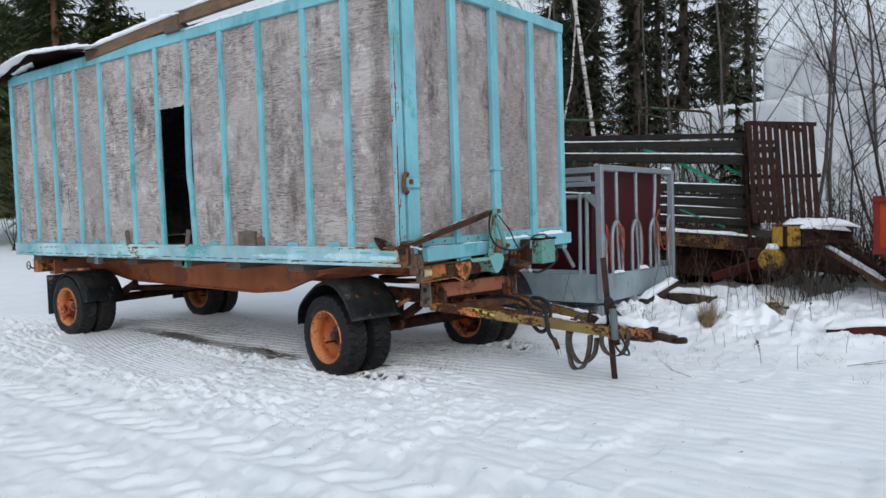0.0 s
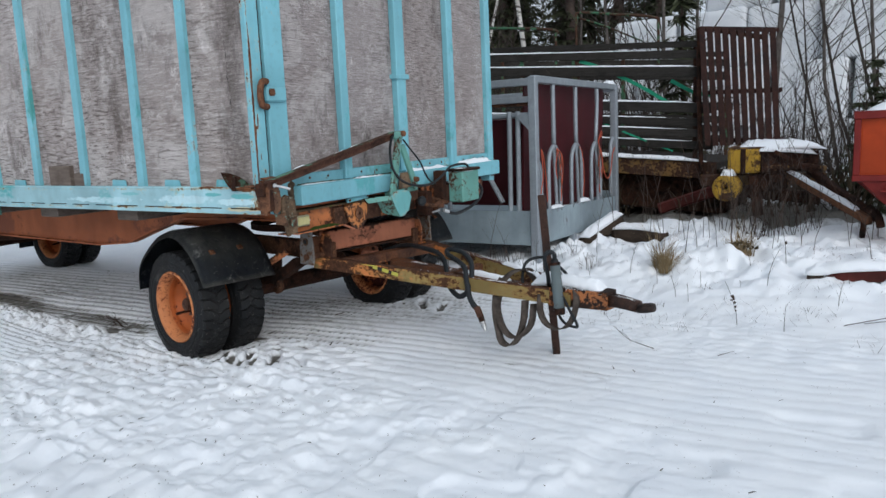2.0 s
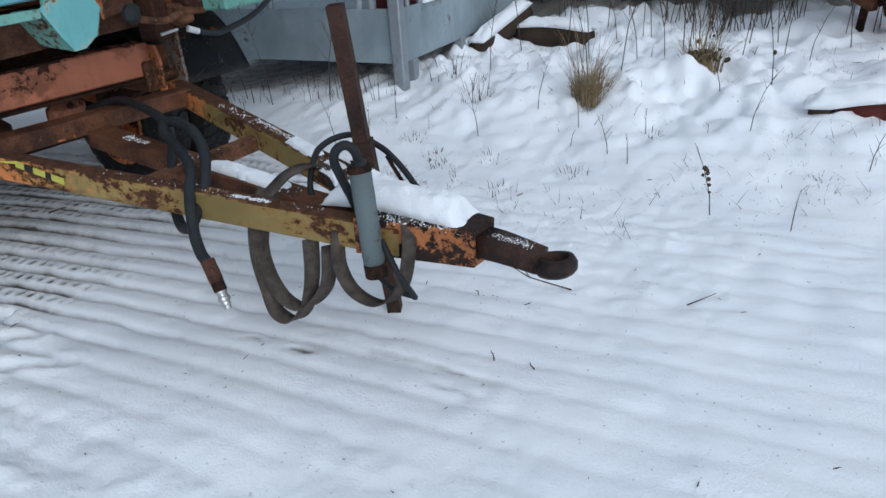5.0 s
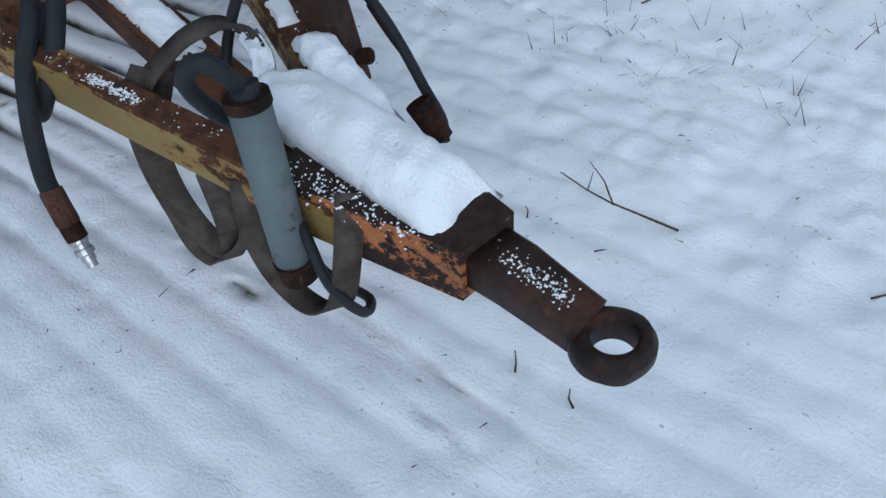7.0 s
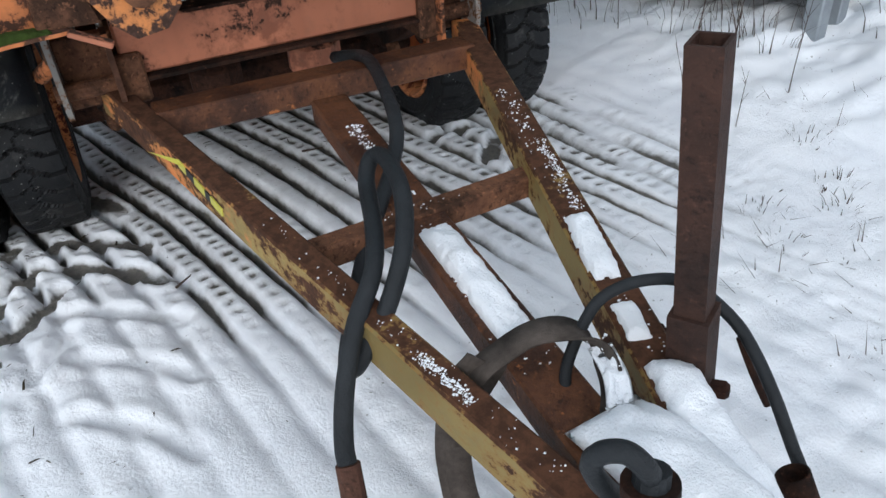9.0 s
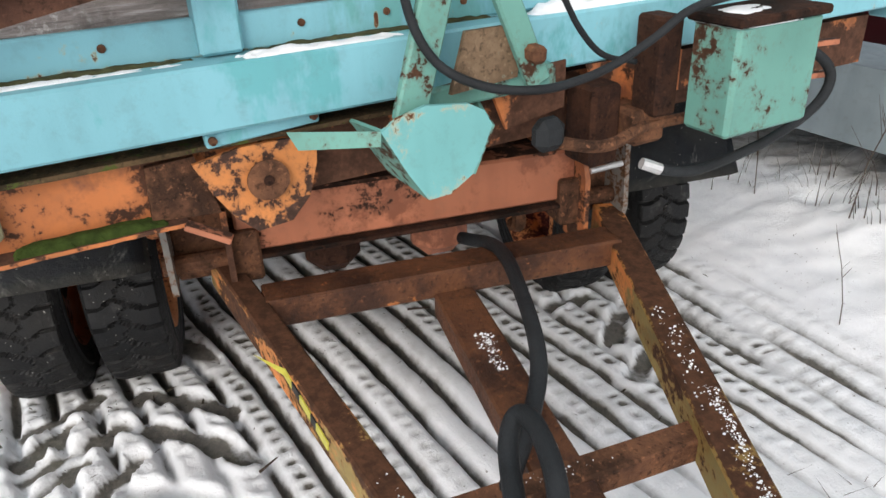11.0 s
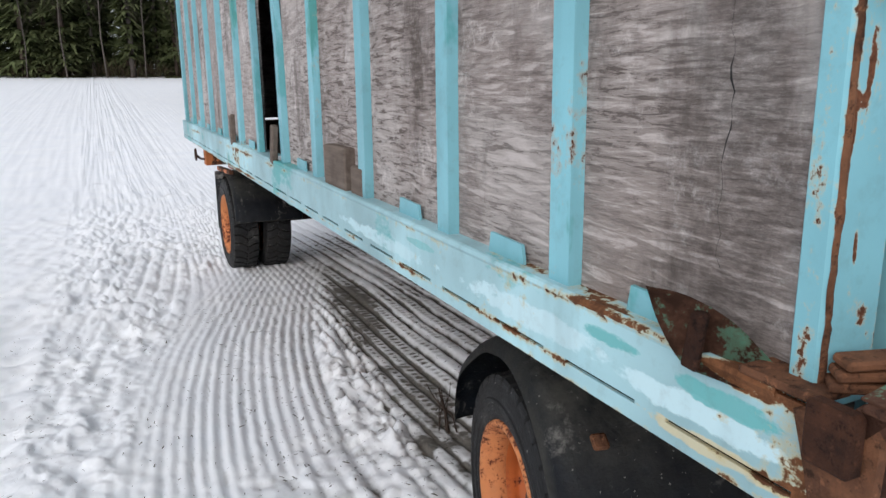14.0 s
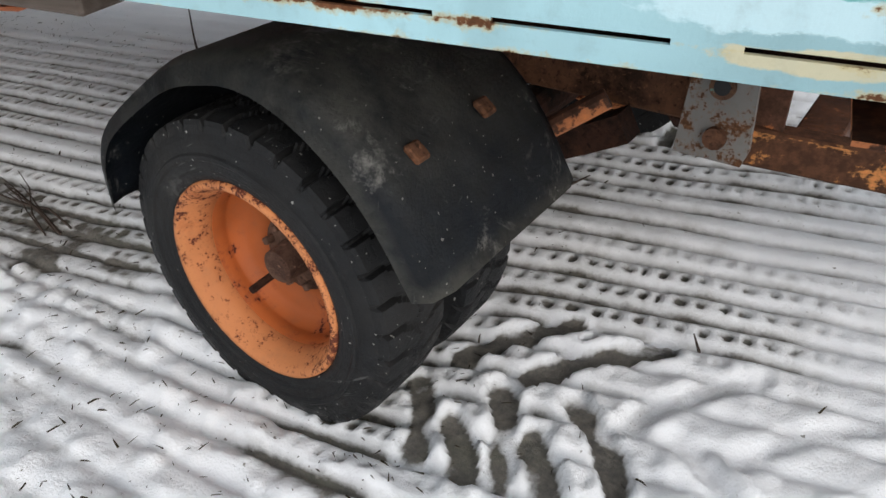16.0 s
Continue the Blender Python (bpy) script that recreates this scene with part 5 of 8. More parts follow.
for x in (-5.55, -4.35, -3.55, -2.75, -1.95, -1.15, -0.45):
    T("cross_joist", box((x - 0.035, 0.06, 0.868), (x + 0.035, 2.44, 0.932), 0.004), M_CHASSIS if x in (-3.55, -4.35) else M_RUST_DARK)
    if x < -1:
        T("joist_block", box((x - 0.09, 0.10, 0.80), (x + 0.10, 0.68, 0.868), 0.006), M_BLOCK if int(x * 10) % 2 else M_ORANGE)
T("joist_bracket", box((-2.70, 0.10, 0.79), (-2.62, 0.16, 0.87), 0.004), M_GREEN)
T("joist_bracket", box((-4.28, 0.10, 0.79), (-4.20, 0.16, 0.87), 0.004), M_GALV)
T("rear_cross_beam", box((-5.7, 0.3, 0.62), (-5.58, 2.2, 0.80), 0.006), M_SALMON)
T("tank_rail", tube([(-5.0, 0.85, 0.42), (-3.9, 0.95, 0.47), (-3.4, 1.1, 0.52)], 0.035, 10), M_RUST_DARK)
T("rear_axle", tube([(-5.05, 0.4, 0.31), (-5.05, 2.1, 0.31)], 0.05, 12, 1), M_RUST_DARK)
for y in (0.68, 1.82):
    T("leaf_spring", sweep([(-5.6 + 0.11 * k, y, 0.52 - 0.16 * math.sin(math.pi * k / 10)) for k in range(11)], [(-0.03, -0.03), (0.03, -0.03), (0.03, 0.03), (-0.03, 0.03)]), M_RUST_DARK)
T("rear_mirror_arm", tube([(-5.62, 0.20, 0.70), (-5.66, 0.10, 0.71), (-5.68, 0.07, 0.735)], 0.009, 6), M_RUST_DARK)
b = bmesh.new()
sweep([(-5.68 + 0.045 * math.cos(a), 0.06, 0.745 + 0.045 * math.sin(a)) for a in np.linspace(0, 2 * math.pi, 17)], ring(0.006, 6), b)
sweep([(-5.725, 0.06, 0.745), (-5.635, 0.06, 0.745)], ring(0.005, 6), b)
T("hand_wheel", b, M_RUST_DARK)
T("rear_light_bar", box((-5.70, 0.12, 0.66), (-5.60, 0.34, 0.82), 0.006), M_ORANGE)

# ---- wheels ----
ASKEW = Matrix()
R = 0.336


def tyre_mesh():
    """One skin: sidewalls with raised rings and a tread cut into blocks by zigzag grooves."""
    prof = [(0.205, -0.052), (0.212, -0.078), (0.222, -0.088), (0.232, -0.0925), (0.238, -0.0930), (0.243, -0.0965), (0.260, -0.0975), (0.265, -0.1015), (0.273, -0.1015), (0.277, -0.0975), (0.290, -0.0960), (0.300, -0.093), (0.312, -0.088)]
    tread = [-0.086, -0.082, -0.070, -0.058, -0.046, -0.036, -0.026, -0.016, -0.008, 0.0, 0.008, 0.016, 0.026, 0.036, 0.046, 0.058, 0.070, 0.082, 0.086]
    n, pitch = 408, 34
    b = bmesh.new()
    rings = []
    for i in range(n):
        a = 2 * math.pi * i / n
        ca, sa = math.cos(a), math.sin(a)
        row = [b.verts.new((r * ca, v, r * sa)) for r, v in prof]
        for v in tread:
            w = abs(v)
            # cross cuts bent like a flat Z, fading to thin sipes in the middle
            bend = 0.0 if v < -0.045 else 0.62 * (v + 0.045) / 0.065 if v < 0.02 else 0.62 - 0.34 * min(1, (v - 0.02) / 0.03)
            ph = (i / n * pitch + bend) % 1.0
            cut = (0.014 if w > 0.035 else 0.008) if ph < 0.13 else 0.0
            if abs(v - 0.012 * math.sin(2 * math.pi * i * pitch / n)) < 0.004:
                cut = max(cut, 0.006)
            crown = 0.338 - 0.35 * max(0.0, w - 0.055) ** 1.2
            rad = crown - cut - (0.008 if w > 0.084 else 0.0)
            row.append(b.verts.new((rad * ca, v, rad * sa)))
        row += [b.verts.new((r * ca, -v, r * sa)) for r, v in reversed(prof)]
        rings.append(row)
    m = len(rings[0])
    for i in range(n):
        p, q = rings[i], rings[(i + 1) % n]
        for k in range(m - 1):
            b.faces.new((p[k], p[k + 1], q[k + 1], q[k]))
        b.faces.new((p[m - 1], p[0], q[0], q[m - 1]))
    return b


def wheel_thing(name):
    """Hub with its dished rim and tyre; the open side of the dish faces -y."""
    b = revolve([(0.001, -0.026), (0.028, -0.026), (0.036, -0.020), (0.040, 0.03), (0.085, 0.036), (0.085, 0.05), (0.001, 0.05)], 20)
    for i in range(8):
        a = 2 * math.pi * i / 8
        bar((0.068 * math.cos(a), 0.036, 0.068 * math.sin(a)), (0.068 * math.cos(a), 0.012, 0.068 * math.sin(a)), 0.016, 0.016, 0.003, bm=b)
    w = part("wheel", b, M_HUB, trailer, "", False)
    rim = [(0.207, -0.092), (0.215, -0.091), (0.219, -0.080), (0.210, -0.066), (0.203, -0.04), (0.203, 0.06), (0.222, 0.085), (0.212, 0.09), (0.193, 0.062), (0.166, 0.056), (0.085, 0.06), (0.085, 0.045), (0.148, 0.042), (0.168, 0.030), (0.174, 0.010), (0.176, 0.004), (0.172, -0.002), (0.178, -0.030), (0.186, -0.055), (0.190, -0.062), (0.199, -0.074)]
    part("rim", revolve(rim, 48), M_RIM, w, "orange painted dished rim", True)
    part("rim_edge", revolve([(0.206, -0.0935), (0.216, -0.0925), (0.2205, -0.080), (0.206, -0.072), (0.1985, -0.0735), (0.1885, -0.058), (0.1775, -0.028), (0.1770, -0.0285), (0.1872, -0.0605), (0.1965, -0.0765)], 64), M_RIM_EDGE, w, "faded, speckled rim edge", True)
    part("tyre", tyre_mesh(), M_RUBBER, w, "black worn tyre")
    part("valve", tube([(-0.022, 0.035, 0.064), (-0.022, -0.01, 0.064), (-0.024, -0.058, 0.066)], 0.0085, 8, 3), M_RUST_DARK, w)
    return w


DOLLY = Matrix.Translation((-0.703, 1.204, 0)) @ Matrix.Rotation(radians(-10.5), 4, "Z")
FLIP = Matrix.Rotation(radians(180), 4, "Z")
wheel = wheel_thing("wheel")
spots = []
for v, flip in ((-0.918, 0), (-0.675, 1), (0.66, 0), (0.90, 1)):
    spots.append(DOLLY @ Matrix.Translation((-0.076, v, 0.268)) @ (FLIP if flip else Matrix()) @ Matrix.Rotation(radians(-55 + 70 * v), 4, "Y"))
for v, flip in ((0.255, 0), (0.485, 1), (1.97, 0), (2.20, 1)):
    spots.append(Matrix.Translation((-5.05, v, 0.312)) @ (FLIP if flip else Matrix()) @ Matrix.Rotation(radians(100 * v), 4, "Y"))
wheel.matrix_basis = spots[0]
for m in spots[1:]:
    copy_thing(wheel, m)


def fender(cx, v0, v1, place, a0, a1, r, flap):
    """A bent plastic mudguard over a twin wheel; flap carries its front edge on in a straight line."""
    b = bmesh.new()
    line = [(r * math.cos(radians(a)), r * math.sin(radians(a))) for a in np.linspace(a0, a1, 22)]
    if not a0:
        line = [(p.x, p.z - 0.022) for p in smooth_line([(-0.415, 0, 0.03), (-0.402, 0, 0.146), (-0.326, 0, 0.25), (-0.13, 0, 0.383), (0.0, 0, 0.425), (0.10, 0, 0.432), (0.20, 0, 0.402), (0.295, 0, 0.338), (0.370, 0, 0.252), (0.438, 0, 0.134)], 4)]
    if flap:
        (px, pz), (qx, qz) = line[-2], line[-1]
        d = Vector((qx - px, qz - pz)).normalized()
        line += [(qx + d.x * flap * k / 4, qz + d.y * flap * k / 4) for k in range(1, 5)]
    rows = []
    for k, (u, z) in enumerate(line):
        row = []
        for j, v in enumerate((v0, v0 + 0.012, v0 + 0.05, (v0 + v1) / 2, v1 - 0.05, v1 - 0.012, v1)):
            lip = 0.045 if j in (0, 6) else 0.014 if j in (1, 5) else 0.0
            rr = math.hypot(u, z)
            row.append(b.verts.new((cx + u * (1 - lip / rr), v, R + z * (1 - lip / rr) - (0.004 * (j / 6 if v0 < 0 else 1 - j / 6) if not a0 else 0.0))))
        rows.append(row)
    for p, q in zip(rows, rows[1:]):
        for j in range(6):
            b.faces.new((p[j], p[j + 1], q[j + 1], q[j]))
    bmesh.ops.solidify(b, geom=b.faces[:], thickness=0.007)
    b.transform(place)
    return b


for s in (-1, 1):
    lo, hi = (-1.05, -0.575) if s < 0 else (0.575, 1.05)
    guard = T("mudguard", fender(-0.04, lo, hi, DOLLY, 0, 1, 0.375, 0), M_FENDER, "black plastic mudguard with scuffs and mud", True)
    T("mudguard_stay", tube([DOLLY @ Vector((0.40, s * 0.50, 0.575)), DOLLY @ Vector((0.30, s * 0.56, 0.505))], 0.021, 12, 1), M_ORANGE)
    for u, v, z in ((0.292, 0.94, 0.622), (0.296, 0.76, 0.628)):
        T("mudguard_bolt", bar(DOLLY @ Vector((u - 0.004, s * v, z - 0.004)), DOLLY @ Vector((u + 0.004, s * v, z + 0.006)), 0.034, 0.034, 0.004), M_RUST, under=guard)
T("mudguard", fender(-5.05, 0.185, 0.66, Matrix(), 180, 12, 0.375, 0.04), M_FENDER, "", True)
T("mudguard", fender(-5.05, 1.78, 2.37, Matrix(), 180, 10, 0.375, 0.06), M_FENDER, "", True)
for y in (0.17, 1.80):
    T("mud_flap", box((-5.50, y, 0.20), (-5.49, y + 0.5, 0.66), 0.003), M_FENDER)
T("mudguard_stay", bar((-5.0, 0.14, 0.735), (-4.45, 0.14, 0.76), 0.03, 0.03, 0.004), M_ORANGE)

# ---- turning front bogie and drawbar, in the bogie's own directions ----


def D(u, v, z):
    return DOLLY @ Vector((u, v, z))


T("front_axle", tube([D(0, -0.55, 0.30), D(0, 0.55, 0.30)], 0.055, 12, 1), M_RUST_DARK)
for s in (-1, 1):
    T("bogie_beam", bar(D(-0.45, s * 0.36, 0.57), D(0.66, s * 0.36, 0.57), 0.06, 0.11, 0.006), M_RUST)
    T("leaf_spring", sweep([D(-0.42 + 0.084 * k, s * 0.43, 0.50 - 0.15 * math.sin(math.pi * k / 10)) for k in range(11)], [(-0.03, -0.03), (0.03, -0.03), (0.03, 0.03), (-0.03, 0.03)]), M_RUST_DARK)
    hanger = T("spring_hanger", bar(D(0.16, s * 0.43, 0.34), D(0.18, s * 0.43, 0.50), 0.07, 0.05, 0.008), M_RUST_DARK)
    T("spring_hook", tube([D(0.16, s * 0.43, 0.37), D(0.20, s * 0.43, 0.34), D(0.20, s * 0.43, 0.305), D(0.16, s * 0.43, 0.29)], 0.022, 8), M_RUST, under=hanger)
    hinge = T("hinge_plate", slab([D(0.536, s * 0.50, 0.510), D(0.655, s * 0.50, 0.508), D(0.664, s * 0.50, 0.54), D(0.655, s * 0.50, 0.715), D(0.562, s * 0.50, 0.722), D(0.548, s * 0.50, 0.645)], 0.012), M_HINGE, "grey hinge plate speckled with rust")
    T("hinge_plate", slab([D(0.59, s * 0.385, 0.47), D(0.69, s * 0.385, 0.465), D(0.69, s * 0.385, 0.63), D(0.67, s * 0.385, 0.68), D(0.61, s * 0.385, 0.68), D(0.59, s * 0.385, 0.62)], 0.012), M_ORANGE)
    T("hinge_back", box((0.54, -0.5, 0.50), (0.575, -0.37, 0.66), 0.004, turn=DOLLY) if s < 0 else box((0.54, 0.37, 0.50), (0.575, 0.5, 0.66), 0.004, turn=DOLLY), M_RUST)
    T("hinge_pin", tube([D(0.606, s * 0.524, 0.553), D(0.606, s * 0.36, 0.553)], 0.020, 12, 1), M_RUST)
    T("hinge_hole_rim", tube([D(0.603, s * 0.519, 0.644), D(0.603, s * 0.50, 0.644)], 0.022, 16, 1), M_RUST_FLECK, under=hinge)
    T("hinge_hole", tube([D(0.603, s * 0.5205, 0.644), D(0.603, s * 0.505, 0.644)], 0.014, 14, 1), M_BLACK, under=hinge)
T("front_bolster", box((0.555, -0.375, 0.572), (0.64, 0.375, 0.690), 0.006, turn=DOLLY), M_SALMON, "faded orange bolster beam with scratches")
T("bolster_flange", box((0.550, -0.37, 0.558), (0.655, 0.37, 0.568), 0.002, turn=DOLLY), M_RUST_DARK)
T("brake_chamber", bar(D(0.42, 0.10, 0.48), D(0.52, 0.10, 0.47), 0.14, 0.14, 0.04), M_SALMON)
T("brake_chamber", bar(D(0.40, -0.16, 0.47), D(0.50, -0.16, 0.46), 0.13, 0.13, 0.04), M_RUST_DARK)
b = revolve([(0.34, 0.66), (0.40, 0.66), (0.40, 0.70), (0.34, 0.70)], 40)
b.transform(Matrix.Translation((-0.703, 1.204, 0)) @ Matrix.Rotation(radians(90), 4, "X"))
T("turntable", b, M_RUST_DARK)


def tow(name, p, q, w, h, mat, label=""):
    return T(name, bar(D(*p), D(*q), w, h, 0.004), mat, label)


LT0, LT1 = (0.56, -0.415, 0.5103), (2.10, -0.0225, 0.3823)
RT0, RT1 = (0.60, 0.4795, 0.4907), (2.14, 0.0437, 0.396)
tow("tow_beam", LT0, LT1, 0.048, 0.074, M_TOW, "ochre and orange tow beam with rust")
tow("tow_beam", RT0, RT1, 0.064, 0.074, M_TOW)
tow("tow_cross_member", (0.742, -0.345, 0.500), (0.742, 0.42, 0.492), 0.080, 0.060, M_WET_RUST, "reddish brown rusted cross member")
tow("tow_brace", (1.317, -0.215, 0.432), (1.288, 0.268, 0.432), 0.048, 0.045, M_RUST)
tow("centre_beam", (0.78, 0.032, 0.452), (2.06, 0.004, 0.378), 0.085, 0.055, M_WET_RUST, "brown rusted centre beam with snow on it")
T("nose_block", slab([D(2.0, -0.075, 0.440), D(2.28, 0.012, 0.428), D(2.28, 0.10, 0.428), D(2.0, 0.115, 0.440)], -0.093), M_TOW_NOSE, "orange and black worn nose of the drawbar")
T("nose_collar", box((2.262, 0.022, 0.345), (2.286, 0.088, 0.412), 0.010, turn=DOLLY), M_EYE)
b = bmesh.new()
sweep([D(2.27, 0.055, 0.385), D(2.32, 0.062, 0.38), D(2.37, 0.066, 0.372), D(2.42, 0.071, 0.363)], [(-0.036, -0.026), (-0.030, -0.030), (0.030, -0.030), (0.036, -0.026), (0.036, 0.022), (0.030, 0.027), (-0.030, 0.027), (-0.036, 0.022)], b, taper=[1, 0.97, 0.9, 0.85])
e = revolve([(0.026, -0.019), (0.040, -0.020), (0.048, -0.010), (0.049, 0.006), (0.042, 0.018), (0.031, 0.020), (0.026, 0.015)], 36)
for v in e.verts:
    v.co *= 1 + 0.09 * noise.noise(v.co * 30)
e.transform(Matrix.Translation(D(2.455, 0.072, 0.360)) @ Matrix.Rotation(radians(85), 4, "X") @ Matrix.Rotation(radians(5), 4, "Z"))
join(b, e)
T("towing_eye", b, M_EYE, "dark worn towing eye", True)
TAPE = ((0.975, 1.005, M_STICK), (1.005, 1.035, M_BLACK), (1.035, 1.075, M_STICK), (1.075, 1.095, M_BLACK), (1.095, 1.135, M_STICK))


def tow_face(u, drop):
    """A point just outside the outer face of the near tow beam, drop below its upper edge."""
    k = (u - LT0[0]) / (LT1[0] - LT0[0])
    return D(u, LT0[1] + k * (LT1[1] - LT0[1]) - 0.0262, LT0[2] + k * (LT1[2] - LT0[2]) + 0.037 - drop)


for u0, u1, mat in TAPE:
    T("warning_tape", bar(tow_face(u0, 0.012 + 0.17 * (u0 - 0.975)), tow_face(u1, 0.012 + 0.17 * (u1 - 0.975)), 0.0025, 0.019, 0), mat, "torn yellow and black warning tape" if u0 < 0.98 else "")
T("tape_end", slab([tow_face(0.975, 0.004), tow_face(1.0, 0.010), tow_face(0.95, 0.004) + Vector((-0.018, -0.028, 0.004)), tow_face(0.94, -0.002) + Vector((-0.02, -0.034, 0.0))], 0.0015), M_STICK)

# stand post in its collar
PF, PT = D(1.846, 0.216, -0.02), D(1.818, 0.140, 0.884)
SQ = []
for a in (45, 135, 225, 315):
    SQ.append((0.0283 * math.cos(radians(a + 20)), 0.0283 * math.sin(radians(a + 20))))
b = sweep([PF, PF.lerp(PT, 0.5), PT], SQ, cap=False)
INNER = [(a * 0.8, c * 0.8) for a, c in SQ]
sweep([PT.lerp(PF, 0.25), PT], INNER, b, cap=False)
b.verts.ensure_lookup_table()
for k in range(4):
    b.faces.new((b.verts[8 + k], b.verts[8 + (k + 1) % 4], b.verts[16 + (k + 1) % 4], b.verts[16 + k]))
stand_post = T("stand_post", b, M_POST, "square brown rusted support post")
C0, C1 = PF.lerp(PT, 0.40), PF.lerp(PT, 0.612)
T("post_collar", sweep([C0, C1], [(a * 1.3, c * 1.3) for a, c in SQ]), M_POST, under=stand_post)
T("post_bracket", bar(C0 + Vector((0, 0, 0.03)), D(1.74, 0.165, 0.42), 0.07, 0.05, 0.006), M_RUST_DARK)
T("post_pin", bar(C0.lerp(C1, 0.3) + Vector((0.015, 0.01, 0)), C0.lerp(C1, 0.3) + Vector((0.042, 0.03, 0.0)), 0.024, 0.024, 0.006), M_RUST_DARK, under=stand_post)
T("pin_handle", tube([C0.lerp(C1, 0.3) + Vector((0.030, 0.05, 0.075)), C0.lerp(C1, 0.3) + Vector((0.052, 0.062, 0.02)), C0.lerp(C1, 0.3) + Vector((0.075, 0.075, -0.03))], 0.0058, 8, 2), M_RUST_DARK, under=stand_post)

# hose holder pipe, spare socket
CT, CB = D(2.032, -0.068, 0.562), D(2.073, -0.097, 0.328)
b = tube([CT, CB], 0.026, 18, 1)
holder_pipe = T("holder_pipe", b, M_CYL, "grey painted pipe holding a hose end", True)
T("holder_rim", sweep([CT + Vector((0, 0, -0.006)), CT + Vector((-0.002, 0.001, 0.008))], ring(0.028, 18)), M_RUST_DARK, under=holder_pipe)
T("holder_foot", tube([CB + Vector((0, 0, 0.02)), CB + Vector((0.002, 0, -0.012))], 0.027, 18, 1), M_RUST_DARK, under=holder_pipe)
T("holder_plug", tube([CT + Vector((0, 0, 0.004)), CT + Vector((-0.004, 0.004, 0.022))], 0.018, 14, 1), M_HOSE, under=holder_pipe)
b = revolve([(0.018, 0.0), (0.021, 0.066), (0.0175, 0.066), (0.016, 0.012), (0.001, 0.012), (0.001, 0.0)], 20)
S0, S1 = D(2.036, 0.200, 0.338), D(2.003, 0.189, 0.394)
b.transform(Matrix.Translation(S0) @ (S1 - S0).to_track_quat("Y", "Z").to_matrix().to_4x4())
T("socket", b, M_RUST_DARK, "rusty open pipe socket", True)

# hoses and straps hung over the drawbar
LOOP = [(0.60, 0.115, 0.50), (0.764, 0.139, 0.545), (0.961, 0.106, 0.545), (1.122, 0.063, 0.53), (1.212, 0.012, 0.50), (1.283, -0.05, 0.46), (1.347, -0.112, 0.405), (1.43, -0.165, 0.372), (1.51, -0.205, 0.362),
        (1.558, -0.208, 0.385), (1.558, -0.180, 0.42), (1.545, -0.140, 0.465), (1.50, -0.088, 0.53), (1.42, -0.052, 0.57), (1.33, -0.040, 0.584), (1.296, -0.052, 0.575), (1.33, -0.078, 0.555), (1.43, -0.108, 0.53), (1.50, -0.140, 0.503),
        (1.55, -0.192, 0.46), (1.588, -0.226, 0.415), (1.618, -0.248, 0.375), (1.655, -0.265, 0.345), (1.683, -0.271, 0.332)]
main_hose = T("hose", tube([D(*p) for p in LOOP], 0.0145, 12), M_HOSE, "thick black hose looped over the tow beam", True)


def fitting(name, p, q, prof, mat, label=""):
    """A turned fitting along p to q; prof: (share of the way, radius)."""
    x, y, z = frame_of(p, q)
    ln = (q - p).length
    pts = [(0.0, 0.0005)] + list(prof) + [(1.0, 0.0005)]
    b = bmesh.new()
    rows = []
    for t, r in pts:
        c = p + z * (ln * t)
        rows.append([b.verts.new(c + x * (r * math.cos(2 * math.pi * k / 14)) + y * (r * math.sin(2 * math.pi * k / 14))) for k in range(14)])
    for r, q2 in zip(rows, rows[1:]):
        for k in range(14):
            b.faces.new((r[k], r[(k + 1) % 14], q2[(k + 1) % 14], q2[k]))
    return T(name, b, mat, label, under=main_hose)


fitting("hose_collar", D(1.680, -0.270, 0.338), D(1.712, -0.277, 0.288), [(0.0, 0.0175), (0.9, 0.0178), (1.0, 0.015)], M_BAR)
fitting("hose_nut", D(1.711, -0.277, 0.290), D(1.722, -0.279, 0.268), [(0.0, 0.0165), (1.0, 0.0165)], M_RUST_DARK)
fitting("hose_coupler", D(1.721, -0.279, 0.270), D(1.745, -0.284, 0.226), [(0.0, 0.0145), (0.16, 0.0145), (0.2, 0.0125), (0.34, 0.0125), (0.38, 0.0148), (0.55, 0.0148), (0.6, 0.011), (0.78, 0.011), (0.8, 0.009), (1.0, 0.0085)], M_STEEL, "bright steel quick coupler")
T("hose", tube([CT + Vector((-0.002, 0.002, 0.012)), D(2.040, -0.086, 0.612), D(2.028, -0.100, 0.628), D(2.012, -0.114, 0.618), D(2.003, -0.116, 0.592), D(2.0, -0.098, 0.55), D(1.985, -0.06, 0.49), D(1.96, -0.02, 0.44)], 0.0108, 10), M_HOSE, "", True)
T("hose", tube([D(1.775, 0.02, 0.40), D(1.758, 0.029, 0.44), D(1.739, 0.069, 0.49), D(1.737, 0.101, 0.52), D(1.753, 0.149, 0.537), D(1.785, 0.198, 0.535), D(1.837, 0.230, 0.50), D(1.879, 0.235, 0.47), D(1.926, 0.232, 0.43), D(1.969, 0.228, 0.385), D(2.01, 0.224, 0.345), D(2.035, 0.205, 0.328)], 0.0085, 10), M_HOSE, "", True)
T("hose", tube([D(2.08, -0.075, 0.40), D(2.13, -0.085, 0.33), D(2.15, -0.06, 0.265), D(2.12, -0.03, 0.24), D(2.07, -0.05, 0.26), D(2.045, -0.07, 0.32), D(2.06, -0.09, 0.40)], 0.0075, 8), M_HOSE, "", True)


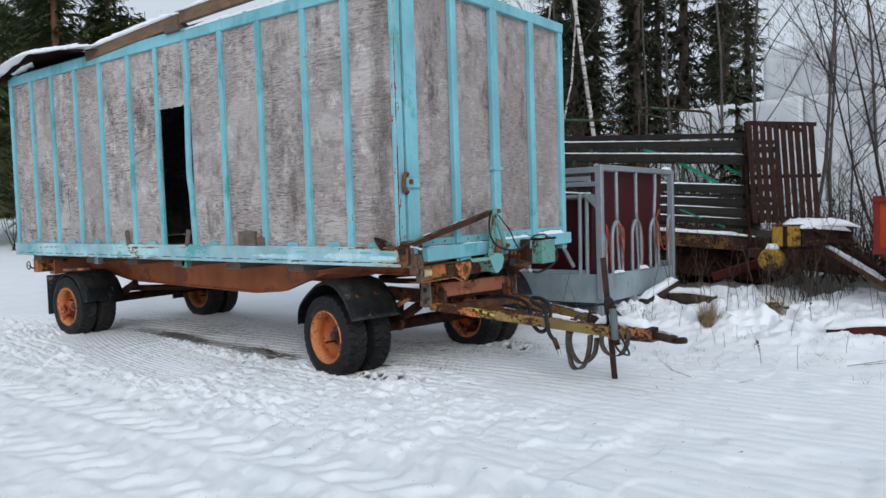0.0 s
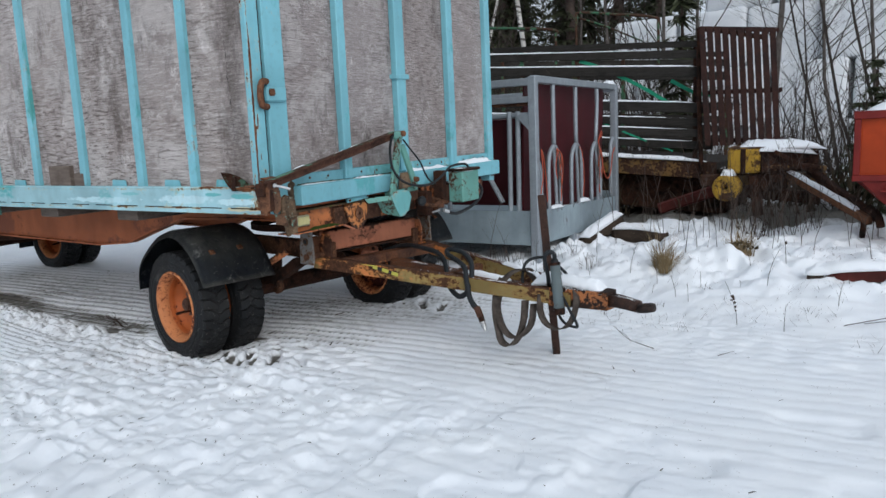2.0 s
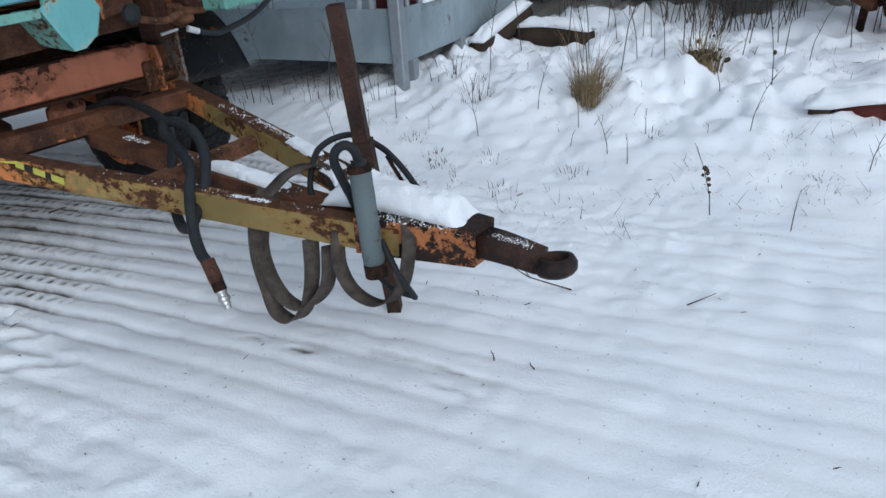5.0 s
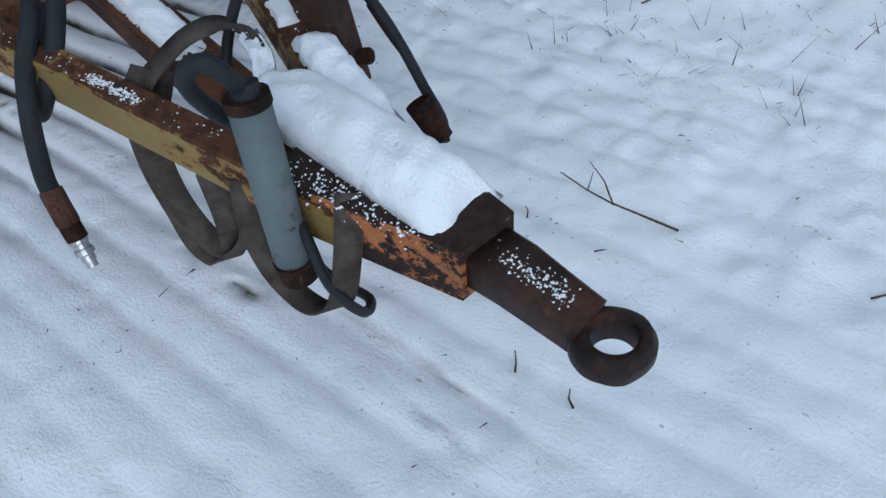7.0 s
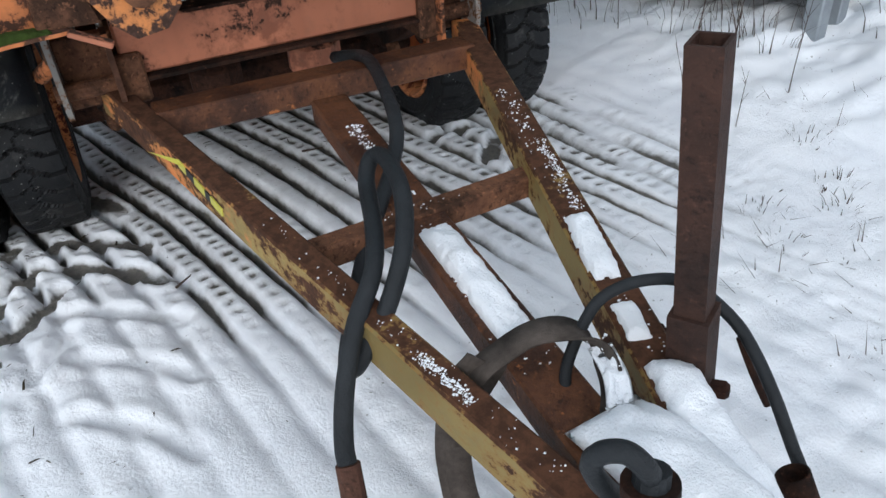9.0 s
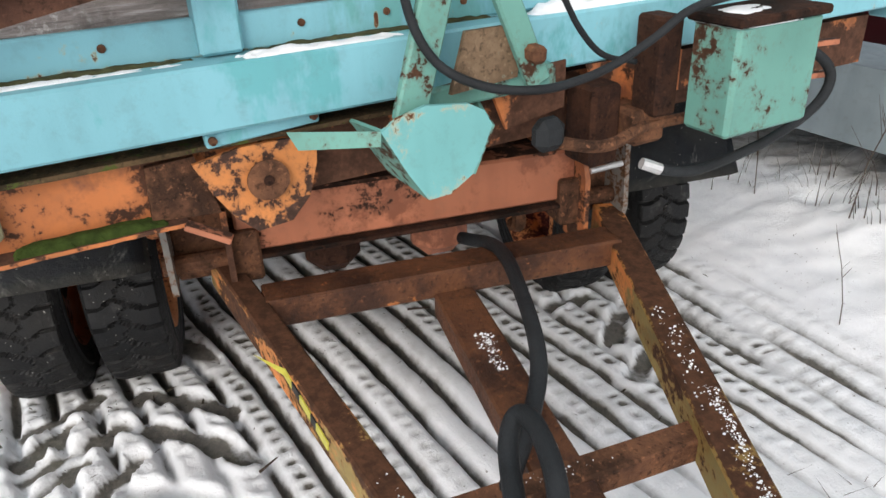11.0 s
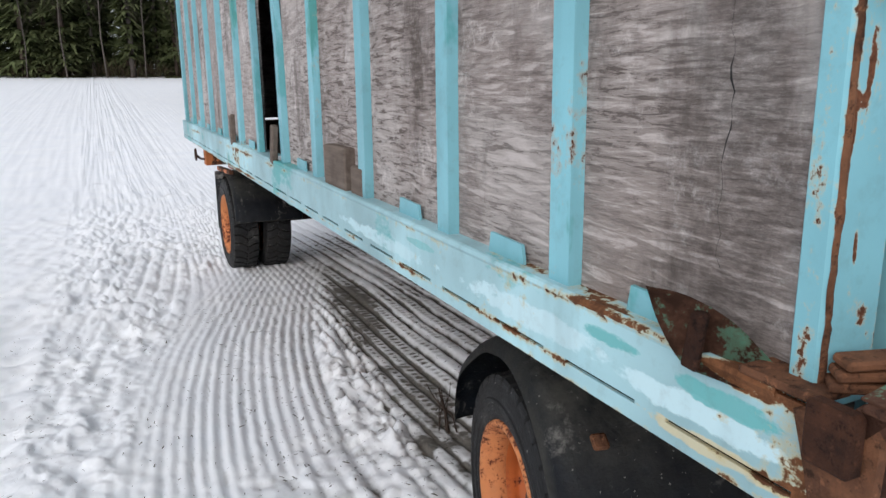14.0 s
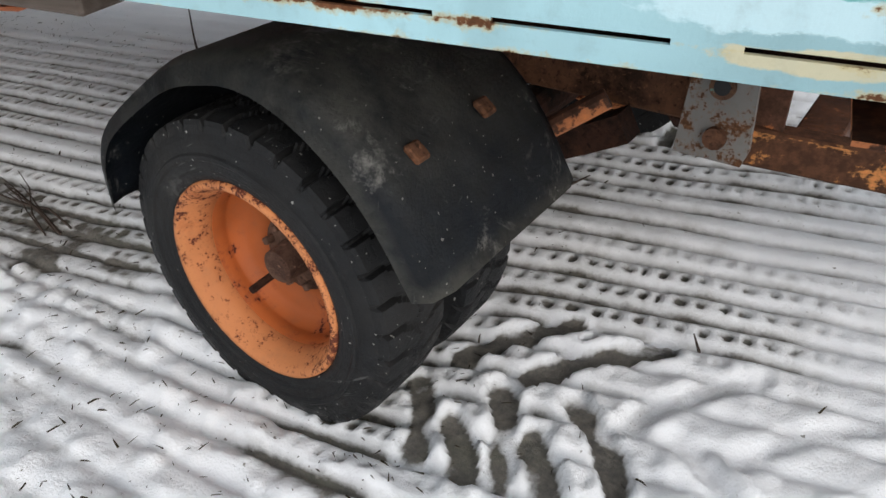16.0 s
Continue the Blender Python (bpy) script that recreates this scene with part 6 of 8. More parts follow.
def strap(pts, w, across):
    """A flat webbing strap along the points, its width lying along across."""
    b = bmesh.new()
    line = smooth_line(pts, 8)
    rings = []
    for i, p in enumerate(line):
        d = (line[min(i + 1, len(line) - 1)] - line[max(i - 1, 0)]).normalized()
        x = Vector(across) + Vector((0.16 * math.sin(i * 0.21), 0.12 * math.cos(i * 0.17), 0))
        x = (x - d * x.dot(d)).normalized()
        n = d.cross(x) * 0.0022
        rings.append([b.verts.new(p + x * (w / 2) * a + n * c) for a, c in ((-1, -1), (1, -1), (1, 1), (-1, 1))])
    for r, q in zip(rings, rings[1:]):
        for m in range(4):
            b.faces.new((r[m], r[(m + 1) % 4], q[(m + 1) % 4], q[m]))
    b.faces.new(rings[0])
    b.faces.new(rings[-1][::-1])
    return b


UDIR, VDIR = tuple(DOLLY.to_3x3() @ Vector((1, 0, 0))), tuple(DOLLY.to_3x3() @ Vector((0.45, 1, 0)))
T("strap", strap([D(1.70, -0.07, 0.455), D(1.69, -0.105, 0.40), D(1.685, -0.12, 0.29), D(1.70, -0.12, 0.19), D(1.72, -0.12, 0.125), D(1.765, -0.107, 0.108), D(1.81, -0.095, 0.15), D(1.845, -0.09, 0.25), D(1.86, -0.09, 0.36)], 0.042, VDIR), M_STRAP, "brown webbing strap hanging below the beam", True)
T("strap", strap([D(1.70, -0.05, 0.44), D(1.685, -0.10, 0.33), D(1.71, -0.115, 0.235), D(1.76, -0.11, 0.165), D(1.82, -0.095, 0.16), D(1.88, -0.075, 0.23), D(1.895, -0.065, 0.34)], 0.04, VDIR), M_STRAP, "", True)
T("strap", strap([D(1.95, -0.08, 0.40), D(1.955, -0.095, 0.32), D(1.99, -0.10, 0.26), D(2.05, -0.095, 0.235), D(2.10, -0.085, 0.25), D(2.135, -0.075, 0.30), D(2.145, -0.055, 0.38), D(2.12, -0.02, 0.44)], 0.036, VDIR), M_STRAP, "", True)
T("strap", strap([D(1.69, -0.115, 0.36), D(1.703, -0.085, 0.43), D(1.706, -0.050, 0.455), D(1.713, 0.000, 0.478), D(1.738, 0.040, 0.488), D(1.78, 0.060, 0.480), D(1.82, 0.056, 0.455), D(1.85, 0.036, 0.425), D(1.865, 0.01, 0.40)], 0.044, UDIR), M_STRAP, "", True)

# snow on the trailer's ironwork
def snow_on(name, rows, label):
    b = None
    for i, (pts, w, h) in enumerate(rows):
        b = mound(pts, w, h, b, seed=i * 5.3 + len(label), step=0.006 if h < 0.03 else 0.009, cover=0.6 if name == "snow_crust" else 0.32)
    return whole(name, b, M_SNOW, label, "snow", kind="stuff", smooth=True)


snow_on("snow_on_drawbar", [
    ([D(1.835, 0.030, 0.43), D(1.95, 0.040, 0.440), D(2.10, 0.050, 0.437), D(2.19, 0.055, 0.432), D(2.250, 0.060, 0.422)], 0.118, 0.044),
    ([D(1.815, 0.142, 0.452), D(1.89, 0.122, 0.447), D(1.97, 0.105, 0.441), D(2.06, 0.085, 0.437)], 0.070, 0.024)], "snow lying on the drawbar's nose")
snow_on("snow_on_centre_beam", [
    ([D(1.345, 0.020, 0.444), D(1.50, 0.017, 0.436), D(1.69, 0.012, 0.425)], 0.066, 0.022),
    ([D(1.22, 0.022, 0.454), D(1.275, 0.02, 0.451)], 0.05, 0.004)], "snow lying on the centre beam")
snow_on("snow_on_tow_beam", [
    ([D(1.490, 0.228, 0.4732), D(1.570, 0.201, 0.4683), D(1.655, 0.175, 0.4630)], 0.052, 0.014),
    ([D(1.700, 0.160, 0.4603), D(1.740, 0.149, 0.4578), D(1.780, 0.136, 0.4553)], 0.040, 0.009)], "thin broken snow crust on the tow beam")
snow_on("snow_crust", [
    ([D(1.78, 0.064, 0.488), D(1.83, 0.053, 0.480), D(1.87, 0.032, 0.464)], 0.034, 0.0048)], "lacy melting crust of snow on the drawbar's nose")
crumbs("snow_crumbs", [
    ([D(2.285, 0.052, 0.408), D(2.33, 0.058, 0.404), D(2.40, 0.068, 0.392)], 0.020, 260, 0.0030),
    ([D(2.0, -0.045, 0.437), D(2.10, -0.03, 0.437), D(2.23, 0.005, 0.430)], 0.034, 300, 0.0034),
    ([D(1.250, -0.239, 0.4901), D(1.620, -0.145, 0.4594), D(1.900, -0.073, 0.4361)], 0.018, 90, 0.0026),
    ([D(1.650, -0.142, 0.4565), D(1.70, -0.128, 0.4528), D(1.760, -0.113, 0.4478)], 0.011, 260, 0.0032),
    ([D(1.24, 0.312, 0.4885), D(1.36, 0.278, 0.4811), D(1.480, 0.242, 0.4738)], 0.010, 260, 0.0032),
    ([D(1.020, 0.361, 0.5021), D(1.350, 0.267, 0.4818), D(1.820, 0.134, 0.4529)], 0.026, 190, 0.0040),
    ([D(1.33, 0.02, 0.445), D(1.52, 0.016, 0.436), D(1.73, 0.01, 0.424)], 0.038, 140, 0.0038),
    ([D(1.77, 0.064, 0.489), D(1.83, 0.052, 0.480), D(1.88, 0.024, 0.460)], 0.018, 60, 0.0036),
    ([D(0.94, 0.036, 0.470), D(0.99, 0.030, 0.467), D(1.06, 0.026, 0.463)], 0.018, 170, 0.0036),
    ([D(1.30, -0.05, 0.454), D(1.30, 0.02, 0.454), D(1.298, 0.12, 0.454)], 0.015, 30, 0.003)], "icy crumbs of snow on the drawbar and straps")
snow_on("snow_on_front_beam", [
    ([(0.064, 0.27, 0.9935), (0.062, 0.5, 0.9935), (0.064, 0.70, 0.9935)], 0.034, 0.0075), ([(0.08, 0.72, 0.994), (0.08, 0.85, 0.994), (0.078, 1.05, 0.994)], 0.045, 0.014),
    ([(0.075, 1.25, 0.994), (0.075, 1.5, 0.994), (0.075, 1.82, 0.994)], 0.055, 0.03), ([(0.07, 1.9, 0.994), (0.07, 2.1, 0.994), (0.07, 2.42, 0.994)], 0.06, 0.05),
    ([(0.28, 1.52, 0.993), (0.28, 1.68, 0.993)], 0.11, 0.016), ([(0.094, 0.21, 1.084), (0.096, 0.26, 1.094), (0.096, 0.30, 1.102)], 0.022, 0.006), ([(0.108, 0.47, 1.139), (0.110, 0.60, 1.166), (0.112, 0.74, 1.195)], 0.022, 0.0049)], "snow lying on the trailer's front beam")
snow_on("snow_on_rail", [([(-2.75, 0.045, DECK + 0.005), (-2.55, 0.05, DECK + 0.005), (-2.40, 0.045, DECK + 0.005)], 0.06, 0.018), ([(-4.9, 0.04, DECK + 0.005), (-4.7, 0.04, DECK + 0.005)], 0.05, 0.012)], "snow on the deck rail by the open bay")


# ---- cattle feeder beside the trailer ----
def build_feeder():
    f = thing("cattle_feeder", (-0.9, 4.2, 0.15), "galvanised cattle feeder with maroon panels and looped head bars", "feeder")

    def P(name, bm, mat, label="", smooth=False):
        return part(name, bm, mat, f, label, smooth)

    x0, x1, y0, y1, zb, zt = -1.95, 0.10, 3.16, 5.25, 0.25, 1.66
    for x, y in ((x1, y0), (x1, y1), (x0, y0), (x0, y1)):
        P("corner_post", box((x - 0.035, y - 0.035, 0.10), (x + 0.035, y + 0.035, zt + 0.02), 0.006), M_GALV)
    for y in (y0, y1):
        P("top_rail", box((x0, y - 0.03, zt - 0.05), (x1, y + 0.03, zt + 0.01), 0.005), M_GALV)
        P("skirt", box((x0, y - 0.012, zb), (x1, y + 0.012, zb + 0.30), 0.003), M_GALV_SHEET, "dented galvanised skirt sheet")
    P("second_rail", box((x0, y0 - 0.02, zt - 0.19), (x1, y0 + 0.02, zt - 0.14), 0.004), M_GALV)
    P("third_rail", tube([(x0, y0 + 0.02, 1.36), (x1, y0 + 0.02, 1.37)], 0.02, 10, 1), M_GALV)
    P("hinge_rail", tube([(x0, y0 + 0.05, 1.46), (x1 - 0.05, y0 + 0.05, 1.46)], 0.016, 8, 1), M_RUST)
    for x in (x0, x1):
        P("top_rail", box((x - 0.03, y0, zt - 0.03), (x + 0.03, y1, zt + 0.03), 0.005), M_GALV)
        P("skirt", slab([(x, y0, zb), (x, y1, zb - 0.03), (x, y1, zb + 0.24), (x, y0, zb + 0.30)], 0.014), M_GALV_SHEET)
    P("maroon_panel", slab([(x1 - 0.10, y0 + 0.05, 1.63), (x1 - 0.10, y1 - 0.05, 1.65), (x1 - 0.14, y1 - 0.05, 0.50), (x1 - 0.14, y0 + 0.05, 0.50)], 0.015), M_MAROON, "maroon faced plywood panel")
    P("maroon_panel", slab([(x0 + 0.1, y0 + 0.10, 1.34), (x1 - 0.14, y0 + 0.10, 1.34), (x1 - 0.14, y0 + 0.34, 0.56), (x0 + 0.1, y0 + 0.34, 0.56)], 0.015), M_MAROON)
    P("inner_floor", box((x0 + 0.05, y0 + 0.05, 0.42), (x1 - 0.05, y1 - 0.05, 0.45), 0), M_GALV_SHEET)
    # head bars: one stem that splits into a loop
    for y in (3.58, 4.12, 4.66):
        lean = 0.05 if y > 4.5 else 0.0
        P("head_bar", tube([(x1, y + lean, zt - 0.02), (x1, y + lean, 1.45), (x1, y, 1.10)], 0.021, 10, 4), M_GALV, "", True)
        P("head_loop", tube([(x1, y - 0.13, 0.50), (x1, y - 0.13, 0.80), (x1, y - 0.115, 0.98), (x1, y - 0.05, 1.07), (x1, y, 1.085), (x1, y + 0.05, 1.07), (x1, y + 0.115, 0.98), (x1, y + 0.13, 0.80), (x1, y + 0.13, 0.50)], 0.020, 10, 5), M_GALV, "", True)
        P("loop_bar", tube([(x1, y, 1.08), (x1 + 0.01, y + 0.03, 0.50)], 0.016, 8, 2), M_GALV)
    P("end_loop", tube([(x1, y0 + 0.05, 0.98), (x1, y0 + 0.11, 0.92), (x1, y0 + 0.13, 0.78), (x1, y0 + 0.13, 0.46)], 0.018, 8), M_GALV, "", True)
    P("end_loop", tube([(x1, y1 - 0.05, 1.12), (x1, y1 - 0.12, 1.05), (x1, y1 - 0.13, 0.8), (x1, y1 - 0.13, 0.5)], 0.02, 8), M_GALV, "", True)
    for x in (-0.05, -0.13, -0.75, -0.83, -1.45):
        P("side_bar", tube([(x, y0 + 0.01, 1.40), (x - 0.01, y0 + 0.01, 0.52)], 0.021, 10, 1), M_GALV)
    P("side_stay", tube([(-0.55, y0 + 0.02, 1.2), (-0.22, y0 + 0.02, 0.62)], 0.022, 8, 1), M_GALV)
    P("post_gusset", slab([(x1 - 0.035, y0 - 0.02, 1.37), (x1 - 0.16, y0 - 0.02, 1.37), (x1 - 0.035, y0 - 0.02, 1.24)], 0.01), M_GALV)
    for y in (3.3, 4.0, 4.7, 5.15):
        P("foot", box((x1 - 0.03, y - 0.03, 0.06), (x1 + 0.03, y + 0.03, zb), 0.004), M_GALV)
    rnd = random.Random(5)
    for y, n in ((3.58, 6), (4.66, 8), (3.24, 3), (4.12, 2)):
        for k in range(n):
            y2, dz = y + rnd.uniform(-0.07, 0.10), rnd.uniform(0.2, 0.5)
            P("twine", tube([(x1 + 0.03, y, 1.07), (x1 + 0.05, (y + y2) / 2 + rnd.uniform(-0.03, 0.03), 1.0), (x1 + 0.045, y2, 1.07 - dz * 0.6), (x1 + 0.04, y2 + rnd.uniform(-0.05, 0.05), 1.07 - dz)], 0.0045, 5, 4), M_TWINE if k % 3 else M_STRAP)
    P("twine", tube([(x1 + 0.03, 4.66, 1.1), (x1 + 0.05, 4.8, 0.75), (x1 + 0.05, 4.95, 0.74), (x1 + 0.03, 5.1, 0.95), (x1 + 0.03, 5.17, 1.02)], 0.0055, 5), M_TWINE)
    P("twine", tube([(x1 + 0.03, 4.66, 1.1), (x1 + 0.05, 4.70, 1.2), (x1 + 0.04, 4.74, 1.16), (x1 + 0.03, 4.68, 1.13)], 0.0055, 5), M_TWINE)


build_feeder()
b = mound([(0.04, 3.4, 0.46), (0.04, 4.2, 0.45), (0.04, 5.0, 0.44)], 0.10, 0.06, seed=2, step=0.04)
whole("snow_in_feeder", b, M_SNOW, "snow lying on the feeder's floor", "snow", kind="stuff", smooth=True)
b = mound([(0.10, 5.0, 1.69), (0.10, 5.2, 1.69)], 0.08, 0.03, seed=3)
mound([(0.11, 4.15, 0.535), (0.11, 4.4, 0.53)], 0.06, 0.03, b, seed=4)
mound([(0.11, 3.45, 0.545), (0.11, 3.7, 0.54)], 0.06, 0.02, b, seed=5)
whole("snow_on_feeder", b, M_SNOW, "snow tufts on the feeder's rails", "snow", kind="stuff", smooth=True)


# ---- old forage wagon with board sides ----
def build_wagon():
    w = thing("forage_wagon", (-1.2, 6.8, 0.15), "old forage wagon with grey board sides and green pipe arches", "wagon")

    # the wagon rests on its pole, so its body slopes down towards the front
    slope = Matrix(((1, 0, 0, 0), (0, 1, 0, 0), (-0.075, 0, 1, -0.0015), (0, 0, 0, 1)))

    def P(name, bm, mat, label="", smooth=False):
        if name not in ("tyre", "axle", "red_chute"):
            bm.transform(slope)
        return part(name, bm, mat, w, label, smooth)

    xr, y = 0.78, 6.33
    rnd = random.Random(2)
    for z0, z1, x0, x1 in ((2.145, 2.215, -1.9, xr), (2.02, 2.115, -4.2, xr + 0.02), (1.835, 1.945, -4.2, xr + 0.05), (1.425, 1.535, -4.2, xr + 0.1), (1.255, 1.345, -4.2, xr), (1.13, 1.22, -4.2, xr + 0.1), (0.995, 1.085, -4.2, xr + 0.12)):
        tilt = rnd.uniform(-0.014, 0.014)
        P("board", bar((x0, y, (z0 + z1) / 2 - tilt), (x1, y, (z0 + z1) / 2 + tilt), 0.03, z1 - z0, 0.004), M_BOARD)
        P("far_board", bar((x0, y + 1.9, (z0 + z1) / 2 + 0.03), (x1 - 0.1, y + 1.9, (z0 + z1) / 2 + 0.03), 0.03, z1 - z0, 0.004), M_BOARD)
    for x in (-4.1, -2.7, -1.5, -0.74, 0.70):
        P("side_post", box((x - 0.025, y + 0.016, 0.75), (x + 0.025, y + 0.06, 2.2), 0.004), M_RUST_DARK if x > 0 else M_GREENPIPE)
        P("side_post", box((x - 0.025, y + 1.85, 0.75), (x + 0.025, y + 1.89, 2.2), 0.004), M_GREENPIPE)
    P("deck_edge", box((-4.2, y - 0.02, 0.66), (0.95, y + 0.03, 0.86), 0.006), M_OCHRE, "ochre deck edge beam with rust")
    P("deck", box((-4.2, y + 0.03, 0.78), (0.95, y + 1.9, 0.85), 0), M_BOARD)
    for x0, x1, z in ((-0.74, 0.27, 2.60), (-2.9, -1.02, 2.50)):
        P("pipe_arch", tube([(x0, y + 0.03, 1.9), (x0, y + 0.03, z - 0.10), (x0 + 0.05, y + 0.03, z), ((x0 + x1) / 2, y + 0.03, z - 0.04), (x1 - 0.05, y + 0.03, z - 0.09), (x1, y + 0.03, z - 0.2), (x1, y + 0.03, 1.9)], 0.017, 8, 5), M_GREENPIPE, "green pipe arch", True)
        P("pipe_arch", tube([(x0, y + 0.03, z - 0.05), (x0 + 0.2, y + 0.6, z - 0.12), (x0 + 0.3, y + 1.85, z - 0.2)], 0.012, 6, 4), M_GREENPIPE, "", True)
    P("green_strap", strap([(-0.70, y + 0.022, 2.02), (-0.40, y + 0.022, 1.92), (0.05, y + 0.022, 1.72), (0.40, y + 0.022, 1.52)], 0.045, (0, 0, 1)), M_GREENSTRAP, "bright green strap")
    P("green_strap", strap([(-0.5, y + 0.022, 1.30), (0.0, y - 0.02, 1.12), (0.45, y + 0.022, 0.96)], 0.022, (0, 0, 1)), M_GREENSTRAP)
    P("green_strap", strap([(0.30, y + 0.5, 1.80), (0.60, y + 0.4, 1.66), (0.85, y + 0.2, 1.62)], 0.045, (0, 0, 1)), M_GREENSTRAP)
    # front arch post
    P("front_post", tube([(0.80, y - 0.07, 0.70), (0.77, y - 0.07, 1.4), (0.76, y - 0.07, 2.24), (0.82, y - 0.07, 2.34), (1.45, y - 0.02, 2.24)], 0.027, 8, 4), M_RUST_DARK, "", True)
    # axle and wheel in the shadow below
    P("axle", bar((-1.6, y + 0.2, 0.42), (-1.6, y + 1.8, 0.42), 0.1, 0.1, 0.01), M_RUST_DARK)
    P("long_beam", bar((-4.0, y + 0.6, 0.62), (2.0, y + 0.3, 0.50), 0.1, 0.14, 0.01), M_RUST_DARK)
    P("red_chute", bar((0.35, y - 0.2, 0.26), (1.1, y - 0.28, 0.52), 0.12, 0.13, 0.02), M_RED_OLD, "dark red slanting chute")
    # invented dark box that fills the wagon's underside, for the deep shade there
    P("belly", box((-4.1, y + 0.30, 0.22), (1.0, y + 1.75, 0.64), 0.02), M_RUST_DARK, "dark box added under the wagon to deepen its shade")
    t = revolve([(0.14, -0.11), (0.36, -0.12), (0.40, -0.08), (0.40, 0.08), (0.36, 0.12), (0.14, 0.11)], 24)
    t.transform(Matrix.Translation((-1.6, y + 0.15, 0.45)))
    P("tyre", t, M_RUBBER)


build_wagon()


def build_grate():
    g = thing("tail_grate", (1.2, 6.3, 0.9), "rust-brown slatted steel grate leaning against the wagon", "grate")
    n = 10
    for i in range(n):
        t = i / (n - 1)
        part("slat", bar((0.80 + 0.72 * t, 6.20 + 0.10 * t, 2.30 - 0.10 * t), (0.89 + 0.71 * t, 6.16 + 0.10 * t, 0.98), 0.022, 0.062, 0.004, (1, 0, 0)), M_GRATE, g)
    for z, dx in ((2.27, 0.0), (1.56, 0.06), (1.02, 0.11)):
        part("cross_rail", bar((0.76 + dx, 6.23, z + 0.02), (1.58 + dx * 0.8, 6.33, z - 0.07 * (z > 2)), 0.03, 0.05, 0.005), M_GRATE, g)


build_grate()


def build_machine():
    m = thing("yellow_machine", (1.55, 6.0, 0.15), "yellow farm machine head with snow on top, rusty frame", "machine")

    def P(name, bm, mat, label="", smooth=False):
        return part(name, bm, mat, m, label, smooth)

    P("hood", box((1.20, 5.62, 0.70), (1.52, 6.25, 0.95), 0.02), M_YELLOW, "yellow hood")
    P("hood_band", box((1.33, 5.61, 0.70), (1.38, 5.63, 0.95), 0.004), M_RUST_DARK)
    P("side_cover", slab([(1.52, 5.66, 0.70), (2.02, 5.95, 0.70), (2.02, 5.95, 0.90), (1.52, 5.66, 0.95)], 0.03), M_RUST_DARK)
    P("top_plate", slab([(1.20, 5.62, 0.95), (1.52, 5.64, 0.95), (2.05, 5.95, 0.91), (2.0, 6.5, 0.92), (1.2, 6.3, 0.96)], 0.02), M_OCHRE)
    b = revolve([(0.02, -0.10), (0.13, -0.10), (0.14, -0.08), (0.14, 0.10), (0.02, 0.10)], 22)
    b.transform(Matrix.Translation((1.21, 5.58, 0.555)))
    P("roller_drum", b, M_YELLOW, "ochre roller end", True)
    P("frame_beam", bar((0.9, 5.75, 0.62), (2.1, 6.05, 0.62), 0.10, 0.12, 0.01), M_OCHRE)
    P("frame_beam", bar((1.45, 5.70, 0.68), (1.5, 5.72, 0.25), 0.10, 0.10, 0.01), M_RUST_DARK)
    P("gear_box", box((1.40, 5.72, 0.50), (1.75, 6.0, 0.70), 0.03), M_RUST_DARK)
    P("yellow_pipe", tube([(1.55, 5.66, 0.74), (1.85, 5.80, 0.76), (2.1, 5.95, 0.72)], 0.03, 10), M_OCHRE, "", True)
    P("lever", bar((1.65, 5.66, 0.92), (2.0, 5.72, 0.70), 0.03, 0.04, 0.005), M_RUST_DARK)
    P("draw_pole", bar((1.70, 5.9, 0.70), (2.55, 4.95, 0.30), 0.07, 0.075, 0.012), M_RUST, "ochre and rust draw pole")
    P("draw_pole", bar((1.95, 6.0, 0.70), (2.60, 4.95, 0.33), 0.07, 0.07, 0.01), M_RUST_DARK)
    P("pole_end", tube([(2.52, 4.98, 0.42), (2.60, 4.92, 0.36), (2.63, 4.88, 0.26)], 0.035, 10), M_RUST_DARK)
    P("pole_stand", bar((2.50, 5.02, 0.36), (2.48, 5.0, 0.10), 0.05, 0.05, 0.01), M_RUST_DARK)


build_machine()
b = mound([(1.25, 5.93, 0.955), (1.6, 5.98, 0.955), (1.98, 6.2, 0.925)], 0.62, 0.075, seed=11, step=0.04)
mound([(1.15, 5.58, 0.685), (1.29, 5.58, 0.685)], 0.2, 0.06, b, seed=12)
mound([(1.75, 5.84, 0.72), (2.1, 5.45, 0.55), (2.45, 5.06, 0.385)], 0.07, 0.03, b, seed=13, step=0.03)
mound([(1.50, 5.64, 0.93), (1.75, 5.77, 0.91), (2.0, 5.92, 0.88)], 0.12, 0.05, b, seed=16, step=0.03)
mound([(-1.0, 6.31, 0.938), (0.0, 6.31, 0.863), (0.85, 6.31, 0.80)], 0.08, 0.04, b, seed=14, step=0.06)
for z in (2.115, 1.945, 1.535, 1.345, 1.22, 1.085):
    mound([(x, 6.33, z - 0.075 * x) for x in (-2.6, -1.0, 0.75)], 0.03, 0.013, b, seed=z * 9, step=0.05)
whole("snow_on_machinery", b, M_SNOW, "snow lying on the wagon boards and machine", "snow", kind="stuff", smooth=True)


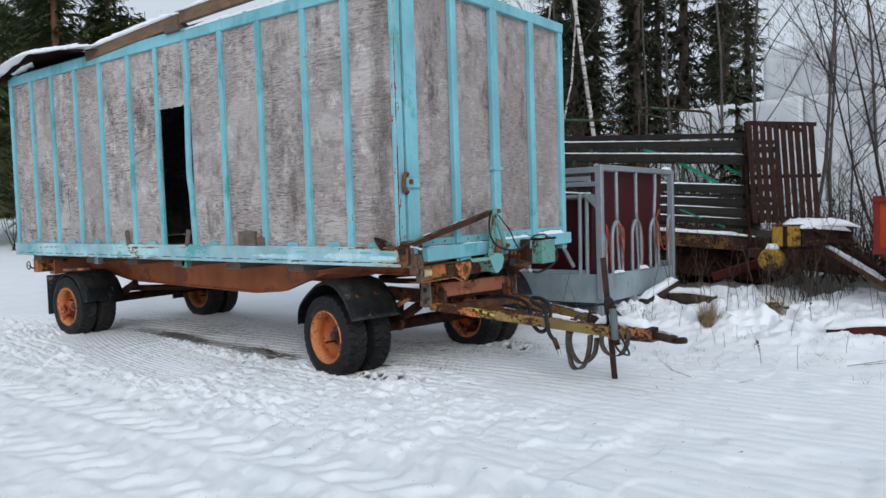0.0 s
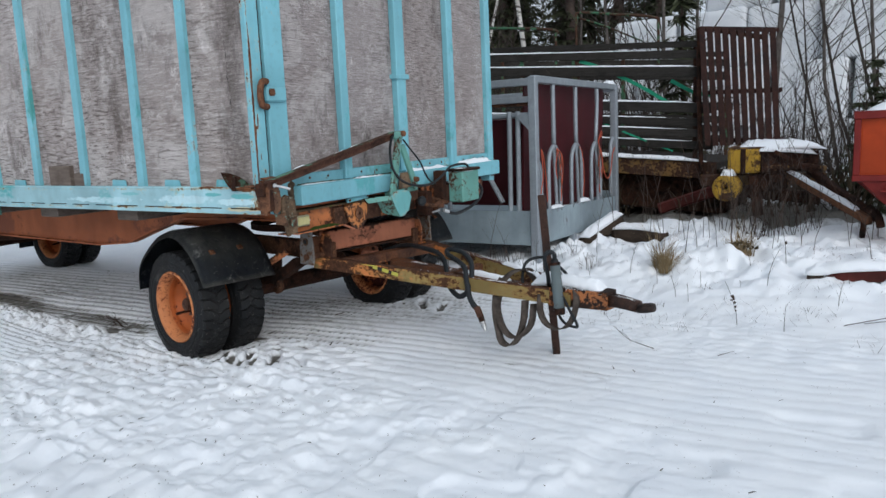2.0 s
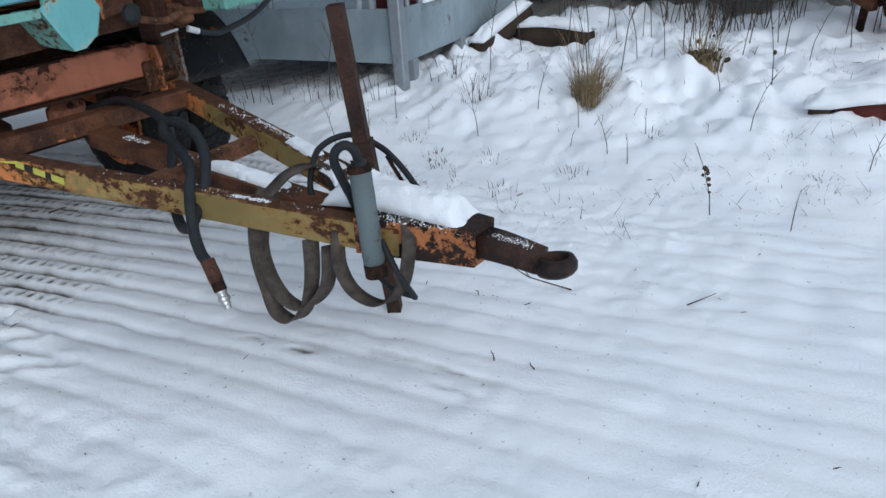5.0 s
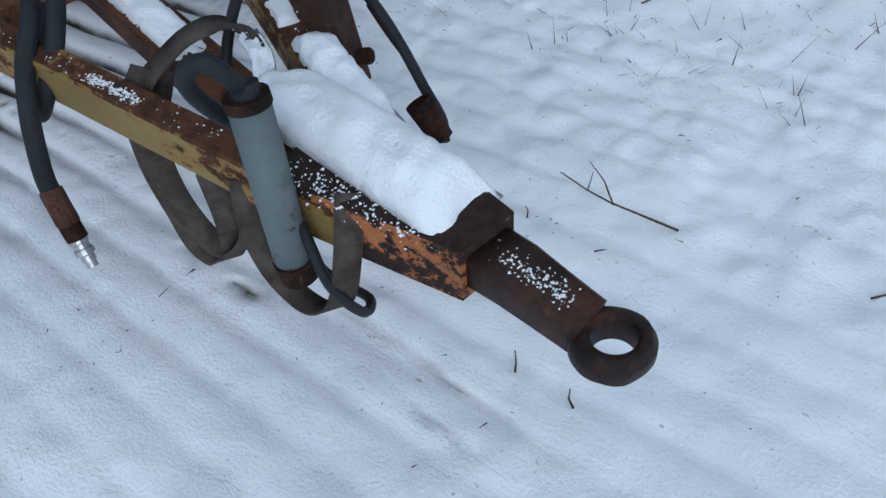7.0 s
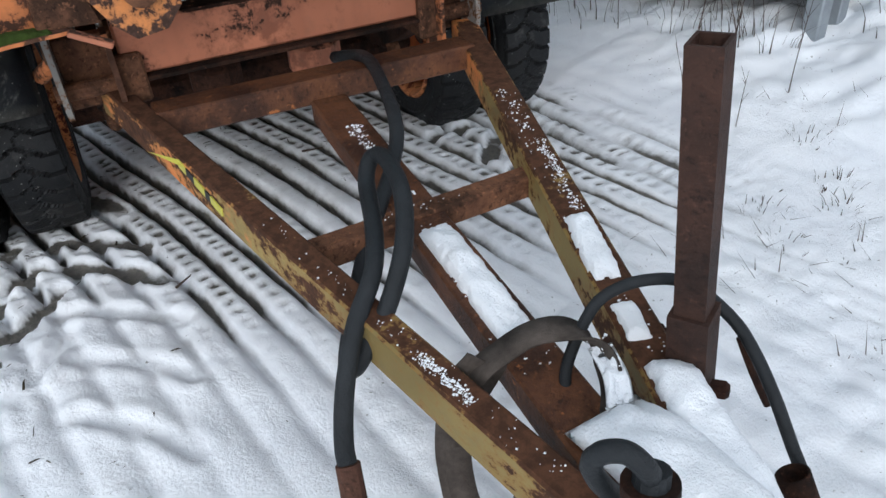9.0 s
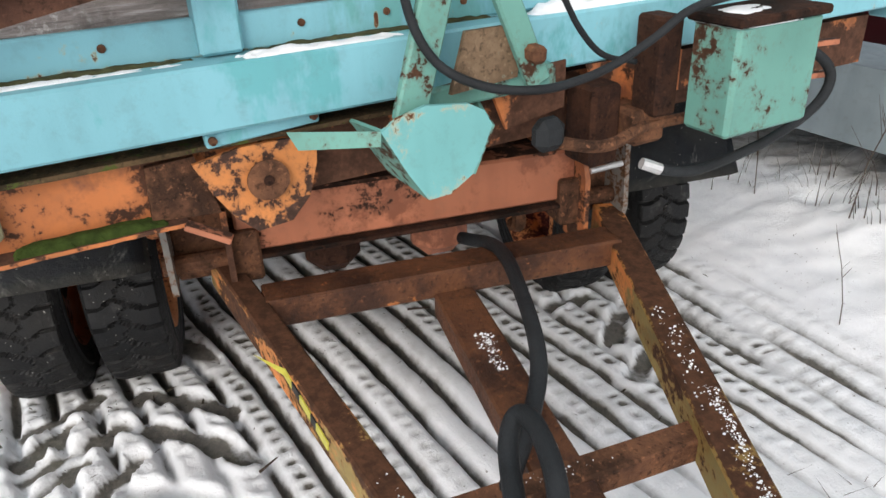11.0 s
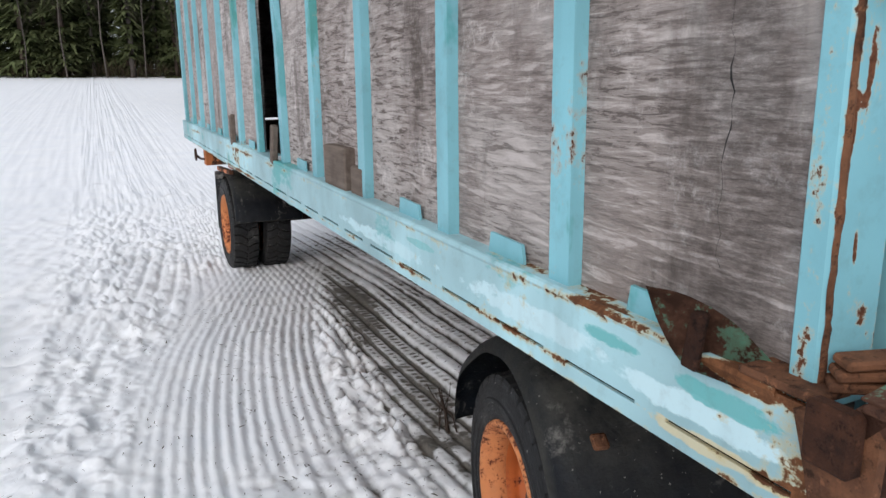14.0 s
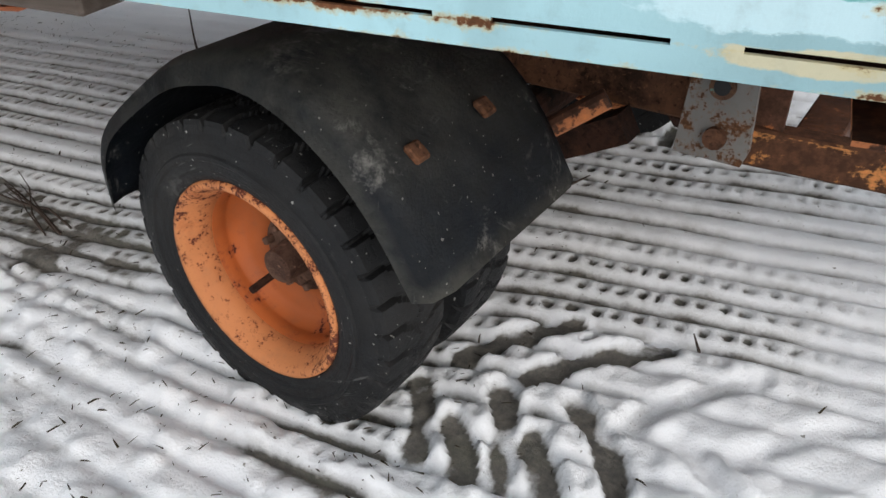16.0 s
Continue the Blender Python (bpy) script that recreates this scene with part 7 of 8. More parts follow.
def build_hopper():
    h = thing("spreader_hopper", (3.0, 4.9, 0.1), "orange-red spreader hopper with dark red frame and legs", "hopper")

    def P(name, bm, mat, label=""):
        return part(name, bm, mat, h, label)

    x0, x1, y0, y1 = 2.42, 3.75, 4.42, 5.6
    P("front_panel", box((x0 + 0.03, y0 + 0.02, 0.74), (x1 - 0.03, y0 + 0.035, 1.22), 0.002), M_HOPPER, "orange-red panel")
    P("side_panel", box((x0 + 0.02, y0 + 0.03, 0.74), (x0 + 0.035, y1, 1.22), 0.002), M_HOPPER)
    P("back_panel", box((x0 + 0.03, y1 - 0.02, 0.74), (x1, y1, 1.22), 0.002), M_HOPPER)
    P("far_panel", box((x1 - 0.02, y0 + 0.03, 0.74), (x1, y1, 1.22), 0.002), M_HOPPER)
    for z0, z1 in ((1.21, 1.275), (0.70, 0.75)):
        P("frame_rail", box((x0 - 0.01, y0 - 0.03, z0), (x1, y0 + 0.02, z1), 0.006), M_RED)
        P("frame_rail", box((x0 - 0.01, y0 + 0.02, z0), (x0 + 0.04, y1, z1), 0.006), M_RED)
    P("frame_post", box((x0 - 0.005, y0 - 0.02, 0.75), (x0 + 0.045, y0 + 0.03, 1.21), 0.005), M_RED)
    P("lower_hopper", slab([(x0 + 0.05, y0 + 0.02, 0.70), (x1 - 0.05, y0 + 0.02, 0.70), (3.3, y0 + 0.32, 0.34), (2.80, y0 + 0.32, 0.34)], 0.01), M_RED)
    P("lower_side", slab([(x0 + 0.02, y0 + 0.03, 0.70), (2.80, y0 + 0.32, 0.34), (2.80, y1 - 0.3, 0.34), (x0 + 0.02, y1, 0.70)], 0.01), M_RED)
    P("brace", slab([(x0 + 0.06, y0 - 0.005, 0.70), (x0 + 0.40, y0 - 0.005, 0.70), (2.82, y0 - 0.005, 0.36), (2.78, y0 - 0.005, 0.38)], 0.012), M_RED)
    P("step", box((2.62, y0 - 0.10, 0.615), (3.2, y0 - 0.01, 0.635), 0.003), M_RED)
    P("leg", bar((2.84, y0 - 0.01, 0.38), (2.69, y0 - 0.06, 0.06), 0.045, 0.045, 0.006), M_RED)
    P("leg", bar((3.02, y0 + 0.1, 0.40), (2.86, y0 + 0.02, 0.06), 0.04, 0.04, 0.006), M_RED)
    P("leg", bar((3.4, y0 + 0.1, 0.40), (3.5, y0, 0.06), 0.045, 0.045, 0.006), M_RED)
    P("leg", bar((3.2, y1 - 0.3, 0.40), (3.2, y1 - 0.2, 0.06), 0.045, 0.045, 0.006), M_RED)


build_hopper()
b = mound([(2.46, 4.98, 1.275), (3.0, 5.0, 1.275), (3.7, 5.0, 1.275)], 1.1, 0.07, seed=21, step=0.08)
mound([(2.66, 4.37, 0.635), (3.1, 4.37, 0.635)], 0.08, 0.025, b, seed=22)
whole("snow_on_hopper", b, M_SNOW, "snow heaped on the hopper", "snow", kind="stuff", smooth=True)

# ---- logs, red beam, blocks in the snow ----
z = gz(0.4, 4.4)
whole("log", tube([(0.20, 4.05, z + 0.0), (0.26, 4.40, z + 0.08), (0.30, 4.72, z + 0.15)], 0.075, 10, 3), M_LOG, "dark snow-capped log leaning beside the feeder", "log", "logs by the feeder", smooth=True)
whole("log", tube([(0.34, 4.52, z + 0.02), (0.58, 4.50, z + 0.03), (0.86, 4.44, z + 0.01)], 0.085, 10, 3), M_LOG, "dark snow-capped log lying beside the feeder", "log", "logs by the feeder", smooth=True)
b = mound([(0.20, 4.02, z + 0.07), (0.26, 4.40, z + 0.15), (0.30, 4.75, z + 0.22)], 0.13, 0.05, seed=31, step=0.02)
mound([(0.32, 4.52, z + 0.095), (0.58, 4.50, z + 0.105), (0.88, 4.44, z + 0.085)], 0.15, 0.05, b, seed=32, step=0.02)
whole("snow_on_logs", b, M_SNOW, "snow on the logs", "snow", kind="stuff", smooth=True)
zr = gz(2.4, 3.05) - 0.035
whole("red_beam", sweep([(2.34, 3.06, zr - 0.02), (2.46, 3.045, zr + 0.04), (2.58, 3.06, zr + 0.06), (2.70, 3.09, zr + 0.06)], [(-0.03, -0.05), (0.03, -0.055), (0.032, 0.045), (-0.028, 0.05)]), M_RED_OLD, "red-brown painted steel piece half buried in snow", "beam")
whole("dark_block", box((2.22, 3.02, zr - 0.03), (2.32, 3.12, zr + 0.055), 0.012), M_LOG, "dark wooden block beside the red beam", "block")
b = mound([(2.20, 3.07, zr + 0.05), (2.32, 3.07, zr + 0.055), (2.48, 3.06, zr + 0.09), (2.75, 3.10, zr + 0.11)], 0.17, 0.06, seed=33, step=0.02)
whole("snow_on_red_beam", b, M_SNOW, "snow lying along the red beam", "snow", kind="stuff", smooth=True)


# ---- wrapped bales ----
def bale():
    b = bmesh.new()
    bmesh.ops.create_cube(b, size=1)
    bmesh.ops.bevel(b, geom=b.edges[:], offset=0.13, segments=4, profile=0.6, affect="EDGES")
    bmesh.ops.subdivide_edges(b, edges=[e for e in b.edges if e.calc_length() > 0.3], cuts=5, use_grid_fill=True)
    for v in b.verts:
        v.co = Vector((v.co.x * 1.35, v.co.y * 1.25, v.co.z * 1.18)) + 0.035 * Vector((noise.noise(v.co * 3), noise.noise(v.co * 3 + Vector((5, 0, 0))), noise.noise(v.co * 3 + Vector((0, 7, 0)))))
    return b


first = whole("wrapped_bale", bale(), M_BALE, "white plastic-wrapped bale stacked at the wood's edge", "bale", "stack of wrapped bales", smooth=True)
rnd = random.Random(8)
spots = []
for row in range(4):
    for i in range(9):
        x = -3.3 + 1.36 * i + (0.6 if row % 2 else 0) + rnd.uniform(-0.06, 0.06)
        if (row == 3 and x < -0.5) or (row == 2 and x < -2.0):
            continue
        spots.append((x, 13.6 - 0.12 * x + rnd.uniform(-0.12, 0.12) + 0.15 * row, 0.62 + row * 1.14))
for i, p in enumerate(spots):
    m = pose(*p, 0, rnd.uniform(-1.5, 1.5), rnd.uniform(-5, 5) - 7)
    if i == 0:
        first.matrix_basis = m
    else:
        copy_thing(first, m)


# ---- trees ----
def needle_crown(h, rad, seed, rows=30, base=0.10, fill=9, droop=0.45, start=0.0, sprays=4, size=1.0):
    """Many small drooping sprays on whorled boughs."""
    r = random.Random(seed)
    co, fa = [], []
    for k in range(rows):
        t = k / rows
        z = h * (base + (0.985 - base) * t) + r.uniform(-0.1, 0.1)
        reach = rad * (1 - t) ** 0.85 * (0.72 + 0.28 * r.random()) + 0.10
        if t < start:
            reach *= 0.45
        for j in range(r.randint(5, 8)):
            a, ln = r.uniform(0, 2 * math.pi), reach * r.uniform(0.6, 1.08)
            n = max(3, int(fill * ln / rad) + 2)
            for s in range(n):
                u = (s + r.random()) / n
                dz = -droop * ln * u * u * 0.6 + 0.10 * ln * u + (0.25 * ln * u if t > 0.75 else 0)
                p = Vector((math.cos(a) * ln * u, math.sin(a) * ln * u, z + dz))
                for q in range(sprays):
                    b2 = a + r.uniform(-1.3, 1.3)
                    w = size * r.uniform(0.18, 0.38) * (0.45 + 0.55 * (1 - u)) * (0.6 + 0.5 * h / 9)
                    d = Vector((math.cos(b2), math.sin(b2), r.uniform(-0.75, 0.12)))
                    side = Vector((-d.y, d.x, r.uniform(-0.3, 0.3))) * 0.16
                    i = len(co)
                    co += [p - side * w, p + side * w, p + d * w + side * w * 0.4, p + d * w * 1.25]
                    fa += [(i, i + 1, i + 2), (i, i + 2, i + 3)]
    return co, fa


def raw_mesh(name, co, fa, mat):
    me = bpy.data.meshes.new(name)
    me.from_pydata([tuple(c) for c in co], [], fa)
    me.materials.append(mat)
    return me


def conifer(name, label, h, rad, seed, bark, needles, **kw):
    t = thing(name, (0, 0, 0), label, "tree", "conifers at the wood's edge")
    part("trunk", tube([(0, 0, -0.3), (0.05, 0.03, h * 0.4), (0.02, 0.06, h * 0.75), (0, 0.04, h)], 0.016 * h + 0.02, 7, 3, taper=[1 - 0.93 * k / 9 for k in range(10)]), bark, t, "", True)
    co, fa = needle_crown(h, rad, seed, **kw)
    c = new("crown", raw_mesh("crown", co, fa, needles))
    c.parent = t
    return t


def bare_tree(name, label, h, seed, bark, lean=0.05, twigs=1.0, spread=0.5, category="tree", group="bare trees at the wood's edge"):
    r = random.Random(seed)
    t = thing(name, (0, 0, 0), label, category, group)
    trunk, crown = bmesh.new(), bmesh.new()

    def grow(bm, p, d, ln, rad, depth):
        pts, n = [p], 4
        for _ in range(n):
            d = (d + Vector((r.uniform(-1, 1), r.uniform(-1, 1), r.uniform(-0.4, 0.8))) * 0.13).normalized()
            p = p + d * ln / n
            pts.append(p)
        sweep(pts, ring(rad, 5 if depth == 0 else 3), bm, cap=False, taper=[1 - 0.72 * k / n for k in range(n + 1)])
        if depth >= 3:
            return
        kids = int(((9, 6, 4)[depth]) * twigs)
        for k in range(kids):
            u = r.uniform(0.28 if depth == 0 else 0.15, 0.98)
            q = pts[min(n - 1, int(u * n))].lerp(pts[min(n, int(u * n) + 1)], u * n % 1)
            a = r.uniform(0, 2 * math.pi)
            away = Vector((math.cos(a), math.sin(a), 0))
            nd = (d * (0.75 - 0.25 * (depth == 0)) + away * spread * (1.15 if depth else 1.0) + Vector((0, 0, 0.25))).normalized()
            grow(crown, q, nd, ln * (0.5 if depth == 0 else 0.55) * r.uniform(0.6, 1.1) * (1.15 - 0.5 * u), max(0.0025, rad * 0.36 * (1.1 - 0.5 * u)), depth + 1)

    grow(trunk, Vector((0, 0, -0.2)), Vector((lean, lean * 0.4, 1)).normalized(), h, 0.0040 * h + 0.006, 0)
    part("trunk", trunk, bark, t, "", True)
    part("crown", crown, M_TWIG, t)
    return t


def shrub(seed, stems, h):
    r = random.Random(seed)
    b = bmesh.new()
    for k in range(stems):
        a, ln = r.uniform(0, 2 * math.pi), h * r.uniform(0.5, 1.1)
        p0 = Vector((r.uniform(-0.25, 0.25), r.uniform(-0.25, 0.25), -0.05))
        d = Vector((math.cos(a) * 0.3, math.sin(a) * 0.3, 1))
        pts = [p0 + d * ln * s + Vector((r.uniform(-1, 1), r.uniform(-1, 1), 0)) * 0.035 * ln for s in (0, 0.25, 0.5, 0.75, 1)]
        sweep(pts, ring(0.0045 + 0.0025 * h, 3), b, cap=False, taper=[1, 0.85, 0.7, 0.5, 0.25])
        for q in range(5):
            u = r.uniform(0.25, 0.95)
            i = min(3, int(u * 4))
            o = pts[i].lerp(pts[i + 1], u * 4 - i)
            a2, l2 = r.uniform(0, 2 * math.pi), ln * r.uniform(0.12, 0.38)
            e = o + Vector((math.cos(a2) * 0.7, math.sin(a2) * 0.7, r.uniform(0.2, 0.9))) * l2
            sweep([o, o.lerp(e, 0.5) + Vector((r.uniform(-1, 1), r.uniform(-1, 1), 0)) * 0.04 * l2, e], ring(0.0035, 3), b, cap=False, taper=[1, 0.7, 0.4])
    return b


def plant(proto, places):
    """Puts the first copy at the first place and copies to the rest: (x, y, size, turn)."""
    for i, (x, y, s, a) in enumerate(places):
        m = Matrix.LocRotScale((x, y, gz(x, y) - 0.03), Euler((0, 0, a)), (s, s, s * 1.0))
        if i == 0:
            proto.matrix_basis = m
        else:
            c = copy_thing(proto, Matrix())
            c.matrix_basis = m


rnd = random.Random(77)
spruces = [conifer("spruce", "tall dark green spruce with drooping boughs", 11, 2.0, 1, M_BARK, M_NEEDLE, rows=44, base=0.05, fill=8, sprays=4),
           conifer("spruce", "tall dark green spruce with drooping boughs", 14, 2.3, 2, M_BARK, M_NEEDLE, rows=50, base=0.05, fill=8, sprays=4),
           conifer("spruce", "slender dark green spruce with thin lower boughs", 12, 1.7, 3, M_BARK, M_NEEDLE, rows=42, base=0.06, start=0.3, fill=8, sprays=4)]
far_spruces = [conifer("spruce", "spruce beyond the snowy field, needles lightened against crown shade", 12, 2.1, 21, M_BARK, M_NEEDLE_FAR, rows=26, base=0.02, fill=6, sprays=3, size=2.2),
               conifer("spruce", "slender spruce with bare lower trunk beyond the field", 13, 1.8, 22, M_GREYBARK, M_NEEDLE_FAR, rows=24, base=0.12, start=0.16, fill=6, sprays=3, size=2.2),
               conifer("spruce", "spruce beyond the snowy field, needles lightened against crown shade", 11, 2.3, 23, M_BARK, M_NEEDLE_FAR, rows=26, base=0.02, fill=6, sprays=3, size=2.2)]
pine = conifer("pine", "dark green pine with a rounded crown", 12, 2.6, 5, M_PINEBARK, M_NEEDLE_LIGHT, rows=34, base=0.22, droop=-0.1, fill=10, sprays=5)
far_sets = [[], [], []]
sets = [[], [], []]
# right-hand wood, behind the bales and the wagon
for x, y, s in ((-6.8, 17, .95), (-5.2, 19, 1.0), (-4.4, 15.6, .9), (-3.0, 18.5, 1.0), (-9, 20, 1.1), (-11, 17, 1.0), (-7.5, 23, 1.1), (-13, 22, 1.1), (-4.0, 25, 1.1), (-6.0, 13.8, .75), (-15, 17, 1.0), (-2.4, 16.2, .62), (6, 25, 1.0), (-10.5, 26, 1.1), (-16, 26, 1.2), (-6.8, 16.7, 0.9), (-5.0, 16.4, 0.8), (-4.0, 17.9, 0.85), (-3.6, 21.1, 0.85)):
    sets[rnd.randrange(3)].append((x, y, s * rnd.uniform(0.9, 1.1), rnd.uniform(0, 6)))
# wood beyond the field
for k in range(56):
    t = k / 55
    x, y = -62 + 18 * t * t, -34 + 66 * t
    for row in range(3):
        far_sets[rnd.randrange(3)].append((x - 2.8 * row + rnd.uniform(-1.4, 1.4), y + rnd.uniform(-0.8, 0.8), rnd.uniform(0.7, 1.2) + 0.1 * row, rnd.uniform(0, 6)))
# left-hand wood behind the trailer
for x, y, s in ((-24, 7, 1.0), (-26, 10, 1.1), (-28, 13, 1.1), (-30, 16, 1.1), (-27, 6, 1.0), (-25, 19, .9), (-33, 10, 1.1), (-22, 15.5, .7), (-20, 18, .7)):
    far_sets[rnd.randrange(3)].append((x, y, s * 0.8, rnd.uniform(0, 6)))
for p, s in zip(spruces, sets):
    plant(p, s)
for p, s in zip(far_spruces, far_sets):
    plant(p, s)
# brown undergrowth along the far edge and behind the wagon
co, fa = [], []


def brush(x, y, h, n):
    z = gz(x, y)
    for _ in range(n):
        p = Vector((x + rnd.gauss(0, 0.5), y + rnd.gauss(0, 0.5), z + rnd.uniform(0, 0.5) * h))
        a = rnd.uniform(0, 6.3)
        d = Vector((math.cos(a) * 0.5, math.sin(a) * 0.5, rnd.uniform(0.3, 1.0))) * h * rnd.uniform(0.3, 0.8)
        w = Vector((-math.sin(a), math.cos(a), 0)) * h * rnd.uniform(0.006, 0.03)
        i = len(co)
        co.extend([p - w, p + w, p + d])
        fa.append((i, i + 1, i + 2))


for k in range(420):
    t = rnd.random()
    brush(-60.3 + 18 * t * t + rnd.uniform(-1.5, 0.8), -34 + 66 * t, rnd.uniform(0.6, 1.8), 16)
tagged(new("far_undergrowth", raw_mesh("far_undergrowth", co, fa, M_BRUSH)), "brown undergrowth along the edge of the far wood", "undergrowth", kind="stuff")
co, fa = [], []
for k in range(150):
    brush(rnd.uniform(-3.5, 2.6), rnd.uniform(6.6, 9.5), rnd.uniform(0.3, 0.8), 34)
tagged(new("undergrowth", raw_mesh("undergrowth", co, fa, M_BRUSH)), "dark tangled undergrowth behind the wagon", "undergrowth", kind="stuff")
plant(pine, [(-21, 8.0, 1.0, 0), (-24, 9.6, 1.15, 1), (-22, 10.5, .95, 2), (-26, 12.5, 1.0, 3), (-23, 13.2, .72, 4), (-27, 15, .78, 5), (-29, 9, 1.2, 1.5), (-25, 17.5, .7, 2.2), (-31, 12, 1.1, .7), (-28, 18.5, .8, 2.2), (-33, 7, 1.2, 4.4), (-19, 13.6, .55, 4)])
young = conifer("young_spruce", "small young spruce in the thicket", 3.2, 0.85, 9, M_BARK, M_NEEDLE, rows=16, fill=6)
plant(young, [(-0.1, 8.9, 1.0, 0), (2.35, 7.2, .42, 1), (2.6, 7.0, .48, 2), (2.85, 7.5, .6, 4), (2.45, 7.9, .6, 5), (3.1, 7.0, .5, 3), (-1.6, 9.4, .8, 3), (-20.5, 7.3, .9, 2)])
birch = bare_tree("birch", "white-barked bare birch at the wood edge", 11, 4, M_BIRCH, 0.02, 1.0)
plant(birch, [(-2.62, 9.15, 1.0, 0.5), (-6.4, 12.5, 0.9, 2), (-4.9, 11, .8, 3)])
alder = bare_tree("alder", "grey bare alder with fine branches", 8, 6, M_GREYBARK, 0.06, 1.0)
plant(alder, [(0.75, 10.2, 1.0, 0), (1.05, 10.8, .95, 1.2), (-0.4, 10.4, 1.05, 2.3), (2.6, 10.6, .9, 3.3), (-1.8, 10.8, .95, 4.4), (-3.9, 9.6, .85, 5), (3.6, 11, 1.0, .6), (-2.4, 11.2, .9, 1.8), (1.9, 12.4, 1.0, 2.6), (-0.9, 12.0, 1.1, 5.4)])
r = random.Random(31)
far_birches = [(-59.5 + 18 * t * t + r.uniform(-1.5, 0.5), -34 + 66 * t, r.uniform(0.8, 1.2), r.uniform(0, 6)) for t in np.linspace(0.05, 0.95, 26)]
far_birch = bare_tree("birch", "pale bare birch along the far edge of the field", 11, 14, M_GREYBARK, 0.02, 1.0)
plant(far_birch, far_birches)
willow = bare_tree("willow", "many-stemmed bare willow with arching branches", 5.5, 12, M_TWIG, 0.35, 1.15, 0.95)
plant(willow, [(2.5, 8.9, 1.0, 2.4), (2.9, 8.4, .95, 3.1), (3.5, 9.4, 1.0, 2.0), (2.1, 9.8, .9, 2.8), (1.7, 8.6, .7, 1.4), (4.3, 8.2, 1.0, 3.0), (3.9, 10.4, 1.1, 2.7)])
shrubs = [whole("shrub", shrub(k, 11, 1.6), M_TWIG, "leafless thin-stemmed shrub in snow", "shrub", "shrubs in the thicket") for k in range(3)]
places = [[], [], []]
for k in range(64):
    x, y = rnd.uniform(-3.4, 4.4), rnd.uniform(6.9, 12.4)
    places[k % 3].append((x, y, rnd.uniform(0.6, 1.35), rnd.uniform(0, 6)))
for k in range(5):
    places[k % 3].append((rnd.uniform(0.6, 2.2), rnd.uniform(4.8, 5.5), rnd.uniform(0.35, 0.6), rnd.uniform(0, 6)))
for k in range(26):
    places[k % 3].append((rnd.uniform(-6.5, -0.3), rnd.uniform(9.6, 14.5), rnd.uniform(1.5, 2.6), rnd.uniform(0, 6)))
for k in range(24):
    places[k % 3].append((rnd.uniform(-22, -17), rnd.uniform(6.5, 13), rnd.uniform(1.2, 2.2), rnd.uniform(0, 6)))
for p, s in zip(shrubs, places):
    plant(p, s)


# ---- dry grass, stalks, twigs and litter ----
def tuft(name, x, y, n, h, rad, seed, mat, label):
    r = random.Random(seed)
    z = gz(x, y) - 0.02
    co, fa = [], []
    for k in range(n):
        a, d = r.uniform(0, 2 * math.pi), rad * math.sqrt(r.random())
        p = Vector((x + d * math.cos(a), y + d * math.sin(a), z))
        ln, a2 = h * r.uniform(0.4, 1.1), a + r.uniform(-0.8, 0.8)
        bend = r.uniform(0.1, 0.75) * ln
        w = Vector((-math.sin(a2), math.cos(a2), 0)) * r.uniform(0.0016, 0.0032)
        last = None
        for s in range(4):
            t = s / 3
            q = p + Vector((math.cos(a2) * bend * t * t, math.sin(a2) * bend * t * t, ln * (t - 0.35 * t * t * bend / ln)))
            i = len(co)
            co += [q - w * (1 - 0.8 * t), q + w * (1 - 0.8 * t)]
            if last is not None:
                fa.append((last, last + 1, i + 1, i))
            last = i
    return tagged(new(name, raw_mesh(name, co, fa, mat)), label, "grass", kind="stuff")


for i, (x, y, n, h, rad) in enumerate(((1.23, 3.06, 330, 0.22, 0.085), (1.19, 3.09, 70, 0.4, 0.07), (1.70, 3.53, 240, 0.20, 0.10), (1.68, 3.5, 50, 0.36, 0.06), (-0.45, 3.05, 34, 0.22, 0.2), (-0.15, 3.0, 30, 0.2, 0.16), (-0.85, 3.0, 30, 0.22, 0.25), (0.05, 2.98, 26, 0.18, 0.14), (0.62, 3.0, 40, 0.16, 0.10), (-1.4, 3.0, 34, 0.22, 0.28), (0.35, 3.3, 30, 0.18, 0.15))):
    tuft("dry_grass", x, y, n, h, rad, 40 + i, M_STRAW if i < 4 else M_STALK, "straw-coloured dry grass tuft standing out of snow" if i < 4 else "sparse brown grass blades standing out of snow")
for i, (x, y) in enumerate(((0.77, 2.26), (0.755, 2.0), (0.95, 2.36), (0.69, 2.35), (1.35, 2.3), (1.1, 2.05), (0.5, 2.5), (1.6, 2.75), (2.3, 2.4), (0.62, 2.1))):
    tuft("dry_grass", x, y, 26, 0.055, 0.06, 80 + i, M_STALK, "sparse brown grass tips poking through the snow")
b = bmesh.new()
for k in range(42):
    r = random.Random(k)
    p = Vector((1.72 + r.gauss(0, 0.045), 3.51 + r.gauss(0, 0.045), gz(1.72, 3.51) + 0.03 + abs(r.gauss(0, 0.035))))
    bmesh.ops.create_icosphere(b, subdivisions=1, radius=r.uniform(0.008, 0.016), matrix=Matrix.Translation(p))
whole("withered_flower_heads", b, M_LITTER, "dark withered flower heads in the grass", "plant", kind="stuff")


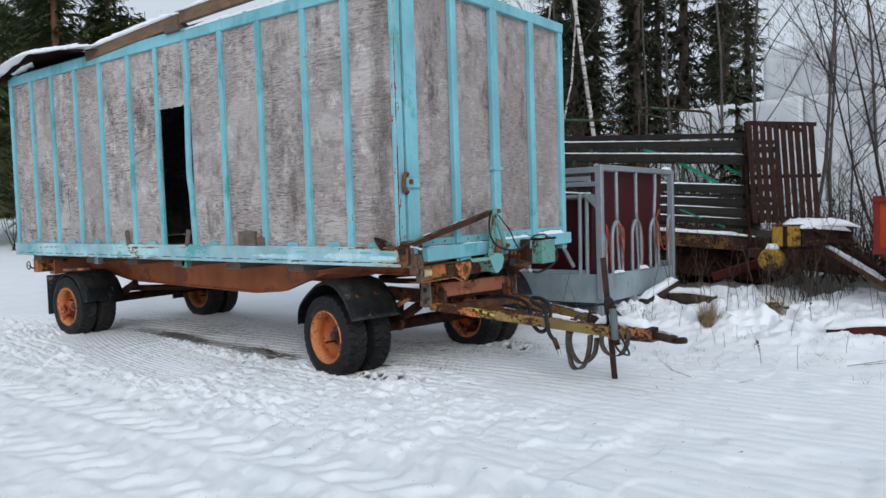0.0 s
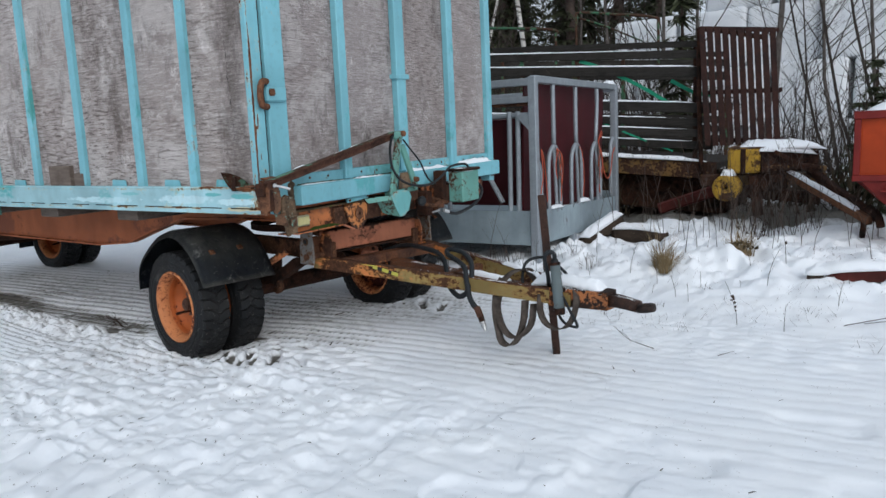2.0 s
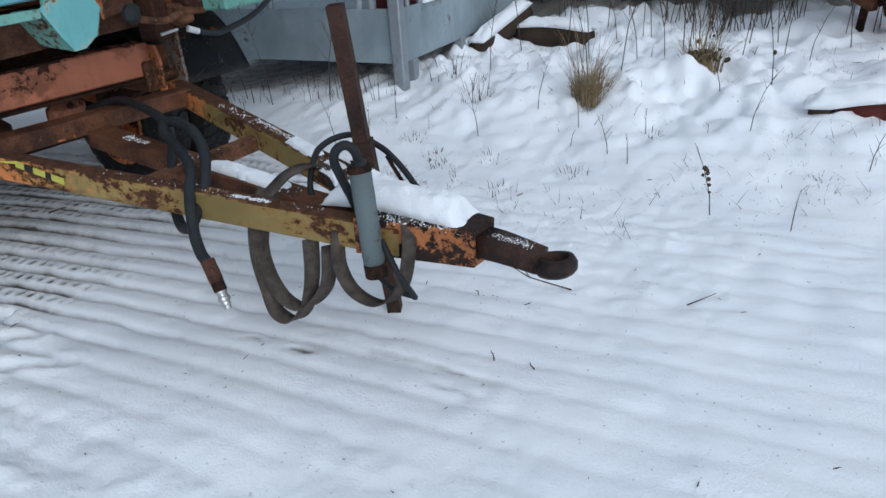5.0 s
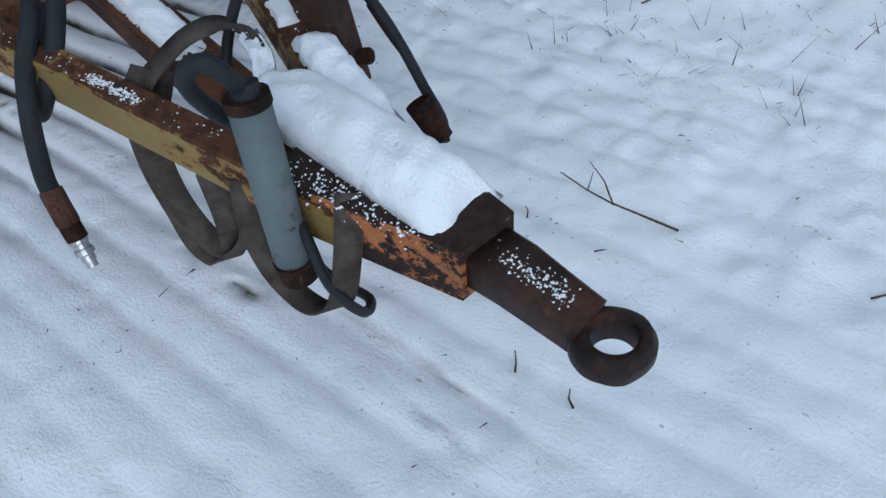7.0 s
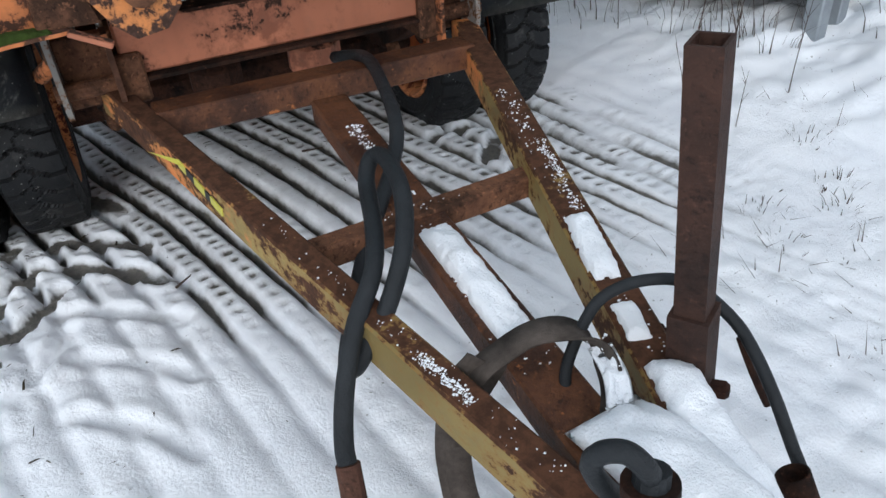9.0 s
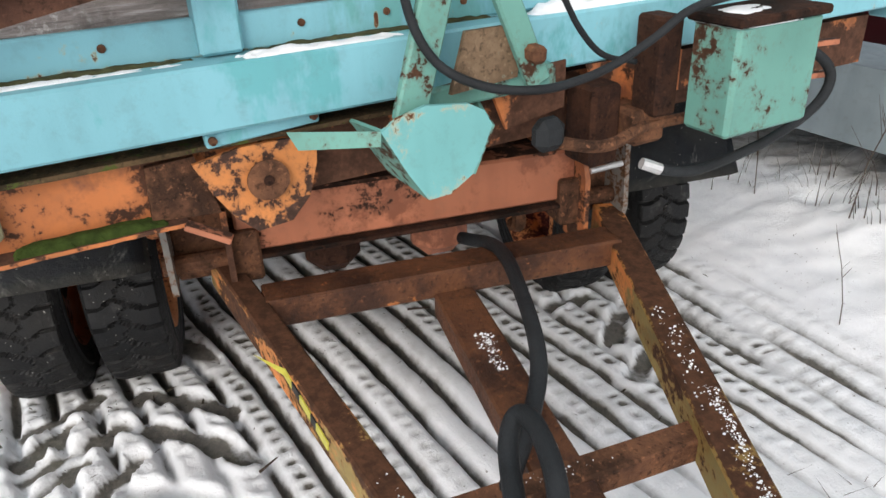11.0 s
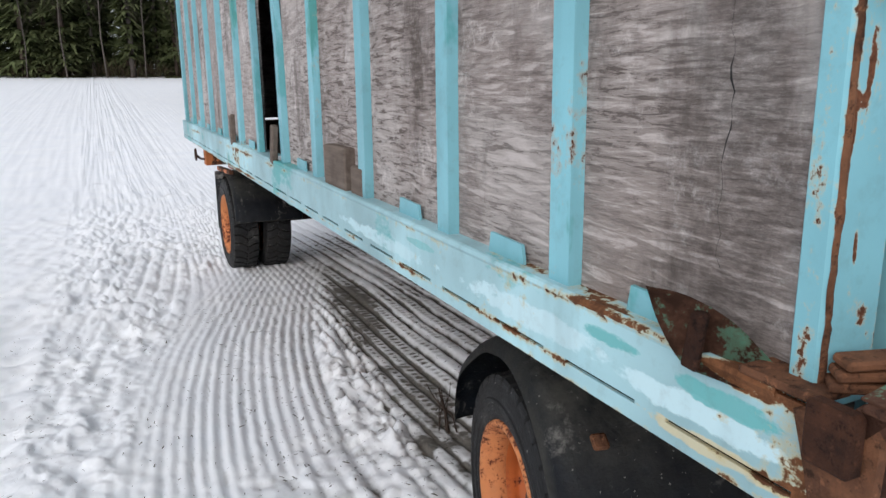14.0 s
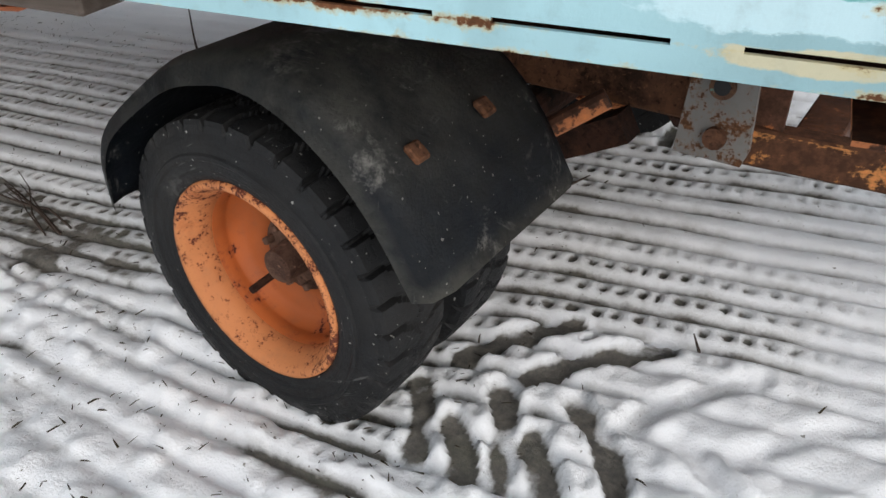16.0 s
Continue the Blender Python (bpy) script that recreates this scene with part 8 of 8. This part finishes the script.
def stalk(x, y, h, seed, leafy=0):
    r = random.Random(seed)
    z = gz(x, y) - 0.03
    b = bmesh.new()
    lx, ly = r.uniform(-0.35, 0.35), r.uniform(-0.35, 0.35)
    pts = [Vector((x + lx * h * t * t, y + ly * h * t * t, z + h * t)) for t in (0, 0.35, 0.7, 1)]
    sweep(pts, ring(0.0017 + 0.0015 * h, 4), b, cap=False, taper=[1, 0.85, 0.65, 0.35])
    for k in range(2 + int(6 * h)):
        u = r.uniform(0.3, 0.95)
        i = min(2, int(u * 3))
        o = pts[i].lerp(pts[i + 1], u * 3 - i)
        a, l2 = r.uniform(0, 2 * math.pi), h * r.uniform(0.10, 0.30)
        sweep([o, o + Vector((math.cos(a) * 0.55, math.sin(a) * 0.55, 0.8)) * l2], ring(0.0013, 3), b, cap=False, taper=[1, 0.4])
    for k in range(leafy):
        o = pts[1].lerp(pts[2], r.random()) + Vector((r.uniform(-1, 1), r.uniform(-1, 1), 0)) * 0.012
        bmesh.ops.create_icosphere(b, subdivisions=1, radius=r.uniform(0.006, 0.012), matrix=Matrix.Translation(o))
    return whole("dry_stalk", b, M_STALK, "thin brown dry stalk standing in the snow", "plant", "dry stalks in the snow")


STALKS = [(1.933, 2.05, 0.30, 9), (2.202, 1.979, 0.20, 0), (1.20, 3.12, 0.62, 0), (1.33, 3.25, 0.75, 0), (1.68, 3.56, 0.85, 0), (1.75, 3.6, 0.7, 0), (1.62, 3.5, 0.95, 2), (1.0, 3.9, 0.8, 0), (1.45, 3.9, 0.65, 0), (2.05, 3.35, 0.45, 3), (2.2, 3.7, 0.35, 0), (0.55, 3.4, 0.55, 0), (0.3, 2.7, 0.35, 0), (0.8, 2.6, 0.28, 0), (1.45, 2.5, 0.22, 0), (2.0, 2.75, 0.3, 0), (-0.2, 2.85, 0.7, 0), (0.05, 2.75, 0.5, 0), (2.45, 2.5, 0.22, 0), (1.0, 2.9, 0.3, 0), (1.25, 2.75, 0.2, 0), (0.15, 2.35, 0.3, 0), (0.28, 2.45, 0.22, 0), (2.6, 3.5, 0.5, 0), (1.85, 4.1, 0.7, 0), (0.75, 4.3, 0.9, 0), (1.2, 4.5, 0.8, 0), (-0.6, 2.85, 0.6, 0)]
for i, (x, y, h, lf) in enumerate(STALKS):
    stalk(x, y, h, 100 + i, lf)
for k in range(46):
    r = random.Random(900 + k)
    stalk(r.uniform(-0.1, 3.0), r.triangular(3.6, 5.9, 5.2), r.uniform(0.45, 1.15), 600 + k)
for k in range(16):
    stalk(rnd.uniform(0.4, 3.2), rnd.uniform(2.3, 4.3), rnd.uniform(0.05, 0.20), 300 + k)
# short blades and bits sticking through the snow on the bank
co, fa = [], []
px = np.array([rnd.uniform(0.2, 3.6) for _ in range(3600)])
py = np.array([rnd.uniform(1.7, 5.6) for _ in range(3600)])
keep = vnoise(px * 2.6, py * 2.6) > 0.46
pz = ground_height(px, py)[0]
for x, y, z in zip(px[keep], py[keep], pz[keep]):
    a, ln = rnd.uniform(0, 6.3), rnd.uniform(0.015, 0.075)
    p = Vector((x, y, z - 0.006))
    w = Vector((-math.sin(a), math.cos(a), 0)) * rnd.uniform(0.0008, 0.002)
    i = len(co)
    co += [p - w, p + w, p + Vector((math.cos(a), math.sin(a), rnd.uniform(0.2, 1.2))) * ln]
    fa.append((i, i + 1, i + 2))
tagged(new("grass_blades", raw_mesh("grass_blades", co, fa, M_STALK)), "short dry grass blades poking through the snow", "grass", kind="stuff")


def twig(pts, r0, label="thin dark twig lying on the snow"):
    line = [(x, y, gz(x, y) + 0.006 + dz) for x, y, dz in pts]
    return whole("twig", sweep(line, ring(r0, 5), taper=[1 - 0.6 * i / (len(line) - 1) for i in range(len(line))]), M_STALK, label, "twig", "twigs on the snow")


twig([(1.617, 1.343, 0), (1.56, 1.325, 0.02), (1.495, 1.301, 0.045), (1.46, 1.27, 0.09), (1.421, 1.239, 0.14)], 0.0028)
twig([(1.50, 1.303, 0.04), (1.465, 1.33, 0.055), (1.424, 1.346, 0.075)], 0.002)
twig([(1.46, 1.272, 0.085), (1.455, 1.30, 0.10)], 0.0016)
twig([(1.53, 0.920, 0), (1.522, 0.936, 0.006), (1.507, 0.955, 0.004)], 0.0024)
twig([(1.642, 0.915, 0), (1.628, 0.924, 0.006), (1.62, 0.943, 0.004)], 0.0024)
twig([(1.362, 1.222, 0), (1.355, 1.236, 0.008), (1.34, 1.25, 0.005)], 0.002)
twig([(1.95, 1.38, 0), (2.02, 1.45, 0.01)], 0.0022)
for k in range(9):
    r = random.Random(500 + k)
    a, c = r.uniform(-0.05, 0.05), r.uniform(-0.04, 0.04)
    twig([(-1.91 + a, 0.495 + c, 0), (-2.03 + a, 0.545 + 0.6 * c, 0.006 + r.uniform(0, 0.012)), (-2.15 + 1.3 * a, 0.60 - c, 0.008 + r.uniform(0, 0.015)), (-2.27 + a * 2, 0.645 - 1.6 * c, r.uniform(0.0, 0.035))], r.uniform(0.0025, 0.0055), "dark brown twig lying in a small heap on the snow")
twig([(-2.52, 1.85, 0), (-2.62, 1.95, 0.04), (-2.72, 2.06, 0.13), (-2.80, 2.12, 0.2)], 0.006)
twig([(-0.62, 1.30, 0), (-0.58, 1.36, 0.02)], 0.004)
twig([(-0.15, 0.68, 0), (-0.17, 0.73, 0.012)], 0.004)
twig([(2.5, 2.2, 0), (2.75, 2.35, 0.03), (2.95, 2.6, 0.05)], 0.003)
twig([(2.6, 2.25, 0.01), (2.85, 2.3, 0.05)], 0.0025)

# loose litter: grass bits, bark and leaf scraps
co, fa, spots = [], [], []
for k in range(5000):
    u = rnd.random() if k < 3500 else 0.0
    if 3000 <= k < 3500:
        spots.append((rnd.uniform(-0.5, 5.0), rnd.triangular(2.4, 6.2, 5.8)))
    elif u < 0.62:
        spots.append((rnd.uniform(-4.2, -0.5), rnd.uniform(-0.2, 2.0)))
    elif u < 0.68:
        spots.append((rnd.uniform(-0.4, 2.6), rnd.uniform(-1.2, 2.4)))
    else:
        spots.append((rnd.uniform(-4, 0.5), rnd.uniform(-1.4, 0.3)))
heights = ground_height(np.array([p[0] for p in spots]), np.array([p[1] for p in spots]))[0]
for (x, y), z in zip(spots, heights):
    big = rnd.random() ** 2 * (1.0 if y < 2.4 else 1.9)
    a, ln, w = rnd.uniform(0, 6.3), 0.005 + 0.028 * big, 0.0009 + 0.0025 * big * rnd.random()
    d, s = Vector((math.cos(a), math.sin(a), rnd.uniform(-0.05, 0.18))) * ln, Vector((-math.sin(a), math.cos(a), 0)) * w
    i = len(co)
    p = Vector((x, y, z + 0.003))
    co += [p - s, p + s, p + d * 0.6 + s * 0.8 + Vector((0, 0, w)), p + d]
    fa += [(i, i + 1, i + 2), (i, i + 2, i + 3)]
tagged(new("plant_litter", raw_mesh("plant_litter", co, fa, M_LITTER)), "dark scraps of grass and bark on snow", "litter", kind="stuff")
